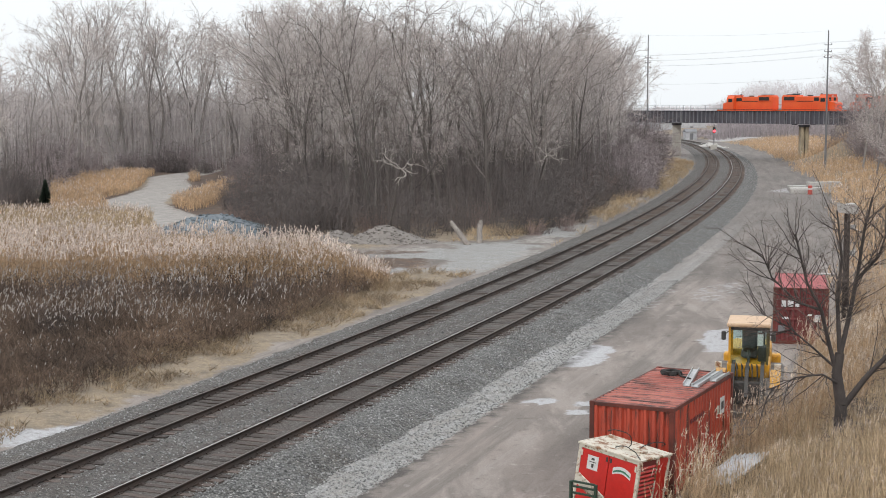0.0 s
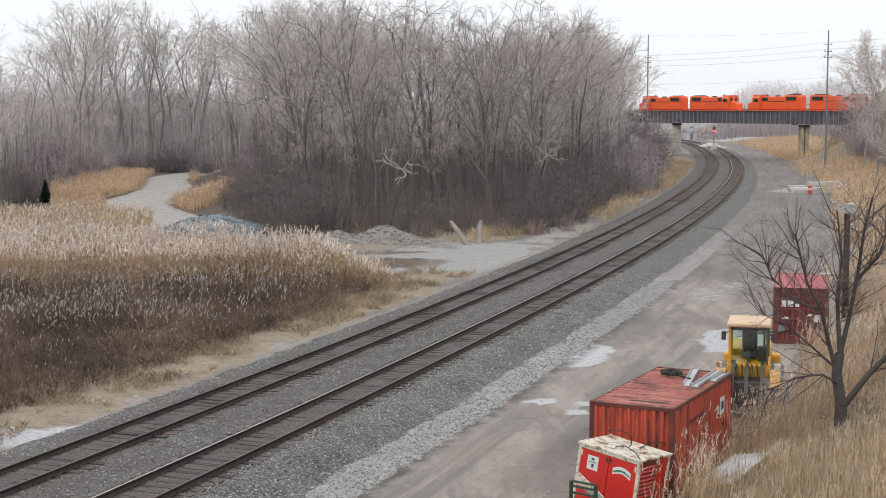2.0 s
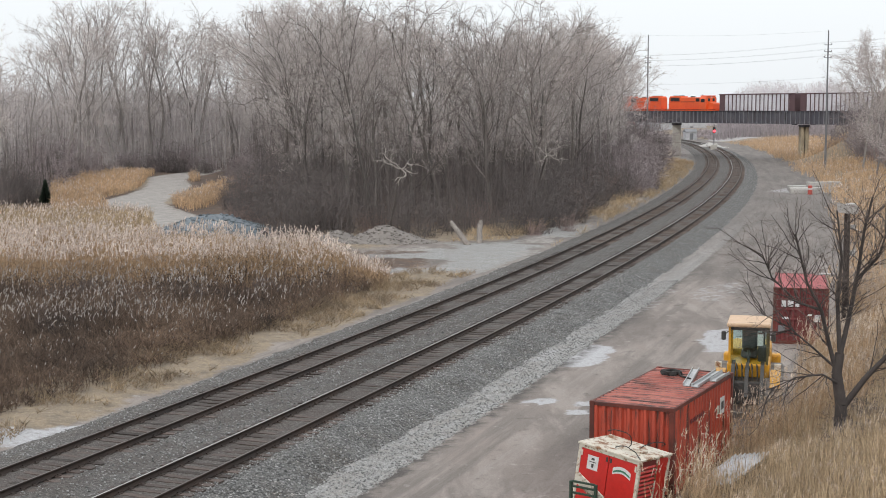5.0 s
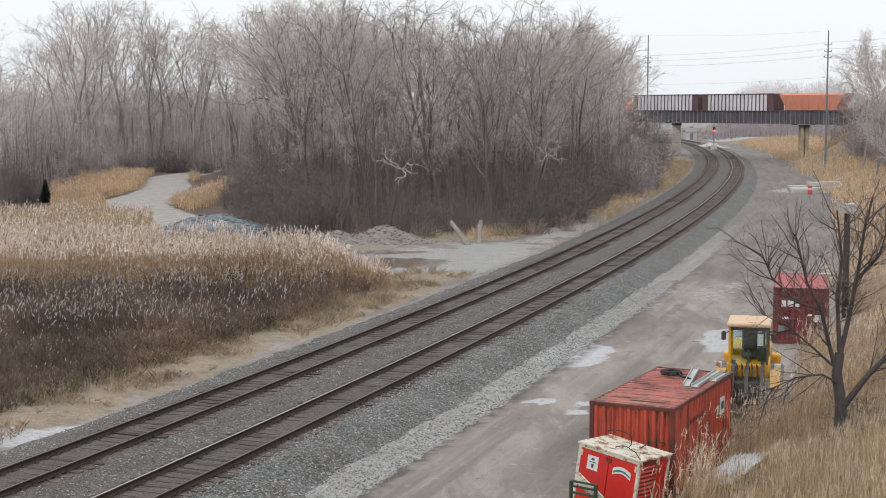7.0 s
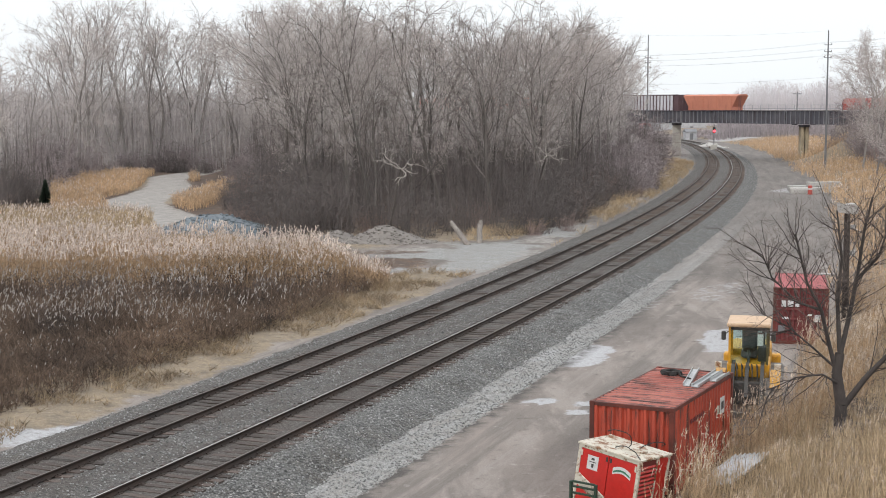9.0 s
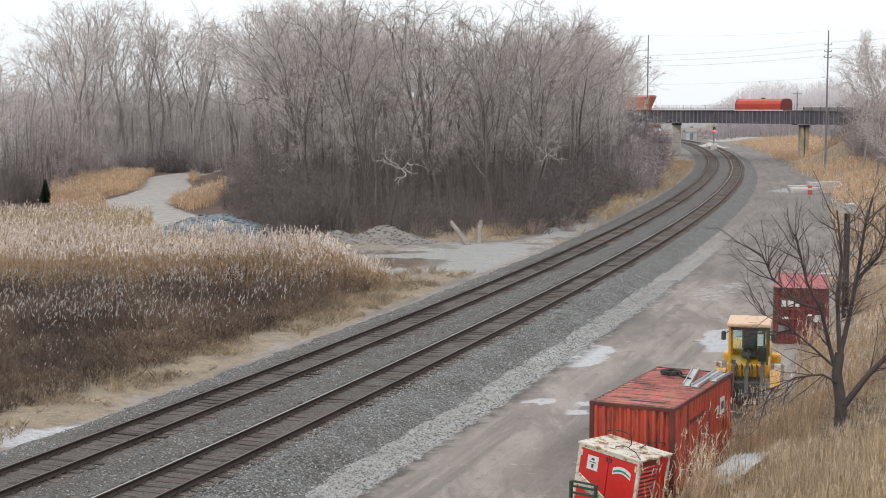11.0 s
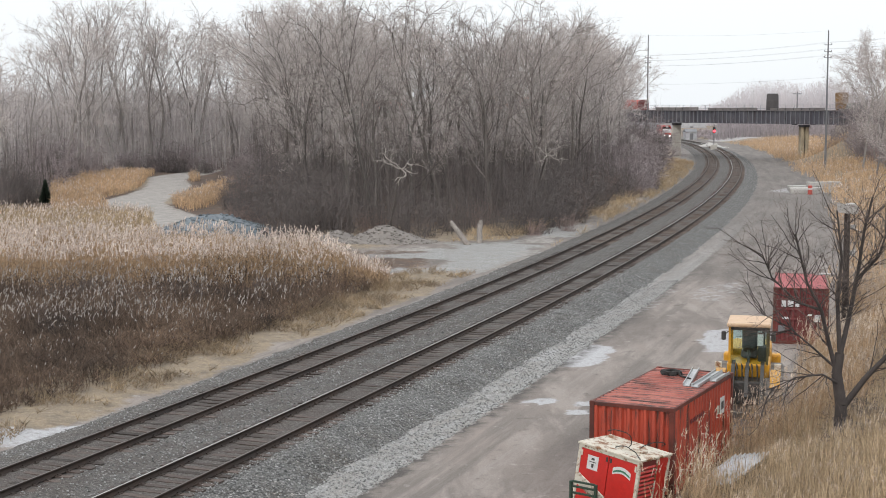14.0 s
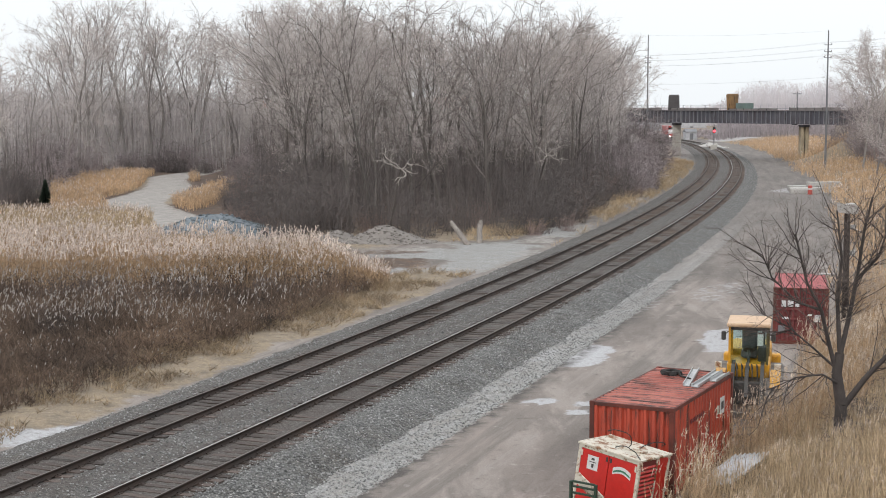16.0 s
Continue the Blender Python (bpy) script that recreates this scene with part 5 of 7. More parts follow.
def plant_reeds():
    rng = np.random.RandomState(11)
    # the field beside the line
    x, y = scatter(rng, 260000, -58, 6, 38, 150)
    d = -off_line(x, y)
    keep = reed_field(x, y) & (x / y > -0.34) & (rng.rand(len(x)) < np.clip(70 / y, 0.35, 1.0))
    tall = y > 82 + 8 * (fractal(x, y, 9, 91) - 0.5) + 0.1 * (x + 20)
    front = keep & tall & (y < 95 + 9 * (fractal(x, y, 6, 90) - 0.5) + 7 * step(-x, 22, 30))
    reeds("reed_bed", on_ground(x[front], y[front]), (1.5 + 2.3 * fractal(x[front], y[front], 3.2, 92)) * (0.45 + 0.55 * step(d[front] - 8.5 - 6 * step(y[front], 84, 100), 0, 4.5)), rng, [M_REED, M_PLUME], "tall dry reeds with pale pinkish plumes", 0.45, 3, 0.03, 0.4, 0.1)
    back_ = keep & tall & ~front & (fractal(x, y, 7, 86) > 0.3 + 0.3 * step(x, -25, -16))
    reeds("golden_reed_bed", on_ground(x[back_], y[back_]), np.where(x[back_] / y[back_] < -0.2, 1.7, 0.6) + 0.7 * fractal(x[back_], y[back_], 6, 92), rng, [M_REED_GOLD, M_PLUME], "golden dry reeds behind the plumed bed", 0.15, 3, 0.04, 0.34, 0.1)
    k = keep & ~tall
    hh = 0.25 + 1.6 * fractal(x[k], y[k], 2.6, 93) * step(fractal(x[k], y[k], 1.8, 82), 0.25, 0.6)
    reeds("weed_border", on_ground(x[k], y[k]), hh, rng, [M_WEED, M_FLUFF], "brown dead weeds with white seed heads", 0.05, 4, 0.022, 0.18, 0.05, 0.25)
    k = keep & (y < 88) & (y > 52 + 18 * fractal(x, y, 7, 94)) & (rng.rand(len(x)) < 0.3) & (fractal(x, y, 3, 89) > 0.44)
    reeds("seeding_reeds", on_ground(x[k], y[k]), 1.5 + 0.9 * fractal(x[k], y[k], 4, 87), rng, [M_WEED, M_FLUFF], "grey-brown reeds with fluffy white seed heads", 0.5, 3, 0.02, 0.26, 0.06, 0.2)
    # dark dead bushes tangled in the reeds
    spots = []
    for _ in range(60):
        px, py = rng.uniform(-24, -3), rng.uniform(60, 92)
        if reed_field(np.array([px]), np.array([py]))[0] and float(off_line(px, py)) < -11 and py > 66 - 0.5 * px - 10:
            spots.append((px, py, rng.uniform(0.5, 0.72), rng.uniform(0, 360), 0))
    plant_all(REED_BUSH, spots[:26])
    # golden grass beside the winding path
    x, y = scatter(rng, 26000, -62, -24, 128, 214)
    k = (blob(x, y, -44, 182, 9, 34, 41, 0) + blob(x, y, -27.5, 172, 2.5, 26, 43, 0) + blob(x, y, -44, 148, 12, 14, 44, 0) > 0.3) & (path_mask(x, y) < 0.3)
    k &= ~((x / y < -0.272) & (y > 136))
    reeds("golden_grass", on_ground(x[k], y[k]), 0.8 + 1.2 * fractal(x[k], y[k], 5, 79), rng, [M_GRASS_ORANGE, M_PLUME], "golden dry grass beside the dirt path", 0.12, 3, 0.06, 0.3, 0.1)
    # low tufts on the verge between the ballast and the reeds
    x, y = scatter(rng, 60000, -22, 4, 38, 112)
    d = -off_line(x, y)
    patch = fractal(x, y, 2.2, 78)
    k = (d > 6.0 + 1.6 * (patch - 0.5)) & (d < 10) & (patch > 0.47) & (x / y > -0.34) & (clearing_mask(x, y) < 0.5)
    reeds("verge_tufts", on_ground(x[k], y[k]), 0.1 + 0.3 * np.maximum(patch[k] - 0.47, 0) * 3 + 0.25 * step(d[k], 7.5, 9), rng, [M_VERGE, M_FLUFF], "short dead tufts of grass on the verge", 0.01, 3, 0.02, 0.1, 0.04, 0.5)
    # the bank beside the yard
    x, y = scatter(rng, 150000, 5, 30, 26, 80)
    e = off_line(x, y) - yard_edge(y) + 1.6 * (fractal(x, y, 4, 95) - 0.5)
    k = (e > -0.4) & ~poly_inside(x, y, CONTAINER_PLAN) & ~poly_inside(x, y, LOADER_PLAN) & (x / y < 0.34) & (x / y > 0.1) 
    k &= ~((x > 7.3) & (x < 8.9) & (y > 37.6) & (y < 41.2)) & ~poly_inside(x, y, GENERATOR_PLAN)
    k &= ~((x > 13.6) & (x < 19) & (y > 62) & (y < 74))
    edge = k & (e < 2.2) & (rng.rand(len(x)) < 0.35)
    k &= ~edge
    reeds("bank_reeds", on_ground(x[k], y[k]), 0.5 + 1.3 * fractal(x[k], y[k], 3, 96), rng, [M_REED_GOLD, M_PLUME_NEAR], "golden dry reeds covering the bank", 0.08, 3, 0.014, 0.3, 0.022, 0.07, 0.12)
    reeds("edge_reeds", on_ground(x[edge], y[edge]), 1.5 + 1.2 * fractal(x[edge], y[edge], 3, 88), rng, [M_REED, M_PLUME_NEAR], "dark-stemmed reeds with pale plumes beside the container", 0.42, 3, 0.014, 0.34, 0.03, 0.08, 0.2)
    x, y = scatter(rng, 80000, 18, 125, 78, 430)
    e = off_line(x, y) - yard_edge(y) + 4 * (fractal(x, y, 9, 97) - 0.5)
    k = (e > -1.0) & (x / y < 0.33) & (e < 40)
    reeds("far_bank_grass", on_ground(x[k], y[k]), 0.7 + 1.9 * fractal(x[k], y[k], 7, 98), rng, [M_GRASS_ORANGE, M_PLUME], "golden dry grass on the far bank", 0.15, 3, 0.06, 0.35, 0.12)
    # short straw between the ballast and the reeds, and along the wood
    x, y = scatter(rng, 170000, -16, 48, 40, 300)
    d = -off_line(x, y)
    patch = fractal(x, y, 4, 99)
    k = (d > 5.6 + 2 * (patch - 0.5)) & (d < np.where(y < 105, 9.5, 14)) & (patch > 0.42) & (y > 112) & (clearing_mask(x, y) < 0.5) & ((rng.rand(len(x)) < 0.6) | (y > 120))
    reeds("straw_grass", on_ground(x[k], y[k]), np.where(y[k] > 118, 0.45 + 0.8 * fractal(x[k], y[k], 5, 84), 0.2), rng, [M_GRASS_TUFT, M_FLUFF], "short dead straw grass beside the ballast", 0.0, 3, 0.03, 0.1, 0.05, 0.5)


REED_BUSH = [tagged(new("dead_bush", brush_mesh(240 + i, 4.2, 3.2, 40, m, 0.05)), lb, "bush", "bushes in the reeds") for i, (m, lb) in enumerate(((M_UNDER, "dark dead bush tangled in the dry reeds"), (M_BARK_DARK, "blackish leafless bush tangled in the dry reeds")))]
plant_reeds()


def plant_right():
    """Bare trees and brush on the far bank, beside the bridge."""
    rng = np.random.RandomState(17)
    spots = [(60, 200), (66, 214), (64.5, 222), (72, 238), (70, 233), (78, 255), (64, 206), (82, 270), (73.5, 250), (59, 192), (69, 226)]
    plant_all(RIGHT_TREES, [(x, y, rng.uniform(0.95, 1.2), rng.uniform(0, 360), rng.uniform(-4, 4)) for x, y in spots])
    sh = []
    for _ in range(420):
        y = rng.uniform(120, 310)
        x = float(line_x(y)) + float(yard_edge(y)) + rng.uniform(9, 34) + 3 * float(step(y, 160, 230))
        if 0.255 < x / y < 0.335 or (y > 270 and 0.25 < x / y < 0.335):
            sh.append((x, y, rng.uniform(0.8, 1.55), rng.uniform(0, 360), 0))
    plant_all(RIGHT_BRUSH, sh)
    # brown thickets in the reeds on the near bank
    for i in range(16):
        y = rng.uniform(38, 62)
        x = y * rng.uniform(0.283, 0.325)
        copy_thing(REED_BUSH[0], Matrix.Translation((x, y, float(ground_z(x, y)))) @ pose(0, 0, 0, 0, 0, rng.uniform(0, 360)) @ Matrix.Scale(rng.uniform(0.4, 0.62), 4))


RIGHT_TREES = [make_tree(tree_meshes(300 + i, 18, 0.2, 0.36, twigs=M_TWIG, bark=M_BARK_HAZED, thin=M_BRANCH_HAZED, r=0.15, twig_w=0.024), "bare spreading tree on the grassy bank", "trees on the bank") for i in range(2)]
RIGHT_BRUSH = [tagged(new("shrub", brush_mesh(310 + i, 4.4, 3.0, 72, m, 0.04)), "leafless brown shrub on the grassy bank", "shrub", "brush on the bank") for i, m in enumerate((M_BRUSH_HAZED, M_BRUSH_RED))]
plant_right()


def yard_tree():
    """The forked bare tree that stands in the reeds near the machines."""
    rng = np.random.RandomState(23)
    wood, tw = Shape(), Slivers()
    base = Vector((11.6, 41.2, float(ground_z(11.6, 41.2)) - 0.1))
    tr = thing("bare_tree", Matrix.Translation(base), "dark forked bare tree standing in the reeds", "tree")

    def go(pts, r0, r1):
        out = []
        n = len(pts) - 1
        for i in range(n):
            wood.tube(pts[i], pts[i + 1], r0 + (r1 - r0) * i / n, r0 + (r1 - r0) * (i + 1) / n, 8, caps=False)
            out.append((Vector(pts[i]), (Vector(pts[i + 1]) - Vector(pts[i])).normalized()))
        out.append((Vector(pts[-1]), out[-1][1]))
        return out

    limbs = [go([(0, 0, 0), (-0.08, 0, 0.8), (-0.05, 0, 1.6), (-0.18, 0.1, 2.5), (-0.1, 0.1, 3.1)], 0.2, 0.14),
             go([(-0.18, 0.1, 2.5), (-0.45, 0.0, 3.4), (-0.75, -0.2, 4.4), (-1.2, -0.3, 5.2), (-1.55, -0.2, 6.6)], 0.07, 0.03),
             go([(-0.1, 0.1, 3.0), (0.2, 0.4, 4.0), (0.45, 0.5, 5.2), (0.65, 0.6, 6.6), (0.9, 0.7, 7.6)], 0.08, 0.03),
             go([(-0.02, 0, 1.5), (0.55, -0.2, 2.4), (1.2, -0.4, 3.2), (2.2, -0.5, 4.0), (2.9, -0.5, 5.2)], 0.1, 0.03),
             go([(-0.1, 0.1, 3.1), (-0.1, 0.5, 4.5), (0.05, 0.7, 5.8), (-0.1, 0.8, 7.2)], 0.075, 0.025),
             go([(-0.1, 0, 2.2), (-0.7, -0.3, 2.55), (-1.5, -0.5, 2.5), (-2.2, -0.6, 2.2)], 0.04, 0.012),
             go([(-0.15, 0, 2.6), (-0.8, 0.3, 3.2), (-1.5, 0.5, 3.8), (-2.3, 0.6, 4.2)], 0.04, 0.012),
             go([(-0.75, -0.2, 4.4), (-1.4, 0.0, 4.6), (-2.1, 0.2, 5.3), (-2.4, 0.2, 6.0)], 0.045, 0.012),
             go([(0.45, 0.5, 5.2), (1.0, 0.3, 5.9), (1.3, 0.2, 6.9)], 0.06, 0.014)]
    b, t, w = [], [], []
    for j, lb in enumerate(limbs[1:]):
        for _ in range(30 if j not in (4, 5) else 16):
            p, d = along(lb, rng.uniform(0.2, 1.0))
            ln = rng.uniform(0.7, 1.7)
            l2 = limb(wood, rng, p, side_way(rng, d, rng.uniform(0.4, 1.0)), ln, 0.016, 0.006, 4, 4, 0.2, 0.05)
            for _ in range(9):
                p3, d3 = along(l2, rng.uniform(0.2, 1.0))
                e3 = side_way(rng, d3, rng.uniform(0.4, 0.9))
                l3 = rng.uniform(0.3, 0.9)
                b.append(p3), t.append(p3 + e3 * l3), w.append(0.011)
                for _ in range(2):
                    q = p3 + e3 * l3 * rng.uniform(0.3, 0.9)
                    b.append(q), t.append(q + side_way(rng, e3, 0.7) * l3 * 0.6), w.append(0.008)
    tw.add(np.array(b), np.array(t), np.array(w), 0, rng)
    part("trunk", wood, M_BARK_DARK, tr, smooth=True)
    part("twig_crown", tw.mesh("twigs", M_TWIG_DARK), None, tr)


yard_tree()


def far_woods():
    """Hazy woods on the horizon beyond the bridge."""
    rng = np.random.RandomState(29)
    sl = Slivers()
    n = 26000
    ang = rng.uniform(-0.34, 0.36, n)
    y = rng.uniform(760, 900, n)
    x = ang * y
    hill = 8 + 17 * np.exp(-((ang - 0.245) / 0.05) ** 4) + 6 * value_noise(ang, ang * 0, 0.02, 3)
    base = np.stack([x, y, np.zeros(n)], 1)
    hh = hill * rng.uniform(0.5, 1.0, n)
    sl.add(base, base + np.stack([rng.normal(0, 1.5, n), np.zeros(n), hh], 1), rng.uniform(0.25, 0.6, n), 0, rng)
    for _ in range(5):
        f = rng.uniform(0.4, 0.98, n)
        q = base + np.stack([np.zeros(n), np.zeros(n), hh * f], 1)
        sl.add(q, q + np.stack([rng.normal(0, 0.7, n), np.zeros(n), rng.uniform(0.6, 2.0, n)], 1), np.full(n, 0.3), 0, rng)
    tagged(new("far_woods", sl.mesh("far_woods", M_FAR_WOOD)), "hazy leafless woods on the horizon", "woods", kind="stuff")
    sl = Slivers()
    n = 5000
    ang = rng.uniform(0.145, 0.27, n)
    y = rng.uniform(470, 560, n)
    base = np.stack([ang * y, y, np.zeros(n)], 1)
    keep = (np.abs(off_line(base[:, 0], y)) > 14)
    base = base[keep]
    n = len(base)
    hh = rng.uniform(1.5, 5.0, n) * np.where(base[:, 0] / base[:, 1] > 0.19, 1.7, 0.5)
    tip = base + np.stack([rng.normal(0, 0.8, n), np.zeros(n), hh], 1)
    sl.add(base, tip, rng.uniform(0.2, 0.5, n), 0, rng)
    for _ in range(2):
        q = base * 0.4 + tip * 0.6
        sl.add(q, q + rng.normal(0, 1.2, (n, 3)) + (0, 0, 1), np.full(n, 0.18), 0, rng)
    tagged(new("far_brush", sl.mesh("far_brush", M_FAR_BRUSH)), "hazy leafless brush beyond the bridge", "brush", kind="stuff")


far_woods()


# ---- things in the yard ----
M_RED = mat("faded_red_container", (0.56, 0.085, 0.042), (0.40, 0.062, 0.036), 0.5, 7, 0.6, 0, 0.15, stain=(0.06, 0.026, 0.02), stain_at=(0.52, 0.62), stretch=(3.0, 3.0, 0.35))
M_RED_ROOF = mat("chalky_red_roof", (0.48, 0.175, 0.14), (0.34, 0.095, 0.072), 0.6, 6, 0.8, 0, 0.2, stain=(0.055, 0.03, 0.026), stain_at=(0.47, 0.60), stretch=(0.5, 3.5, 1))
M_RED_EDGE = mat("rusted_dark_frame", (0.20, 0.045, 0.03), (0.07, 0.026, 0.02), 0.8, 9, 0.8, 0.1, 0.3)
M_MAROON = mat("maroon_container", (0.185, 0.034, 0.034), (0.15, 0.03, 0.03), 0.5, 7, 0.65, 0, 0.15, stain=(0.07, 0.03, 0.028), stain_at=(0.55, 0.75))
M_PINK_ROOF = mat("faded_pink_roof", (0.50, 0.16, 0.165), (0.42, 0.125, 0.13), 0.5, 6, 0.8, 0, 0.15, stain=(0.25, 0.09, 0.09), stain_at=(0.55, 0.75))
M_BRIGHT_RED = mat("bright_red_enamel", (0.60, 0.022, 0.015), (0.50, 0.02, 0.015), 0.7, 8, 0.4, 0, 0.1, stain=(0.12, 0.03, 0.02), stain_at=(0.64, 0.8))
M_CREAM = mat("rusty_cream_paint", (0.68, 0.64, 0.55), (0.58, 0.52, 0.42), 1.2, 9, 0.6, 0, 0.15, stain=(0.20, 0.09, 0.04), stain_at=(0.5, 0.6))
M_WHITE = mat("white_sticker", (0.74, 0.74, 0.74), (0.64, 0.64, 0.63), 2, 12, 0.6, 0, 0.05)
M_GREEN_PAINT = mat("green_paint", (0.03, 0.22, 0.12), (0.03, 0.16, 0.09), 2, 12, 0.6, 0, 0.05)
M_DARK_GREEN = mat("dark_green_steel", (0.02, 0.05, 0.03), (0.03, 0.06, 0.04), 1, 10, 0.6, 0.1)
M_RUBBER = mat("black_rubber", (0.022, 0.022, 0.022), (0.045, 0.042, 0.04), 1, 10, 0.85, 0, 0.4)
M_YELLOW = mat("loader_yellow", (0.72, 0.36, 0.02), (0.62, 0.30, 0.025), 0.8, 8, 0.45, 0, 0.1, stain=(0.20, 0.12, 0.05), stain_at=(0.6, 0.8))
M_CAB_ROOF = mat("pale_cab_roof", (0.66, 0.46, 0.30), (0.58, 0.38, 0.24), 0.9, 8, 0.6)
M_OLIVE = mat("dark_olive_frame", (0.10, 0.085, 0.02), (0.07, 0.06, 0.02), 1, 8, 0.6)
M_CHROME = mat("hydraulic_rod", (0.4, 0.4, 0.4), (0.3, 0.3, 0.3), 1, 8, 0.3, 0.9, 0)
M_MACHINE_DARK = mat("greasy_steel", (0.05, 0.048, 0.047), (0.08, 0.075, 0.07), 1, 9, 0.6, 0.3)
M_BUCKET = mat("worn_bucket_steel", (0.30, 0.29, 0.28), (0.20, 0.19, 0.18), 1, 8, 0.5, 0.5, 0.2, stain=(0.14, 0.09, 0.06), stain_at=(0.55, 0.75))
M_GALV = mat("galvanised_channel", (0.55, 0.55, 0.55), (0.42, 0.42, 0.42), 1, 10, 0.45, 0.5, 0.1)
M_SHEET = mat("white_corrugated_sheet", (0.62, 0.62, 0.64), (0.46, 0.46, 0.48), 0.8, 9, 0.5, 0.1, 0.1)
M_POLE = mat("weathered_steel_pole", (0.26, 0.26, 0.27), (0.20, 0.20, 0.21), 0.4, 6, 0.7, 0.3)
M_POLE_WOOD = mat("dark_wooden_post", (0.035, 0.026, 0.023), (0.055, 0.042, 0.036), 0.8, 9, 0.9, 0, 0.4)
M_WIRE = mat("wire", (0.45, 0.46, 0.48), (0.4, 0.41, 0.43), 0.1, 2, 0.7, 0.2, 0)
M_WIRE_BLACK = mat("black_cable", (0.02, 0.02, 0.02), (0.03, 0.03, 0.03), 1, 8, 0.7, 0, 0)
M_SLAB = mat("pale_concrete_slab", (0.55, 0.53, 0.50), (0.42, 0.40, 0.38), 0.5, 7, 0.9, 0, 0.3, stain=(0.24, 0.21, 0.19), stain_at=(0.55, 0.75))
M_MARKER = mat("red_orange_barrel", (0.58, 0.10, 0.08), (0.50, 0.09, 0.07), 1, 8, 0.6)
M_STONE = mat("grey_rubble", (0.25, 0.225, 0.205), (0.19, 0.17, 0.155), 0.8, 9, 0.95, 0, 0.4, vary=0.35, island=True)
M_STONE_BLUE = mat("blue_grey_crushed_stone", (0.13, 0.155, 0.175), (0.19, 0.215, 0.235), 0.8, 9, 0.95, 0, 0.4, vary=0.4, island=True)
M_SIGNAL_RED = glow_mat("red_signal_lamp", (1.0, 0.06, 0.08), 3.0)

glass, gnt, gb = start_mat("cab_glass", 0.04)
gb.inputs["Base Color"].default_value = (0.75, 0.85, 0.82, 1)
gb.inputs["Transmission Weight"].default_value = 1.0
gb.inputs["IOR"].default_value = 1.1


def corrugated(x0, x1, z0, z1, depth, pitch, ax):
    """A trapezoid-ribbed sheet in the plane of ax ('x' or 'y') and z, with thickness."""
    n = max(1, round((x1 - x0) / pitch))
    p = (x1 - x0) / n
    prof = []
    for i in range(n):
        a = x0 + i * p
        prof += [(a, 0), (a + p * 0.3, 0), (a + p * 0.5, depth), (a + p * 0.8, depth)]
    prof.append((x1, 0))
    sh = Shape()
    put = (lambda a, b, z: (a, b, z)) if ax == "x" else (lambda a, b, z: (b, a, z))
    m = len(prof)
    vs = [put(a, b, z) for z in (z0, z1) for a, b in prof] + [put(a, b + 0.02, z) for z in (z0, z1) for a, b in prof]
    fs = []
    for i in range(m - 1):
        fs += [(i, i + 1, m + i + 1, m + i), (2 * m + i, 3 * m + i, 3 * m + i + 1, 2 * m + i + 1)]
    return sh.add(vs, fs)


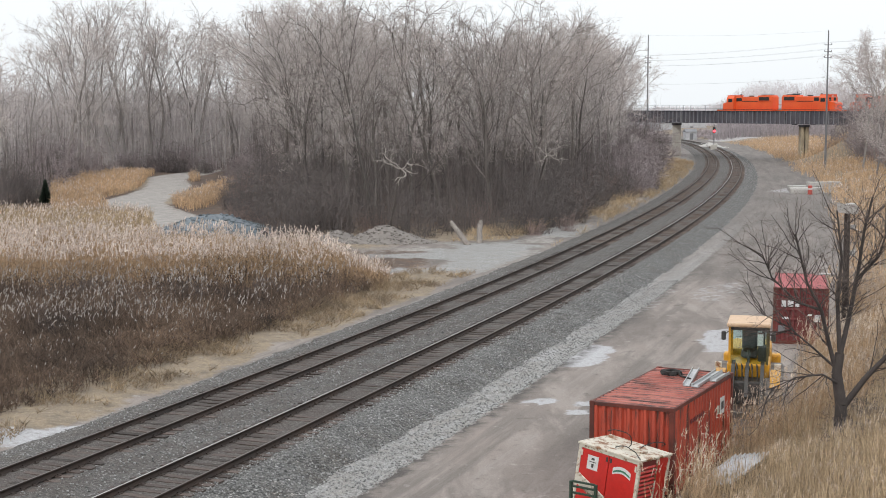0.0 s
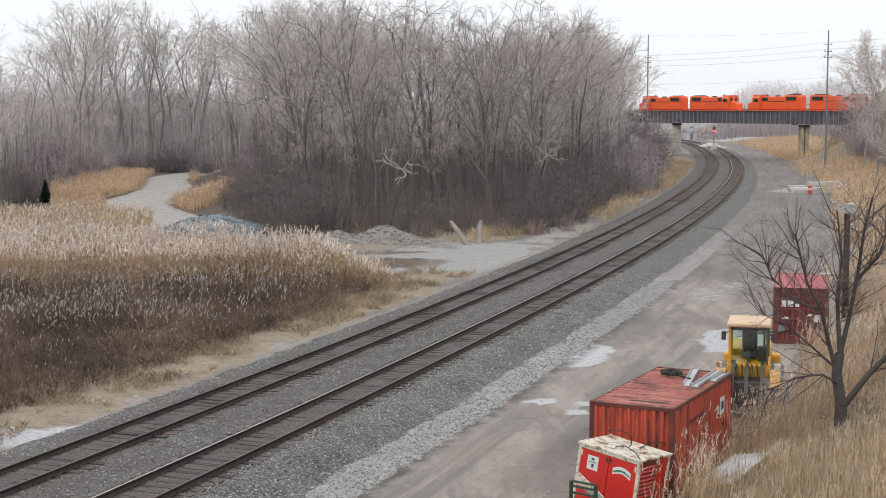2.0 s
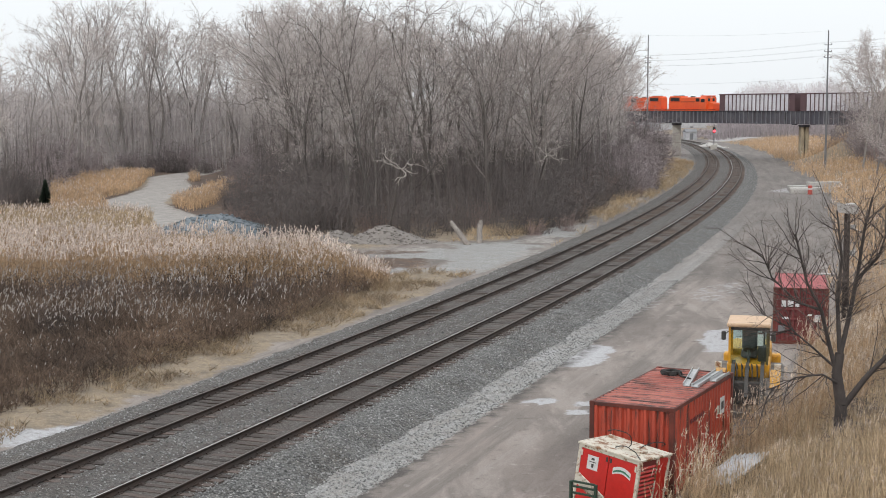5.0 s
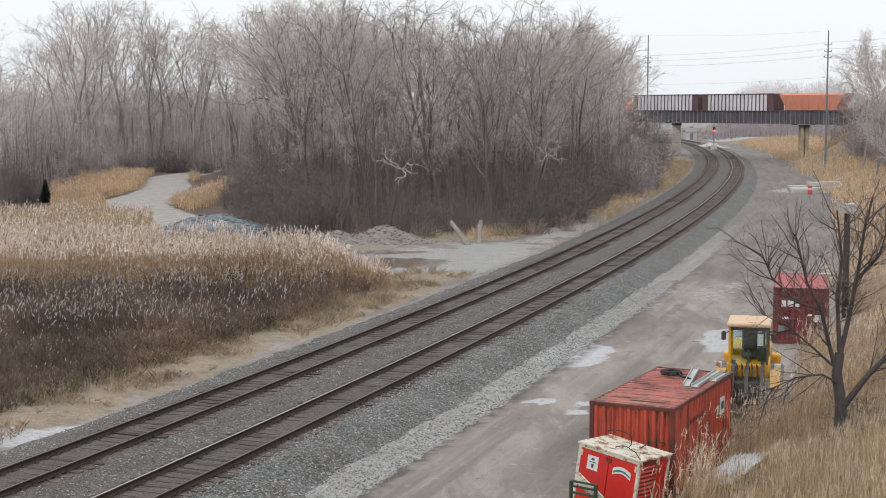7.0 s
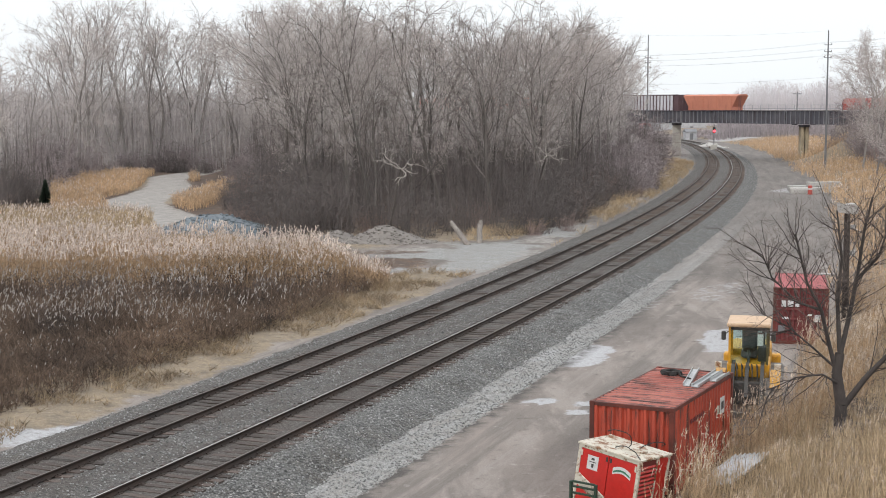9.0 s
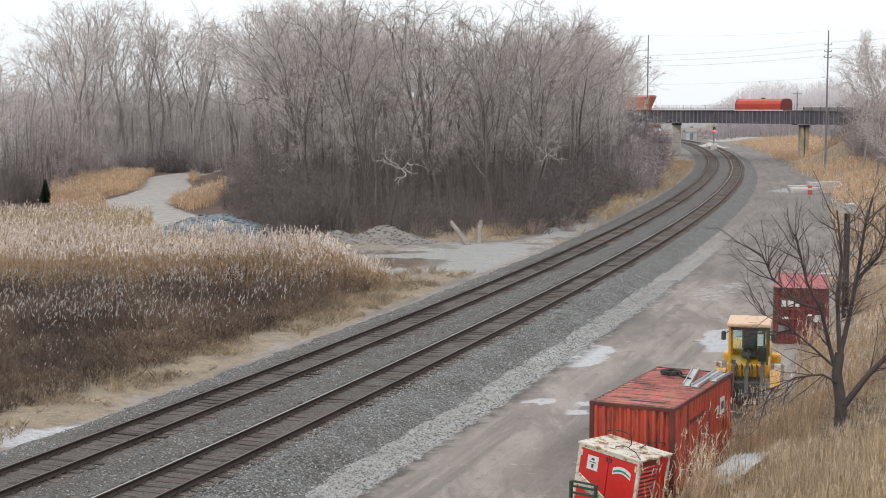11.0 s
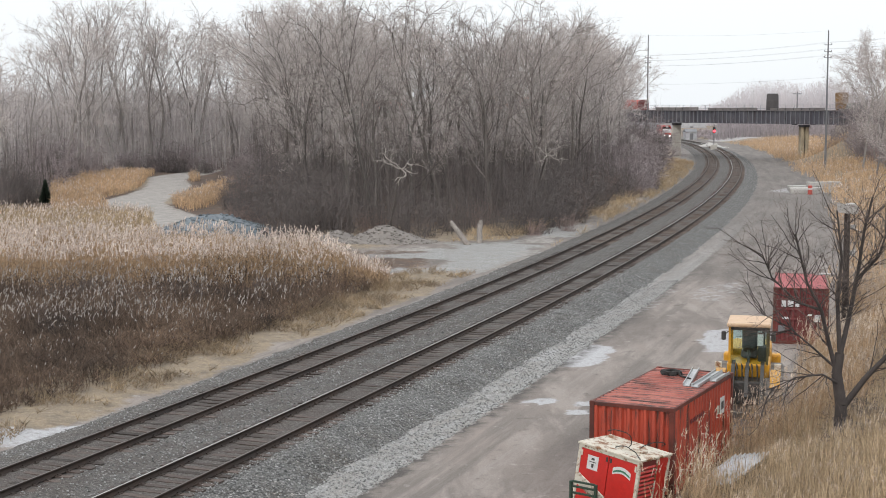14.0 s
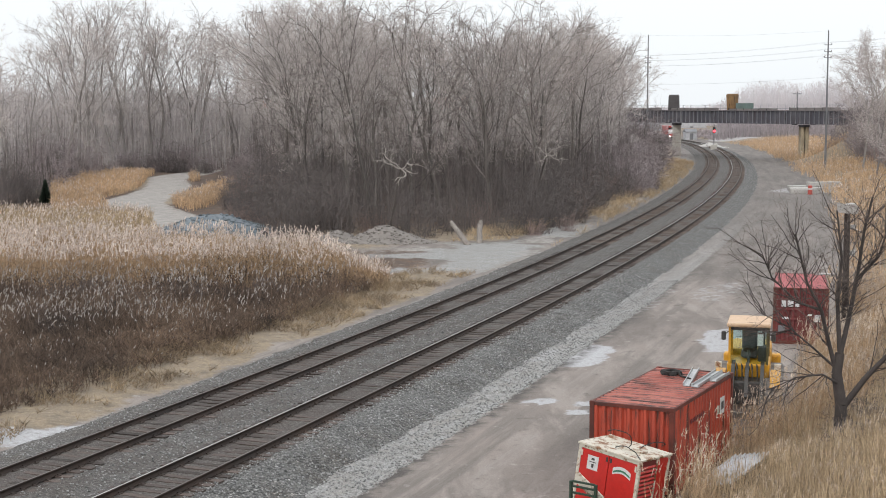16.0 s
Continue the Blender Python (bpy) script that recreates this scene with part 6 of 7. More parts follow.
def make_container(m, wall, roof, edge, label, logo):
    """A 20 ft box, its near end towards -y, standing on the ground."""
    co = thing("shipping_container", m, label, "shipping container", "containers in the yard")
    W, L, H = 1.22, 6.06, 2.59
    for x in (-W, W - 0.14):
        for y in (0, L - 0.16):
            part("corner_post", Shape().box(x, y, 0.0, x + 0.14, y + 0.16, H, bevel=0.012), edge, co)
            for z in (0.0, H - 0.11):
                part("corner_casting", Shape().box(x - 0.006, y - 0.006, z - 0.002, x + 0.146, y + 0.166, z + 0.116, bevel=0.015), edge, co)
    for z, t in ((0.0, 0.16), (H - 0.11, 0.1)):
        part("end_rail", Shape().box(-W + 0.14, 0.01, z, W - 0.14, 0.1, z + t), edge, co)
        part("end_rail", Shape().box(-W + 0.14, L - 0.1, z, W - 0.14, L - 0.01, z + t), edge, co)
        for x in (-W, W - 0.07):
            part("side_rail", Shape().box(x + 0.004, 0.16, z, x + 0.066, L - 0.16, z + t), edge, co)
    part("end_wall", corrugated(-W + 0.14, W - 0.14, 0.16, H - 0.11, 0.075, 0.25, "x"), wall, co, at=pose(0, 0.02, 0))
    part("end_wall", corrugated(-W + 0.14, W - 0.14, 0.16, H - 0.11, 0.045, 0.25, "x"), wall, co, at=pose(0, L - 0.09, 0))
    for x in (-W + 0.012, W - 0.075):
        part("side_wall", corrugated(0.16, L - 0.16, 0.16, H - 0.1, 0.036, 0.28, "y"), wall, co, at=pose(x, 0, 0))
    n, prof = 21, []
    for i in range(n):
        y0, q = 0.12 + (L - 0.24) * i / n, (L - 0.24) / n
        prof += [(y0, H - 0.06), (y0 + q * 0.15, H - 0.008), (y0 + q * 0.6, H - 0.008), (y0 + q * 0.75, H - 0.06)]
    vs = [(x, y, z) for x in (-W + 0.06, W - 0.06) for y, z in prof + [(L - 0.12, H - 0.06)]]
    m2 = len(vs) // 2
    part("roof", Shape().add(vs + [(x, y, z - 0.03) for x, y, z in vs], [(i, i + 1, m2 + i + 1, m2 + i) for i in range(m2 - 1)] + [(2 * m2 + i, 3 * m2 + i, 3 * m2 + i + 1, 2 * m2 + i + 1) for i in range(m2 - 1)]), roof, co)
    part("floor", Shape().box(-W + 0.1, 0.1, 0.12, W - 0.1, L - 0.1, 0.17), edge, co)
    if logo == "near":          # white panels on the near end
        for x0, z0, w, h in ((-0.85, 1.72, 0.2, 0.28), (-0.58, 1.72, 0.26, 0.3), (-0.24, 1.72, 0.18, 0.26), (-0.8, 1.15, 0.28, 0.1), (0.62, 1.05, 0.26, 0.32), (-0.98, 0.55, 0.3, 0.3), (0.3, 1.32, 0.2, 0.08)):
            part("painted_mark", Shape().box(x0, -0.014, z0, x0 + w, 0.028, z0 + h), M_WHITE if w != 0.3 else M_POLE, co)
        for z in (0.65, 1.1, 1.55, 2.0):
            part("end_rib", Shape().box(-W + 0.15, 0.0, z, W - 0.15, 0.026, z + 0.1, bevel=0.01), wall, co)
    else:                       # a small white plate and faint bars on the long side
        part("painted_mark", Shape().box(W - 0.01, 4.62, 1.55, W + 0.012, 5.05, 2.05), M_WHITE, co)
        part("painted_mark", Shape().box(W + 0.012, 4.7, 1.68, W + 0.016, 4.95, 1.92), M_MACHINE_DARK, co)
        part("painted_mark", Shape().box(W - 0.01, 4.3, 1.6, W + 0.01, 4.5, 1.85), M_CREAM, co)
        for i in range(7):
            part("painted_bar", Shape().box(W - 0.01, 1.6 + i * 0.2, 1.86, W + 0.009, 1.72 + i * 0.2, 1.98), M_MAROON, co)
    return co


C1 = Matrix.Translation((5.18, 39.1, 0)) @ pose(0, 0, 0, 0, 0, -26.5)
make_container(C1, M_RED, M_RED_ROOF, M_RED_EDGE, "rust-stained red shipping container with corrugated walls", "side")
make_container(Matrix.Translation((16.25, 64.95, 0)) @ pose(0, 0, 0, 0, 0, -13.5), M_MAROON, M_PINK_ROOF, M_RED_EDGE, "maroon shipping container with a faded pink roof", "near")


def roof_clutter():
    def channel(m, L, label):
        b = thing("steel_channel", C1 @ m, label, "steel channel", "channels on the container roof")
        part("web", Shape().box(-0.11, 0, 0, 0.11, L, 0.02), M_GALV, b)
        for x in (-0.11, 0.09):
            part("flange", Shape().box(x, 0, 0.02, x + 0.02, L, 0.09), M_GALV, b)
    z = 2.592
    channel(Matrix.Translation((0.58, 3.25, z)) @ pose(0, 0, 0, 0, 0, 11), 2.75, "grey steel channel lying on the container roof")
    channel(Matrix.Translation((0.84, 3.2, z)) @ pose(0, 0, 0, 0, 0, 1), 2.75, "grey steel channel lying on the container roof")
    channel(Matrix.Translation((1.08, 4.3, z)) @ pose(0, 0, 0, 0, 0, 0), 1.4, "short grey steel channel lying on the container roof")
    hose = Shape()
    pts = []
    for i in range(60):
        a = i * 0.42
        r = 0.2 + 0.04 * math.sin(i * 1.7)
        pts.append((-0.35 + r * 1.3 * math.cos(a), 4.75 + r * 1.3 * math.sin(a), z + 0.035 + 0.0018 * i))
    pts += [(-0.1 + 0.08 * k, 4.7 - 0.07 * k, z + 0.035) for k in range(1, 7)]
    hose.pipe(pts, 0.035, 6)
    h = tagged(new("coiled_hose", hose.mesh("coiled_hose", M_RUBBER, True)), "black rubber hose coiled on the container roof", "hose")
    h.matrix_basis = C1


roof_clutter()


def make_generator():
    g = Matrix.Translation((3.404, 37.687, 0.14)) @ pose(0, 0, 0, -3.5, 6.7, -40.4)
    ge = thing("generator_box", g, "bright red generator cabinet with a rusty cream frame", "generator")
    W, D, H = 1.93, 1.5, 1.8
    for x in (0, W - 0.09):
        for y in (0, D - 0.09):
            part("corner_post", Shape().box(x, y, 0, x + 0.09, y + 0.09, H - 0.06, bevel=0.012), M_CREAM, ge)
    top = part("top", Shape().box(-0.03, -0.03, H - 0.06, W + 0.03, D + 0.03, H, bevel=0.015), M_CREAM, ge, "cream top with rust streaks")
    part("top_lip", Shape().box(0.09, 0.005, H - 0.14, W - 0.09, 0.05, H - 0.06), M_CREAM, ge)
    for x0, x1 in ((0.095, 0.97), (0.985, W - 0.095)):
        dr = part("door", Shape().box(x0, 0.012, 0.12, x1, 0.05, H - 0.15, bevel=0.012), M_BRIGHT_RED, ge)
        part("latch", Shape().box((x1 - 0.08) if x0 < 0.5 else x0 + 0.03, -0.004, H - 0.32, (x1 - 0.03) if x0 < 0.5 else x0 + 0.08, 0.014, H - 0.2), M_MACHINE_DARK, dr)
        part("hinge", Shape().box((x0 if x0 < 0.5 else x1 - 0.05), -0.006, H - 0.35, (x0 + 0.05 if x0 < 0.5 else x1), 0.014, H - 0.2), M_CREAM, dr)
    part("sticker", Shape().box(0.32, 0.006, H - 0.66, 0.66, 0.013, H - 0.28), M_WHITE, ge, "white notice with dark bars")
    for x0, z0, x1, z1 in ((0.44, 0.4, 0.54, 0.34), (0.38, 0.46, 0.6, 0.44), (0.46, 0.6, 0.53, 0.5)):
        part("sticker_bar", Shape().box(x0, 0.003, H - z0, x1, 0.0062, H - z1), M_MACHINE_DARK, ge)
    arc = Shape()
    n = 10
    for i in range(n):
        a0, a1 = i / n, (i + 1) / n
        f = lambda a, e: (1.13 + 0.56 * a, 0.005, H - 0.56 + 0.14 * math.sin(math.pi * (0.15 + 0.75 * a)) + e)
        vs = [f(a0, -0.1), f(a1, -0.1), f(a1, 0.08), f(a0, 0.08)]
        arc.add(vs + [(x, 0.013, z) for x, _, z in vs], [(0, 1, 2, 3), (7, 6, 5, 4), (0, 4, 5, 1), (2, 6, 7, 3)])
    part("emblem", arc, M_WHITE, ge, "plain white curved emblem")
    arc = Shape()
    for i in range(n):
        a0, a1 = i / n, (i + 1) / n
        f = lambda a, e: (1.15 + 0.52 * a, 0.002, H - 0.56 + 0.14 * math.sin(math.pi * (0.15 + 0.75 * a)) + e)
        vs = [f(a0, -0.05), f(a1, -0.05), f(a1, 0.0), f(a0, 0.0)]
        arc.add(vs + [(x, 0.0045, z) for x, _, z in vs], [(0, 1, 2, 3), (7, 6, 5, 4), (0, 4, 5, 1), (2, 6, 7, 3)])
    part("emblem_stripe", arc, M_GREEN_PAINT, ge)
    part("side_panel", Shape().box(W - 0.06, 0.09, 0.1, W - 0.03, D - 0.09, H - 0.08), M_COIL_DARK, ge)
    part("side_mullion", Shape().box(W - 0.05, 0.84, 0.1, W + 0.0, 0.89, H - 0.08), M_CREAM, ge)
    part("side_plate", Shape().box(W - 0.04, 0.9, 0.1, W - 0.015, D - 0.1, H - 0.08), M_BRIGHT_RED, ge)
    lv = Shape().prism([(W - 0.045, 0.0), (W + 0.0, -0.05), (W + 0.0, -0.035), (W - 0.045, 0.02)], 0.1, 0.83, "y").mesh("louvre", M_BRIGHT_RED)
    for i in range(13):
        part("louvre", lv, None, ge, at=pose(0, 0, 0.25 + i * 0.11))
    part("back_wall", Shape().box(0.09, D - 0.05, 0.1, W - 0.09, D - 0.02, H - 0.06), M_BRIGHT_RED, ge)
    part("left_wall", Shape().box(0.02, 0.09, 0.1, 0.05, D - 0.09, H - 0.06), M_BRIGHT_RED, ge)
    part("base", Shape().box(0.0, 0.0, -0.22, W, D, 0.1, bevel=0.02), M_CREAM, ge)
    rng = np.random.RandomState(3)
    for k in range(3):
        p, pts = Vector((0.9 + 0.2 * k, 0.35 + 0.25 * k, H + 0.02)), []
        d = Vector((0.5, 0.3, 0.45))
        for i in range(16):
            pts.append(p.copy())
            p = p + d * 0.085
            p.z = max(H + 0.02, p.z)
            d = (d + Vector((rng.normal(0, 0.25), rng.normal(0, 0.25), -0.09))).normalized()
        part("loose_cable", Shape().pipe(pts, 0.014, 5), M_WIRE_BLACK, ge, "loose black cable on the top")
    part("rust_plate", Shape().box(0.75, 0.55, H, 1.6, 0.85, H + 0.05, bevel=0.01), M_CREAM, ge)


def make_trailer():
    tr = thing("folding_frame", Matrix.Translation((3.27, 36.6, -0.16)) @ pose(0, 0, 0, 0, 0, -38), "dark green steel rack beside the generator", "steel rack")
    for x in (0.0, 0.75):
        part("post", Shape().box(x, 0, 0, x + 0.07, 0.07, 1.28), M_DARK_GREEN, tr)
    for z in (0.55, 0.75, 0.95, 1.12, 1.25):
        part("rail", Shape().box(0.07, 0.01, z, 0.75, 0.06, z + 0.05), M_DARK_GREEN, tr)
    tarp = thing("plank", Matrix.Translation((3.66, 36.72, 0.86)) @ pose(0, 0, 0, 0, 34, -40), "rusty cream board leaning on the green rack", "board")
    part("board", Shape().box(-0.35, -0.05, 0, 0.6, 0.0, 0.28, bevel=0.01), M_CREAM, tarp)


make_generator()
make_trailer()


def make_loader():
    lo = thing("wheel_loader", Matrix.Translation((10.75, 50.05, 0)) @ pose(0, 0, 0, 0, 0, -14), "yellow wheel loader with a glazed cab and raised arms", "wheel loader")
    for x in (-0.86, 0.86):
        for y in (-1.15, 1.95):
            wh = part("wheel", Shape().tube((x - 0.28, y, 0.76), (x + 0.28, y, 0.76), 0.45, n=20), M_YELLOW, lo)
            ty = Shape()
            n = 56
            prof = [(-0.29, 0.45), (-0.31, 0.66), (-0.24, 0.75), (0.24, 0.75), (0.31, 0.66), (0.29, 0.45)]
            for i in range(n):
                a = 2 * math.pi * i / n
                for dx, r in prof:
                    r = r - (0.05 if i % 4 > 1 and r > 0.6 else 0)
                    ty.v.append((x + dx, y + r * math.cos(a), 0.76 + r * math.sin(a)))
            for i in range(n):
                for j in range(5):
                    ty.f.append((i * 6 + j, i * 6 + j + 1, ((i + 1) % n) * 6 + j + 1, ((i + 1) % n) * 6 + j))
            ty.m = [0] * len(ty.f)
            part("tyre", ty, M_TYRE_DUSTY, wh, "tyre grey with dried dust")
    part("rear_frame", Shape().box(-0.75, 0.2, 0.6, 0.75, 3.4, 1.3, bevel=0.06), M_MACHINE_DARK, lo)
    part("engine_hood", Shape().box(-0.72, 1.0, 1.3, 0.72, 3.4, 2.15, bevel=0.12), M_YELLOW, lo)
    part("counterweight", Shape().box(-1.05, 3.3, 0.75, 1.05, 3.75, 1.6, bevel=0.1), M_YELLOW, lo)
    part("front_frame", Shape().box(-0.5, -1.7, 0.65, 0.5, 0.1, 1.45, bevel=0.05), M_MACHINE_DARK, lo)
    for x in (-1.1, 0.76):
        fe = part("fender", Shape().prism([(-1.95, 1.32), (-1.75, 1.68), (-0.45, 1.68), (-0.2, 1.32), (-0.26, 1.3), (-0.5, 1.61), (-1.7, 1.61), (-1.88, 1.3)], x, x + 0.34, "x"), M_YELLOW, lo)
    # cab
    cab = part("cab_base", Shape().box(-0.72, -0.85, 1.45, 0.72, 1.0, 1.92, bevel=0.05), M_YELLOW, lo)
    for x in (-0.68, 0.6):
        for y in (-0.84, 0.9):
            part("cab_pillar", Shape().box(x, y, 1.9, x + 0.08, y + 0.09, 3.2, bevel=0.01), M_OLIVE if x > 0 else M_YELLOW, lo)
    part("cab_roof", Shape().box(-0.74, -1.0, 3.2, 0.74, 1.1, 3.34, bevel=0.05), M_CAB_ROOF, lo, "sun-faded pale orange cab roof")
    part("roof_visor", Shape().box(-0.62, -0.83, 3.08, 0.62, -0.78, 3.2), M_MACHINE_DARK, lo)
    ws = part("windscreen", Shape().box(-0.6, -0.81, 1.92, 0.6, -0.795, 3.1), glass, lo)
    for x in (-0.655, 0.64):
        part("side_window", Shape().box(x, -0.74, 1.92, x + 0.012, 0.9, 3.18), glass, lo)
    part("rear_window", Shape().box(-0.6, 0.93, 1.92, 0.6, 0.945, 3.18), glass, lo)
    for w in lo.children:
        if w.name.split(".")[0] in ("windscreen", "side_window", "rear_window"):
            w.visible_shadow = False
    part("seat", Shape().box(-0.28, 0.1, 1.95, 0.28, 0.62, 2.25, bevel=0.08).box(-0.27, 0.5, 2.2, 0.27, 0.68, 2.95, bevel=0.08), M_SEAT, lo, "grey operator seat with a tall back")
    part("steering_column", Shape().tube((0, -0.55, 1.9), (0, -0.25, 2.35), 0.05).tube((0, -0.28, 2.31), (0, -0.23, 2.39), 0.2, n=16), M_MACHINE_DARK, lo)
    part("console", Shape().box(0.3, -0.3, 1.9, 0.6, 0.6, 2.4, bevel=0.04), M_MACHINE_DARK, lo)
    part("notice", Shape().box(0.3, -0.792, 2.55, 0.5, -0.786, 3.0), M_WHITE, lo, "white sheet behind the windscreen")
    for x in (-0.88, 0.8):
        mi = part("mirror", Shape().box(x - 0.04, -1.0, 2.74, x + 0.12, -0.9, 3.06, bevel=0.05), M_MACHINE_DARK, lo)
        part("mirror_arm", Shape().tube((x + 0.03, -0.95, 2.9), (-0.66 if x < 0 else 0.66, -0.8, 3.05), 0.018), M_MACHINE_DARK, mi)
    # arms and bucket in front
    for x in (-0.55, 0.43):
        part("lift_arm", Shape().prism([(-0.75, 1.75), (-0.6, 2.0), (-1.2, 1.95), (-2.4, 1.0), (-2.95, 0.45), (-2.8, 0.3), (-2.2, 0.7), (-1.2, 1.55)], x, x + 0.12, "x"), M_MACHINE_DARK, lo)
        cy = part("lift_cylinder", Shape().tube((x + 0.08, -0.9, 1.0), (x + 0.08, -1.7, 1.25), 0.075), M_MACHINE_DARK, lo)
        part("cylinder_rod", Shape().tube((x + 0.08, -1.7, 1.25), (x + 0.08, -2.1, 1.2), 0.04), M_CHROME, cy)
    part("tilt_link", Shape().prism([(-1.5, 1.9), (-1.3, 2.05), (-2.3, 1.75), (-2.6, 1.1), (-2.5, 1.0), (-2.1, 1.5)], -0.06, 0.06, "x"), M_MACHINE_DARK, lo)
    part("tilt_cylinder", Shape().tube((0, -0.7, 1.75), (0, -1.7, 1.95), 0.08), M_MACHINE_DARK, lo)
    for k in range(5):
        x = -0.35 + 0.17 * k
        hs = Shape()
        pts = [(x, -0.86, 1.75), (x - 0.03, -1.1, 1.95), (x, -1.4, 1.75), (x + 0.02, -1.55, 1.35)]
        hs.pipe(pts, 0.025, 6)
        part("hydraulic_hose", hs, M_RUBBER, lo)
    bk = Shape().prism([(-2.75, 0.08), (-3.95, 0.06), (-3.95, 0.1), (-3.0, 0.14), (-2.85, 0.25), (-2.82, 0.45), (-2.95, 0.66), (-3.05, 0.66), (-2.9, 0.46), (-2.7, 0.44)], -1.2, 1.2, "x")
    bu = part("bucket", bk, M_BUCKET, lo, "worn grey steel bucket")
    for x in (-1.22, 1.18):
        part("bucket_side", Shape().prism([(-2.75, 0.08), (-3.9, 0.06), (-3.05, 0.66), (-2.8, 0.5)], x, x + 0.04, "x"), M_BUCKET, bu)
    for x in (-1.12, 0.88):
        part("headlamp", Shape().box(x, -1.0, 1.78, x + 0.24, -0.88, 1.98, bevel=0.03), M_CREAM, lo)
        part("step", Shape().box(x, -0.1, 0.6, x + 0.24, 0.4, 0.66).box(x, -0.1, 1.0, x + 0.24, 0.4, 1.06), M_YELLOW, lo)
    part("exhaust_pipe", Shape().tube((0.45, 1.6, 2.1), (0.45, 1.6, 2.95), 0.06), M_MACHINE_DARK, lo)


M_TYRE_DUSTY = mat("dusty_tyre", (0.25, 0.235, 0.22), (0.14, 0.13, 0.122), 1.2, 9, 0.95, 0, 0.4)
M_SEAT = mat("grey_seat_cloth", (0.16, 0.16, 0.165), (0.12, 0.12, 0.125), 2, 12, 0.9)
make_loader()


def make_sheets():
    st = thing("corrugated_sheet", Matrix.Translation((8.1, 39.6, float(ground_z(8.1, 39.6)) + 0.4)) @ pose(0, 0, 0, 9, -14, -44), "white corrugated metal sheet lying in the reeds", "corrugated sheet")
    sh = Shape()
    n, L = 40, 1.9
    vs, fs = [], []
    for i in range(n + 1):
        a = -0.6 + 1.2 * i / n
        z = 0.05 * math.cos(i * math.pi / 2.5)
        for y in (-L / 2, L / 2):
            vs += [(a, y, z), (a, y, z + 0.012)]
    for i in range(n):
        k = i * 4
        fs += [(k, k + 4, k + 6, k + 2), (k + 1, k + 3, k + 7, k + 5), (k, k + 1, k + 5, k + 4), (k + 2, k + 6, k + 7, k + 3)]
    part("sheet", sh.add(vs, fs), M_SHEET, st, smooth=True)
    part("sheet", sh, M_SHEET, st, smooth=True, at=pose(0.12, 0.35, 0.1, 0, 2, 6))


make_sheets()


def make_poles():
    def pole(x, y, top, arms, side):
        z0 = float(ground_z(x, y))
        po = thing("power_pole", Matrix.Translation((x, y, z0)), "tall slim grey steel power pole", "power pole", "power poles")
        part("shaft", Shape().tube((0, 0, -0.3), (0, 0, top - z0), 0.2, 0.1, n=10), M_POLE, po)
        for z in arms:
            am = part("crossarm", Shape().box(-0.6, -0.05, z - z0 - 0.05, 0.6, 0.05, z - z0 + 0.05), M_POLE, po)
            for e in (-0.55, 0.55):
                part("insulator", Shape().tube((e, 0, z - z0 + 0.05), (e, 0, z - z0 + 0.3), 0.06, 0.04), M_POLE, am)
    L, R = (40.9, 290.0), (63.8, 241.0)
    la, ra = (20.7, 19.7, 18.6), (21.1, 20.0, 19.0)
    pole(*L, 25.2, la, -1)
    pole(*R, 23.5, ra, 1)
    # a far wooden pole on the horizon
    fp = thing("power_pole", Matrix.Translation((171, 700, 0)), "distant wooden power pole with a crossarm", "power pole", "power poles")
    part("shaft", Shape().tube((0, 0, 0), (0, 0, 18.5), 0.35, 0.25), M_POLE, fp)
    part("crossarm", Shape().box(-2.2, -0.1, 17.2, 2.2, 0.1, 17.6), M_POLE, fp)

    def wire(a, b, sag, r):
        sh = Shape()
        n = 14
        pts = []
        for i in range(n + 1):
            t = i / n
            pts.append((a[0] + (b[0] - a[0]) * t, a[1] + (b[1] - a[1]) * t, a[2] + (b[2] - a[2]) * t - sag * 4 * t * (1 - t)))
        sh.pipe(pts, r, 4)
        tagged(new("overhead_wire", sh.mesh("overhead_wire", M_WIRE)), "thin grey overhead wire strung between poles", "wire", "overhead wires")
    for z0, z1 in zip(la, ra):
        for e in (-0.55, 0.55):
            wire((L[0] + e, L[1], z0 + 0.4), (R[0] + e, R[1], z1 + 0.4), 0.4, 0.011)
            wire((R[0] + e, R[1], z1 + 0.4), (R[0] + 24 + e, R[1] - 55, z1 + 2.0), 0.5, 0.011)
            wire((L[0] + e, L[1], z0 + 0.4), (L[0] - 26 + e, L[1] + 54, z0 + 1.0), 0.5, 0.011)
    wire((L[0], L[1], 15.4), (R[0], R[1], 15.8), 0.35, 0.014)
    wire((L[0], L[1], 25.1), (R[0], R[1], 23.4), 0.4, 0.01)


make_poles()


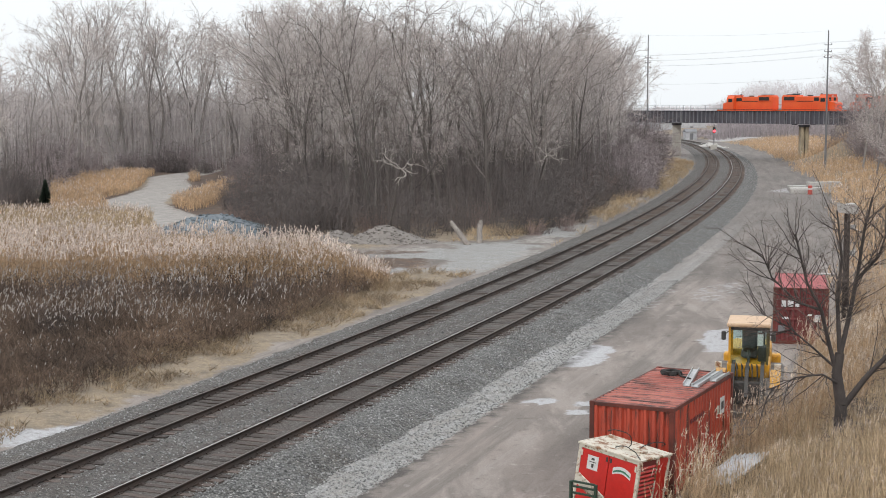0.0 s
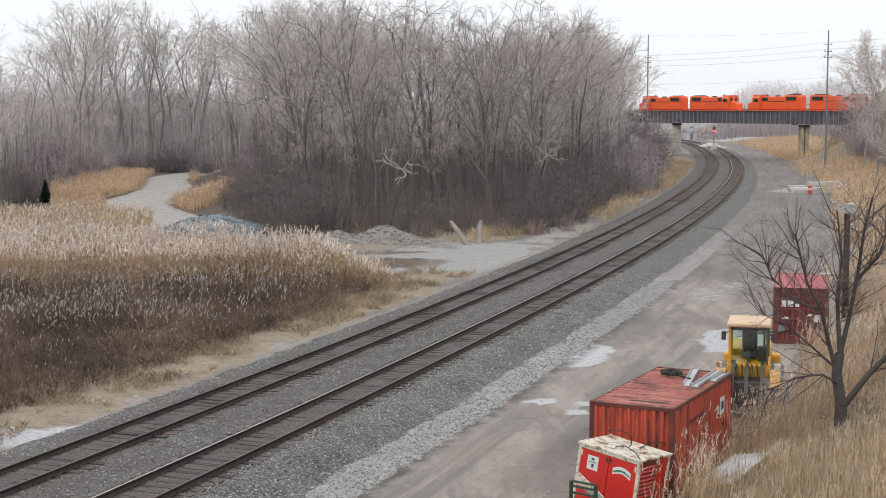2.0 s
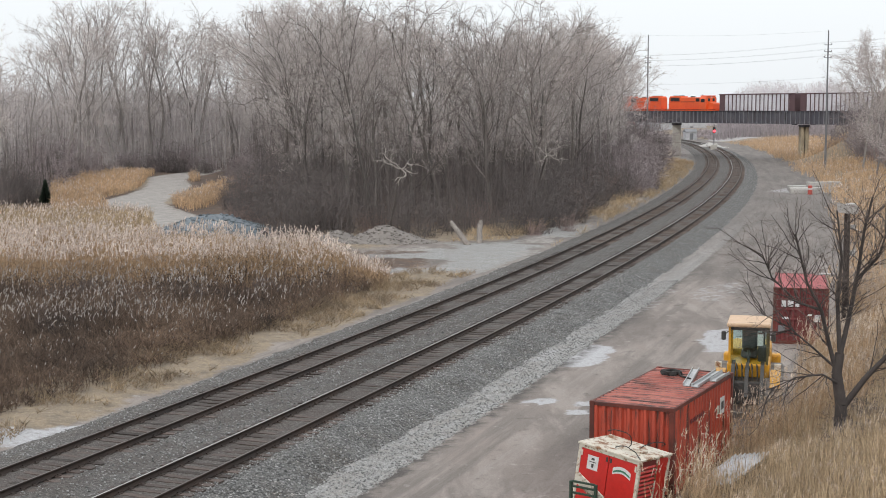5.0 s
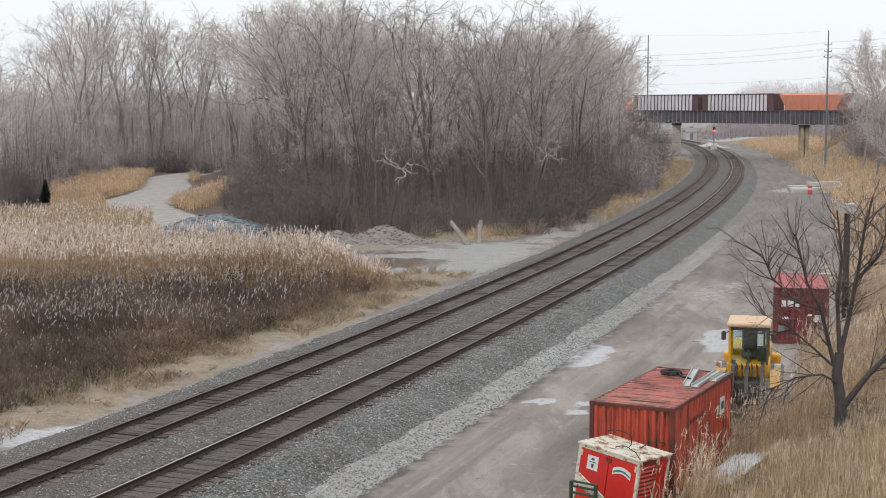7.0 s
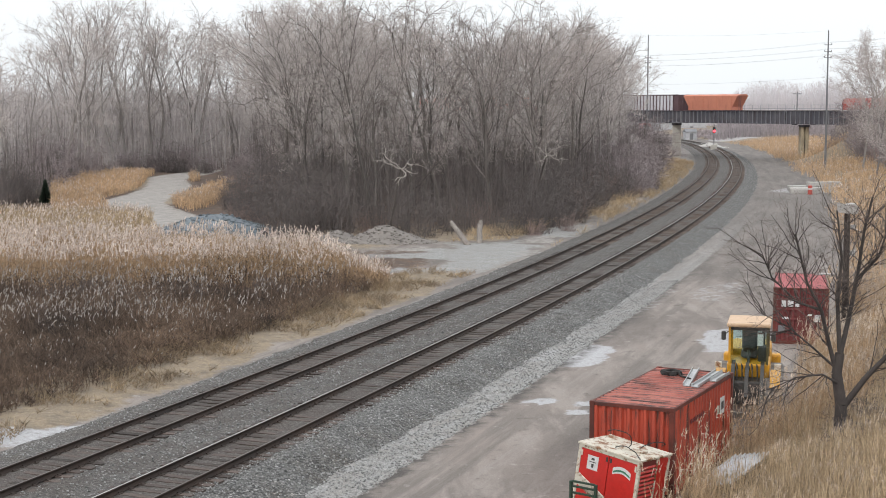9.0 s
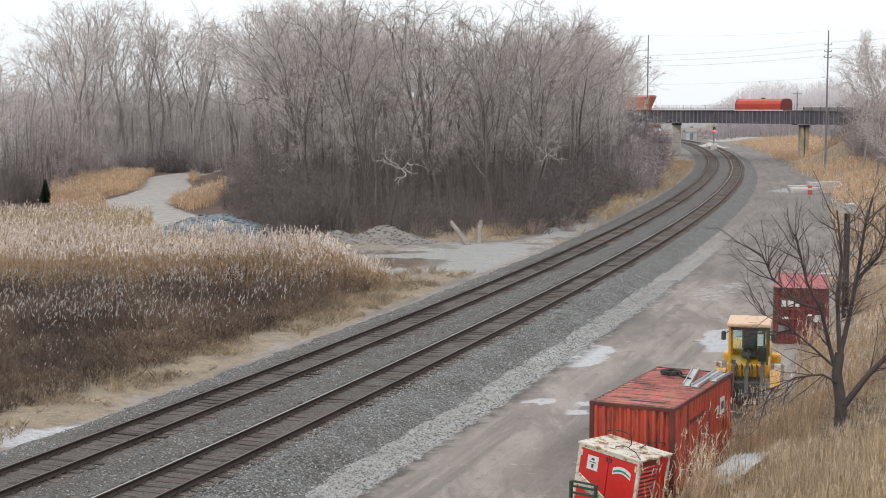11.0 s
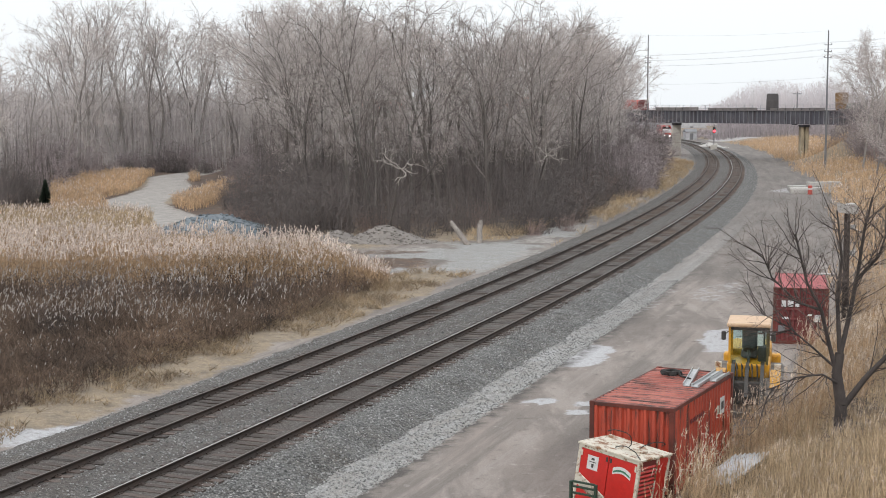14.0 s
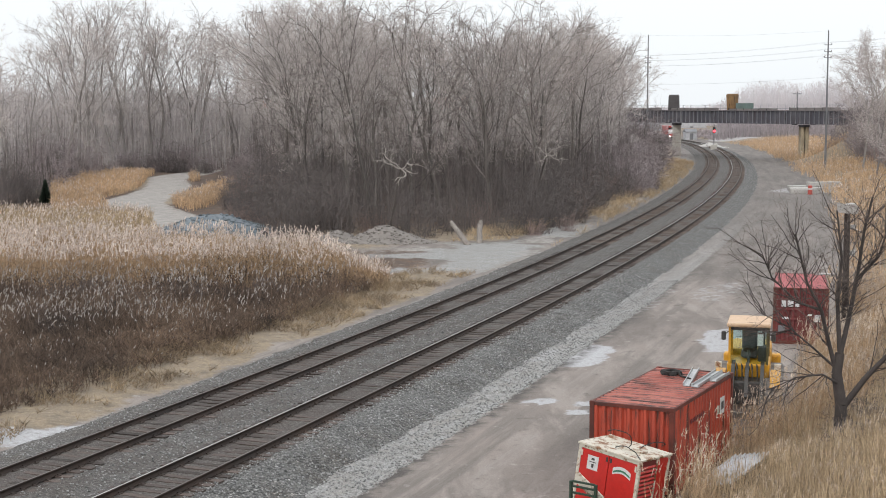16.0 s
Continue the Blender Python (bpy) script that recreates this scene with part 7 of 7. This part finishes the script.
def make_far_things():
    # signal beyond the bridge
    sg = thing("railway_signal", Matrix.Translation((68.2, 364, 0)), "railway signal mast showing a red light", "railway signal")
    part("mast", Shape().tube((0, 0, 0), (0, 0, 6.6), 0.12), M_POLE, sg)
    part("head", Shape().box(-0.33, -0.2, 4.4, 0.33, 0.1, 5.9, bevel=0.05), M_BLACK, sg)
    part("red_lamp", Shape().tube((0, -0.2, 4.9), (0, -0.32, 4.9), 0.3, n=14), M_SIGNAL_RED, sg)
    part("base_box", Shape().box(-0.7, -0.5, 0, 0.7, 0.7, 1.5, bevel=0.04), M_CONCRETE, sg)
    # pale building and sheds far behind
    for x, y, w, h, lb in ((84, 492, 3.6, 2.6, "small pale equipment shed beyond the bridge"), (92, 650, 24, 4, "long pale building far beyond the bridge"), (118, 690, 14, 5, "low grey building far beyond the bridge")):
        b = thing("shed", Matrix.Translation((x, y, 0)), lb, "shed")
        wl = part("wall", Shape().box(-w / 2, -3, 0, w / 2, 3, h), M_SHEET, b)
        part("roof", Shape().prism([(-3.3, h), (3.3, h), (0, h + 1.0)], -w / 2 - 0.2, w / 2 + 0.2, "x"), M_POLE, b)
        part("door", Shape().box(-0.6, -3.05, 0, 0.6, -2.99, 2.1), M_POLE, wl)
    # concrete slabs beside the yard, with a red barrel
    rng = np.random.RandomState(41)
    for i, (x, y, L, z, a) in enumerate(((46.3, 184, 4.2, 0, 4), (50.6, 186, 4.0, 0, -3), (47.5, 189, 4.6, 0, 6), (51.5, 191, 3.8, 0, 2), (49.2, 186.2, 4.4, 0.62, 8), (45.2, 181, 3.2, 0, -6))):
        s = thing("concrete_block", Matrix.Translation((x, y, float(ground_z(x, y)) - 0.02 + z)) @ pose(0, 0, 0, 0, 0, a), "pale broken concrete block beside the yard", "concrete block", "blocks beside the yard")
        part("block", Shape().box(-L / 2, -0.5, 0, L / 2, 0.5, 0.62, bevel=0.06), M_SLAB, s)
    ba = thing("marker_barrel", Matrix.Translation((45.6, 179.0, 0.02)), "red-orange marker barrel with a pale band", "barrel")
    part("barrel", Shape().tube((0, 0, 0), (0, 0, 1.1), 0.3, 0.25, n=18), M_MARKER, ba)
    part("band", Shape().tube((0, 0, 0.6), (0, 0, 0.76), 0.285, 0.272, n=18), M_WHITE, ba)
    # post with a pale box behind the maroon container
    z0 = float(ground_z(20.1, 71.5))
    po = thing("equipment_post", Matrix.Translation((20.1, 71.5, z0)), "dark wooden post with a pale box on top", "post")
    part("post", Shape().tube((0, 0, -0.2), (0, 0, 5.6 - z0), 0.17, 0.15, n=12), M_POLE_WOOD, po)
    part("box", Shape().prism([(-0.42, 5.55 - z0), (0.4, 5.5 - z0), (0.5, 5.8 - z0), (0.3, 6.02 - z0), (-0.1, 5.95 - z0), (-0.46, 6.05 - z0)], -0.35, 0.35, "y"), M_SLAB, po, "pale weathered box")
    for z in (3.4, 4.7):
        part("bracket", Shape().box(0.18, -0.06, z - z0, 0.42, 0.06, z + 0.25 - z0), M_GALV, po)
    bd = thing("plank", Matrix.Translation((18.75, 70.2, 2.595)) @ pose(0, 0, 0, 0, 0, 12), "pale board on the maroon container roof", "board")
    part("board", Shape().box(-0.55, -0.16, 0, 0.55, 0.16, 0.05, bevel=0.008), M_SLAB, bd)


make_far_things()


def rock(rng, r):
    bm = bmesh.new()
    bmesh.ops.create_icosphere(bm, subdivisions=1, radius=1)
    sc = Vector(rng.uniform(0.6, 1.2, 3)) * r
    for v in bm.verts:
        v.co = Vector((v.co.x * sc.x, v.co.y * sc.y, v.co.z * sc.z * 0.75)) * rng.uniform(0.8, 1.2)
    bm.verts.index_update()
    vs, fs = [v.co.copy() for v in bm.verts], [[v.index for v in f.verts] for f in bm.faces]
    bm.free()
    return vs, fs


def make_pile(name, cx, cy, rx, ry, h, n, size, m, label, seed, cat="rubble pile"):
    rng = np.random.RandomState(seed)
    sh = Shape()
    kinds = [rock(rng, 1.0) for _ in range(6)]
    rings, seg = 8, 30
    vs, fs = [(cx, cy, float(ground_z(cx, cy)) + h)], []
    for i in range(1, rings + 1):
        for j in range(seg):
            a, f = 2 * math.pi * j / seg, i / rings
            x, y = cx + rx * f * math.cos(a), cy + ry * f * math.sin(a)
            z = h * (math.cos(f * math.pi) * 0.5 + 0.5) * (0.75 + 0.5 * float(fractal(x, y, rx * 0.5, seed)))
            vs.append((x, y, float(ground_z(x, y)) + z - (0.1 if i == rings else 0)))
    for j in range(seg):
        fs.append((0, 1 + j, 1 + (j + 1) % seg))
        for i in range(rings - 1):
            a, b = 1 + i * seg + j, 1 + i * seg + (j + 1) % seg
            fs.append((a, a + seg, b + seg, b))
    sh.add(vs, fs)
    for _ in range(n):
        a, f = rng.uniform(0, 2 * math.pi), math.sqrt(rng.rand()) * 1.05
        x, y = cx + rx * f * math.cos(a), cy + ry * f * math.sin(a)
        z = h * (math.cos(min(f, 1) * math.pi) * 0.5 + 0.5) * (0.75 + 0.5 * float(fractal(x, y, rx * 0.5, seed)))
        s = size * rng.uniform(0.5, 1.5)
        tm = Matrix.Translation((x, y, float(ground_z(x, y)) + z)) @ pose(0, 0, 0, 0, 0, rng.uniform(0, 360)) @ Matrix.Scale(s, 4)
        v, q = kinds[rng.randint(6)]
        sh.add([tm @ p for p in v], q)
    tagged(new(name, sh.mesh(name, m)), label, cat, kind="stuff")


make_pile("rubble_pile", -4.6, 115.5, 4.2, 2.6, 1.2, 520, 0.11, M_STONE, "low heap of grey rubble and earth", 51)
make_pile("rubble_pile", -8.6, 117.5, 2.2, 2.0, 0.8, 180, 0.1, M_STONE, "small heap of grey rubble", 52)
make_pile("gravel_heap", -19.8, 124.5, 6.6, 7.0, 1.5, 800, 0.14, M_STONE_BLUE, "low heap of blue-grey crushed stone", 53, "gravel heap")
make_pile("gravel_heap", 73.0, 395, 4.5, 9.0, 1.2, 120, 0.3, M_SLAB, "pale gravel heap beyond the bridge", 54, "gravel heap")


M_LOG = mat("weathered_grey_log", (0.36, 0.32, 0.29), (0.24, 0.21, 0.19), 1.2, 9, 0.95, 0, 0.6, stain=(0.10, 0.08, 0.07), stain_at=(0.52, 0.68), stretch=(2, 2, 0.5))


def make_dead_wood():
    rng = np.random.RandomState(61)
    for x, y, a, tilt, L, r, lb in ((2.0, 113.0, 150, 48, 2.4, 0.24, "bleached log leaning at the edge of the wood"), (2.9, 114.2, 80, 66, 1.9, 0.26, "short bleached stump with a broken top")):
        lg = thing("log", Matrix.Translation((x, y, float(ground_z(x, y)))) @ pose(0, 0, 0, 0, 0, a), lb, "log")
        e = (L * math.cos(radians(tilt)), 0, L * math.sin(radians(tilt)))
        part("stem", Shape().tube((0, 0, -0.1), (e[0] * 0.6, 0.06, e[2] * 0.6), r, r * 0.85, n=10).tube((e[0] * 0.6, 0.06, e[2] * 0.6), e, r * 0.85, r * 0.55, n=10), M_LOG, lg)
        part("broken_branch", Shape().tube((e[0] * 0.7, 0, e[2] * 0.7), (e[0] * 0.7 + 0.3, 0.35, e[2] * 0.7 + 0.25), r * 0.4, r * 0.15, n=7), M_LOG, lg)
    # bleached dead boughs that lean out of the wood
    for x, y, z, way, s, lb in ((-3.2, 116.0, 6.2, (0.15, -0.5, 0.1), 1.0, "bleached dead bough leaning out of the wood"), (9.5, 134.0, 6.4, (0.9, -0.3, 0.45), 0.9, "bleached bare bough leaning out of the wood")):
        g = float(ground_z(x - 1.5, y + 3))
        w, dark = Shape(), Shape()
        stem = limb(dark, rng, Vector((-1.5, 3.0, g - z - 0.2)), Vector((0.25, -0.45, 1)).normalized(), (z - g) * 1.1, 0.13, 0.07, 6, 7, 0.05, 0.0)
        tip = stem[-1][0]
        for k in range(6):
            d = Vector(way) + Vector((rng.choice((-1, 1)) * rng.uniform(0.6, 1.6), rng.normal(0, 0.3), rng.normal(0.05, 0.4)))
            l1 = limb(w, rng, tip.copy(), d.normalized(), rng.uniform(1.5, 2.8) * s, 0.055, 0.016, 8, 5, 0.38, 0.0)
            for _ in range(5):
                p, dd = along(l1, rng.uniform(0.25, 1))
                limb(w, rng, p, side_way(rng, dd, 0.8), rng.uniform(0.5, 1.1) * s, 0.022, 0.01, 3, 4, 0.3, 0.0)
        br = thing("dead_bough", Matrix.Translation((x, y, z)), lb, "dead bough")
        part("stem", dark, M_BARK, br, smooth=True)
        part("bleached_branch", w, M_BARK_PALE, br, smooth=True)
    # a small evergreen among the golden reeds
    ev = thing("evergreen_tree", Matrix.Translation((-43.6, 158.0, float(ground_z(-43.6, 158.0)))), "small dark evergreen tree among golden reeds", "tree")
    part("trunk", Shape().tube((0, 0, -0.1), (0, 0, 2.6), 0.1, 0.03), M_BARK_DARK, ev)
    sl = Slivers()
    n = 2600
    f = rng.uniform(0.0, 1, n)
    a = rng.uniform(0, 2 * math.pi, n)
    r = (0.75 - 0.62 * f) * rng.uniform(0.3, 1.0, n)
    b = np.stack([0.4 * r * np.cos(a), 0.4 * r * np.sin(a), 2.4 * f], 1)
    sl.add(b, b + np.stack([r * np.cos(a), r * np.sin(a), rng.uniform(-0.1, 0.3, n)], 1), np.full(n, 0.09), 0, rng)
    part("foliage", sl.mesh("foliage", M_EVERGREEN), None, ev)


make_dead_wood()


# ---- what moves ----
def far_track_pose(y):
    s = float(line_slope(y))
    x, yy = on_line(y, TRACKS[0])
    a = math.degrees(math.atan(s))
    return Matrix.Translation((float(x), float(yy), 0.455)) @ pose(0, 0, 0, 0, 0, 90 - a)


def motions():
    for ob, s0 in TRAIN:
        rows = [(t, BRIDGE @ Matrix.Translation((s0 - train_offset(t), 0, TRAIN_Z))) for t in (0.0, 2.0, 4.0, 6.0, 8.0, 10.0, 12.0, 14.0, 16.0)]
        walk(ob, rows)
    walk(FAR_LOCO, [(t, far_track_pose(y)) for t, y in ((0.0, 650), (4.0, 598), (8.0, 544), (12.0, 486), (14.0, 470), (16.0, 456))])


motions()
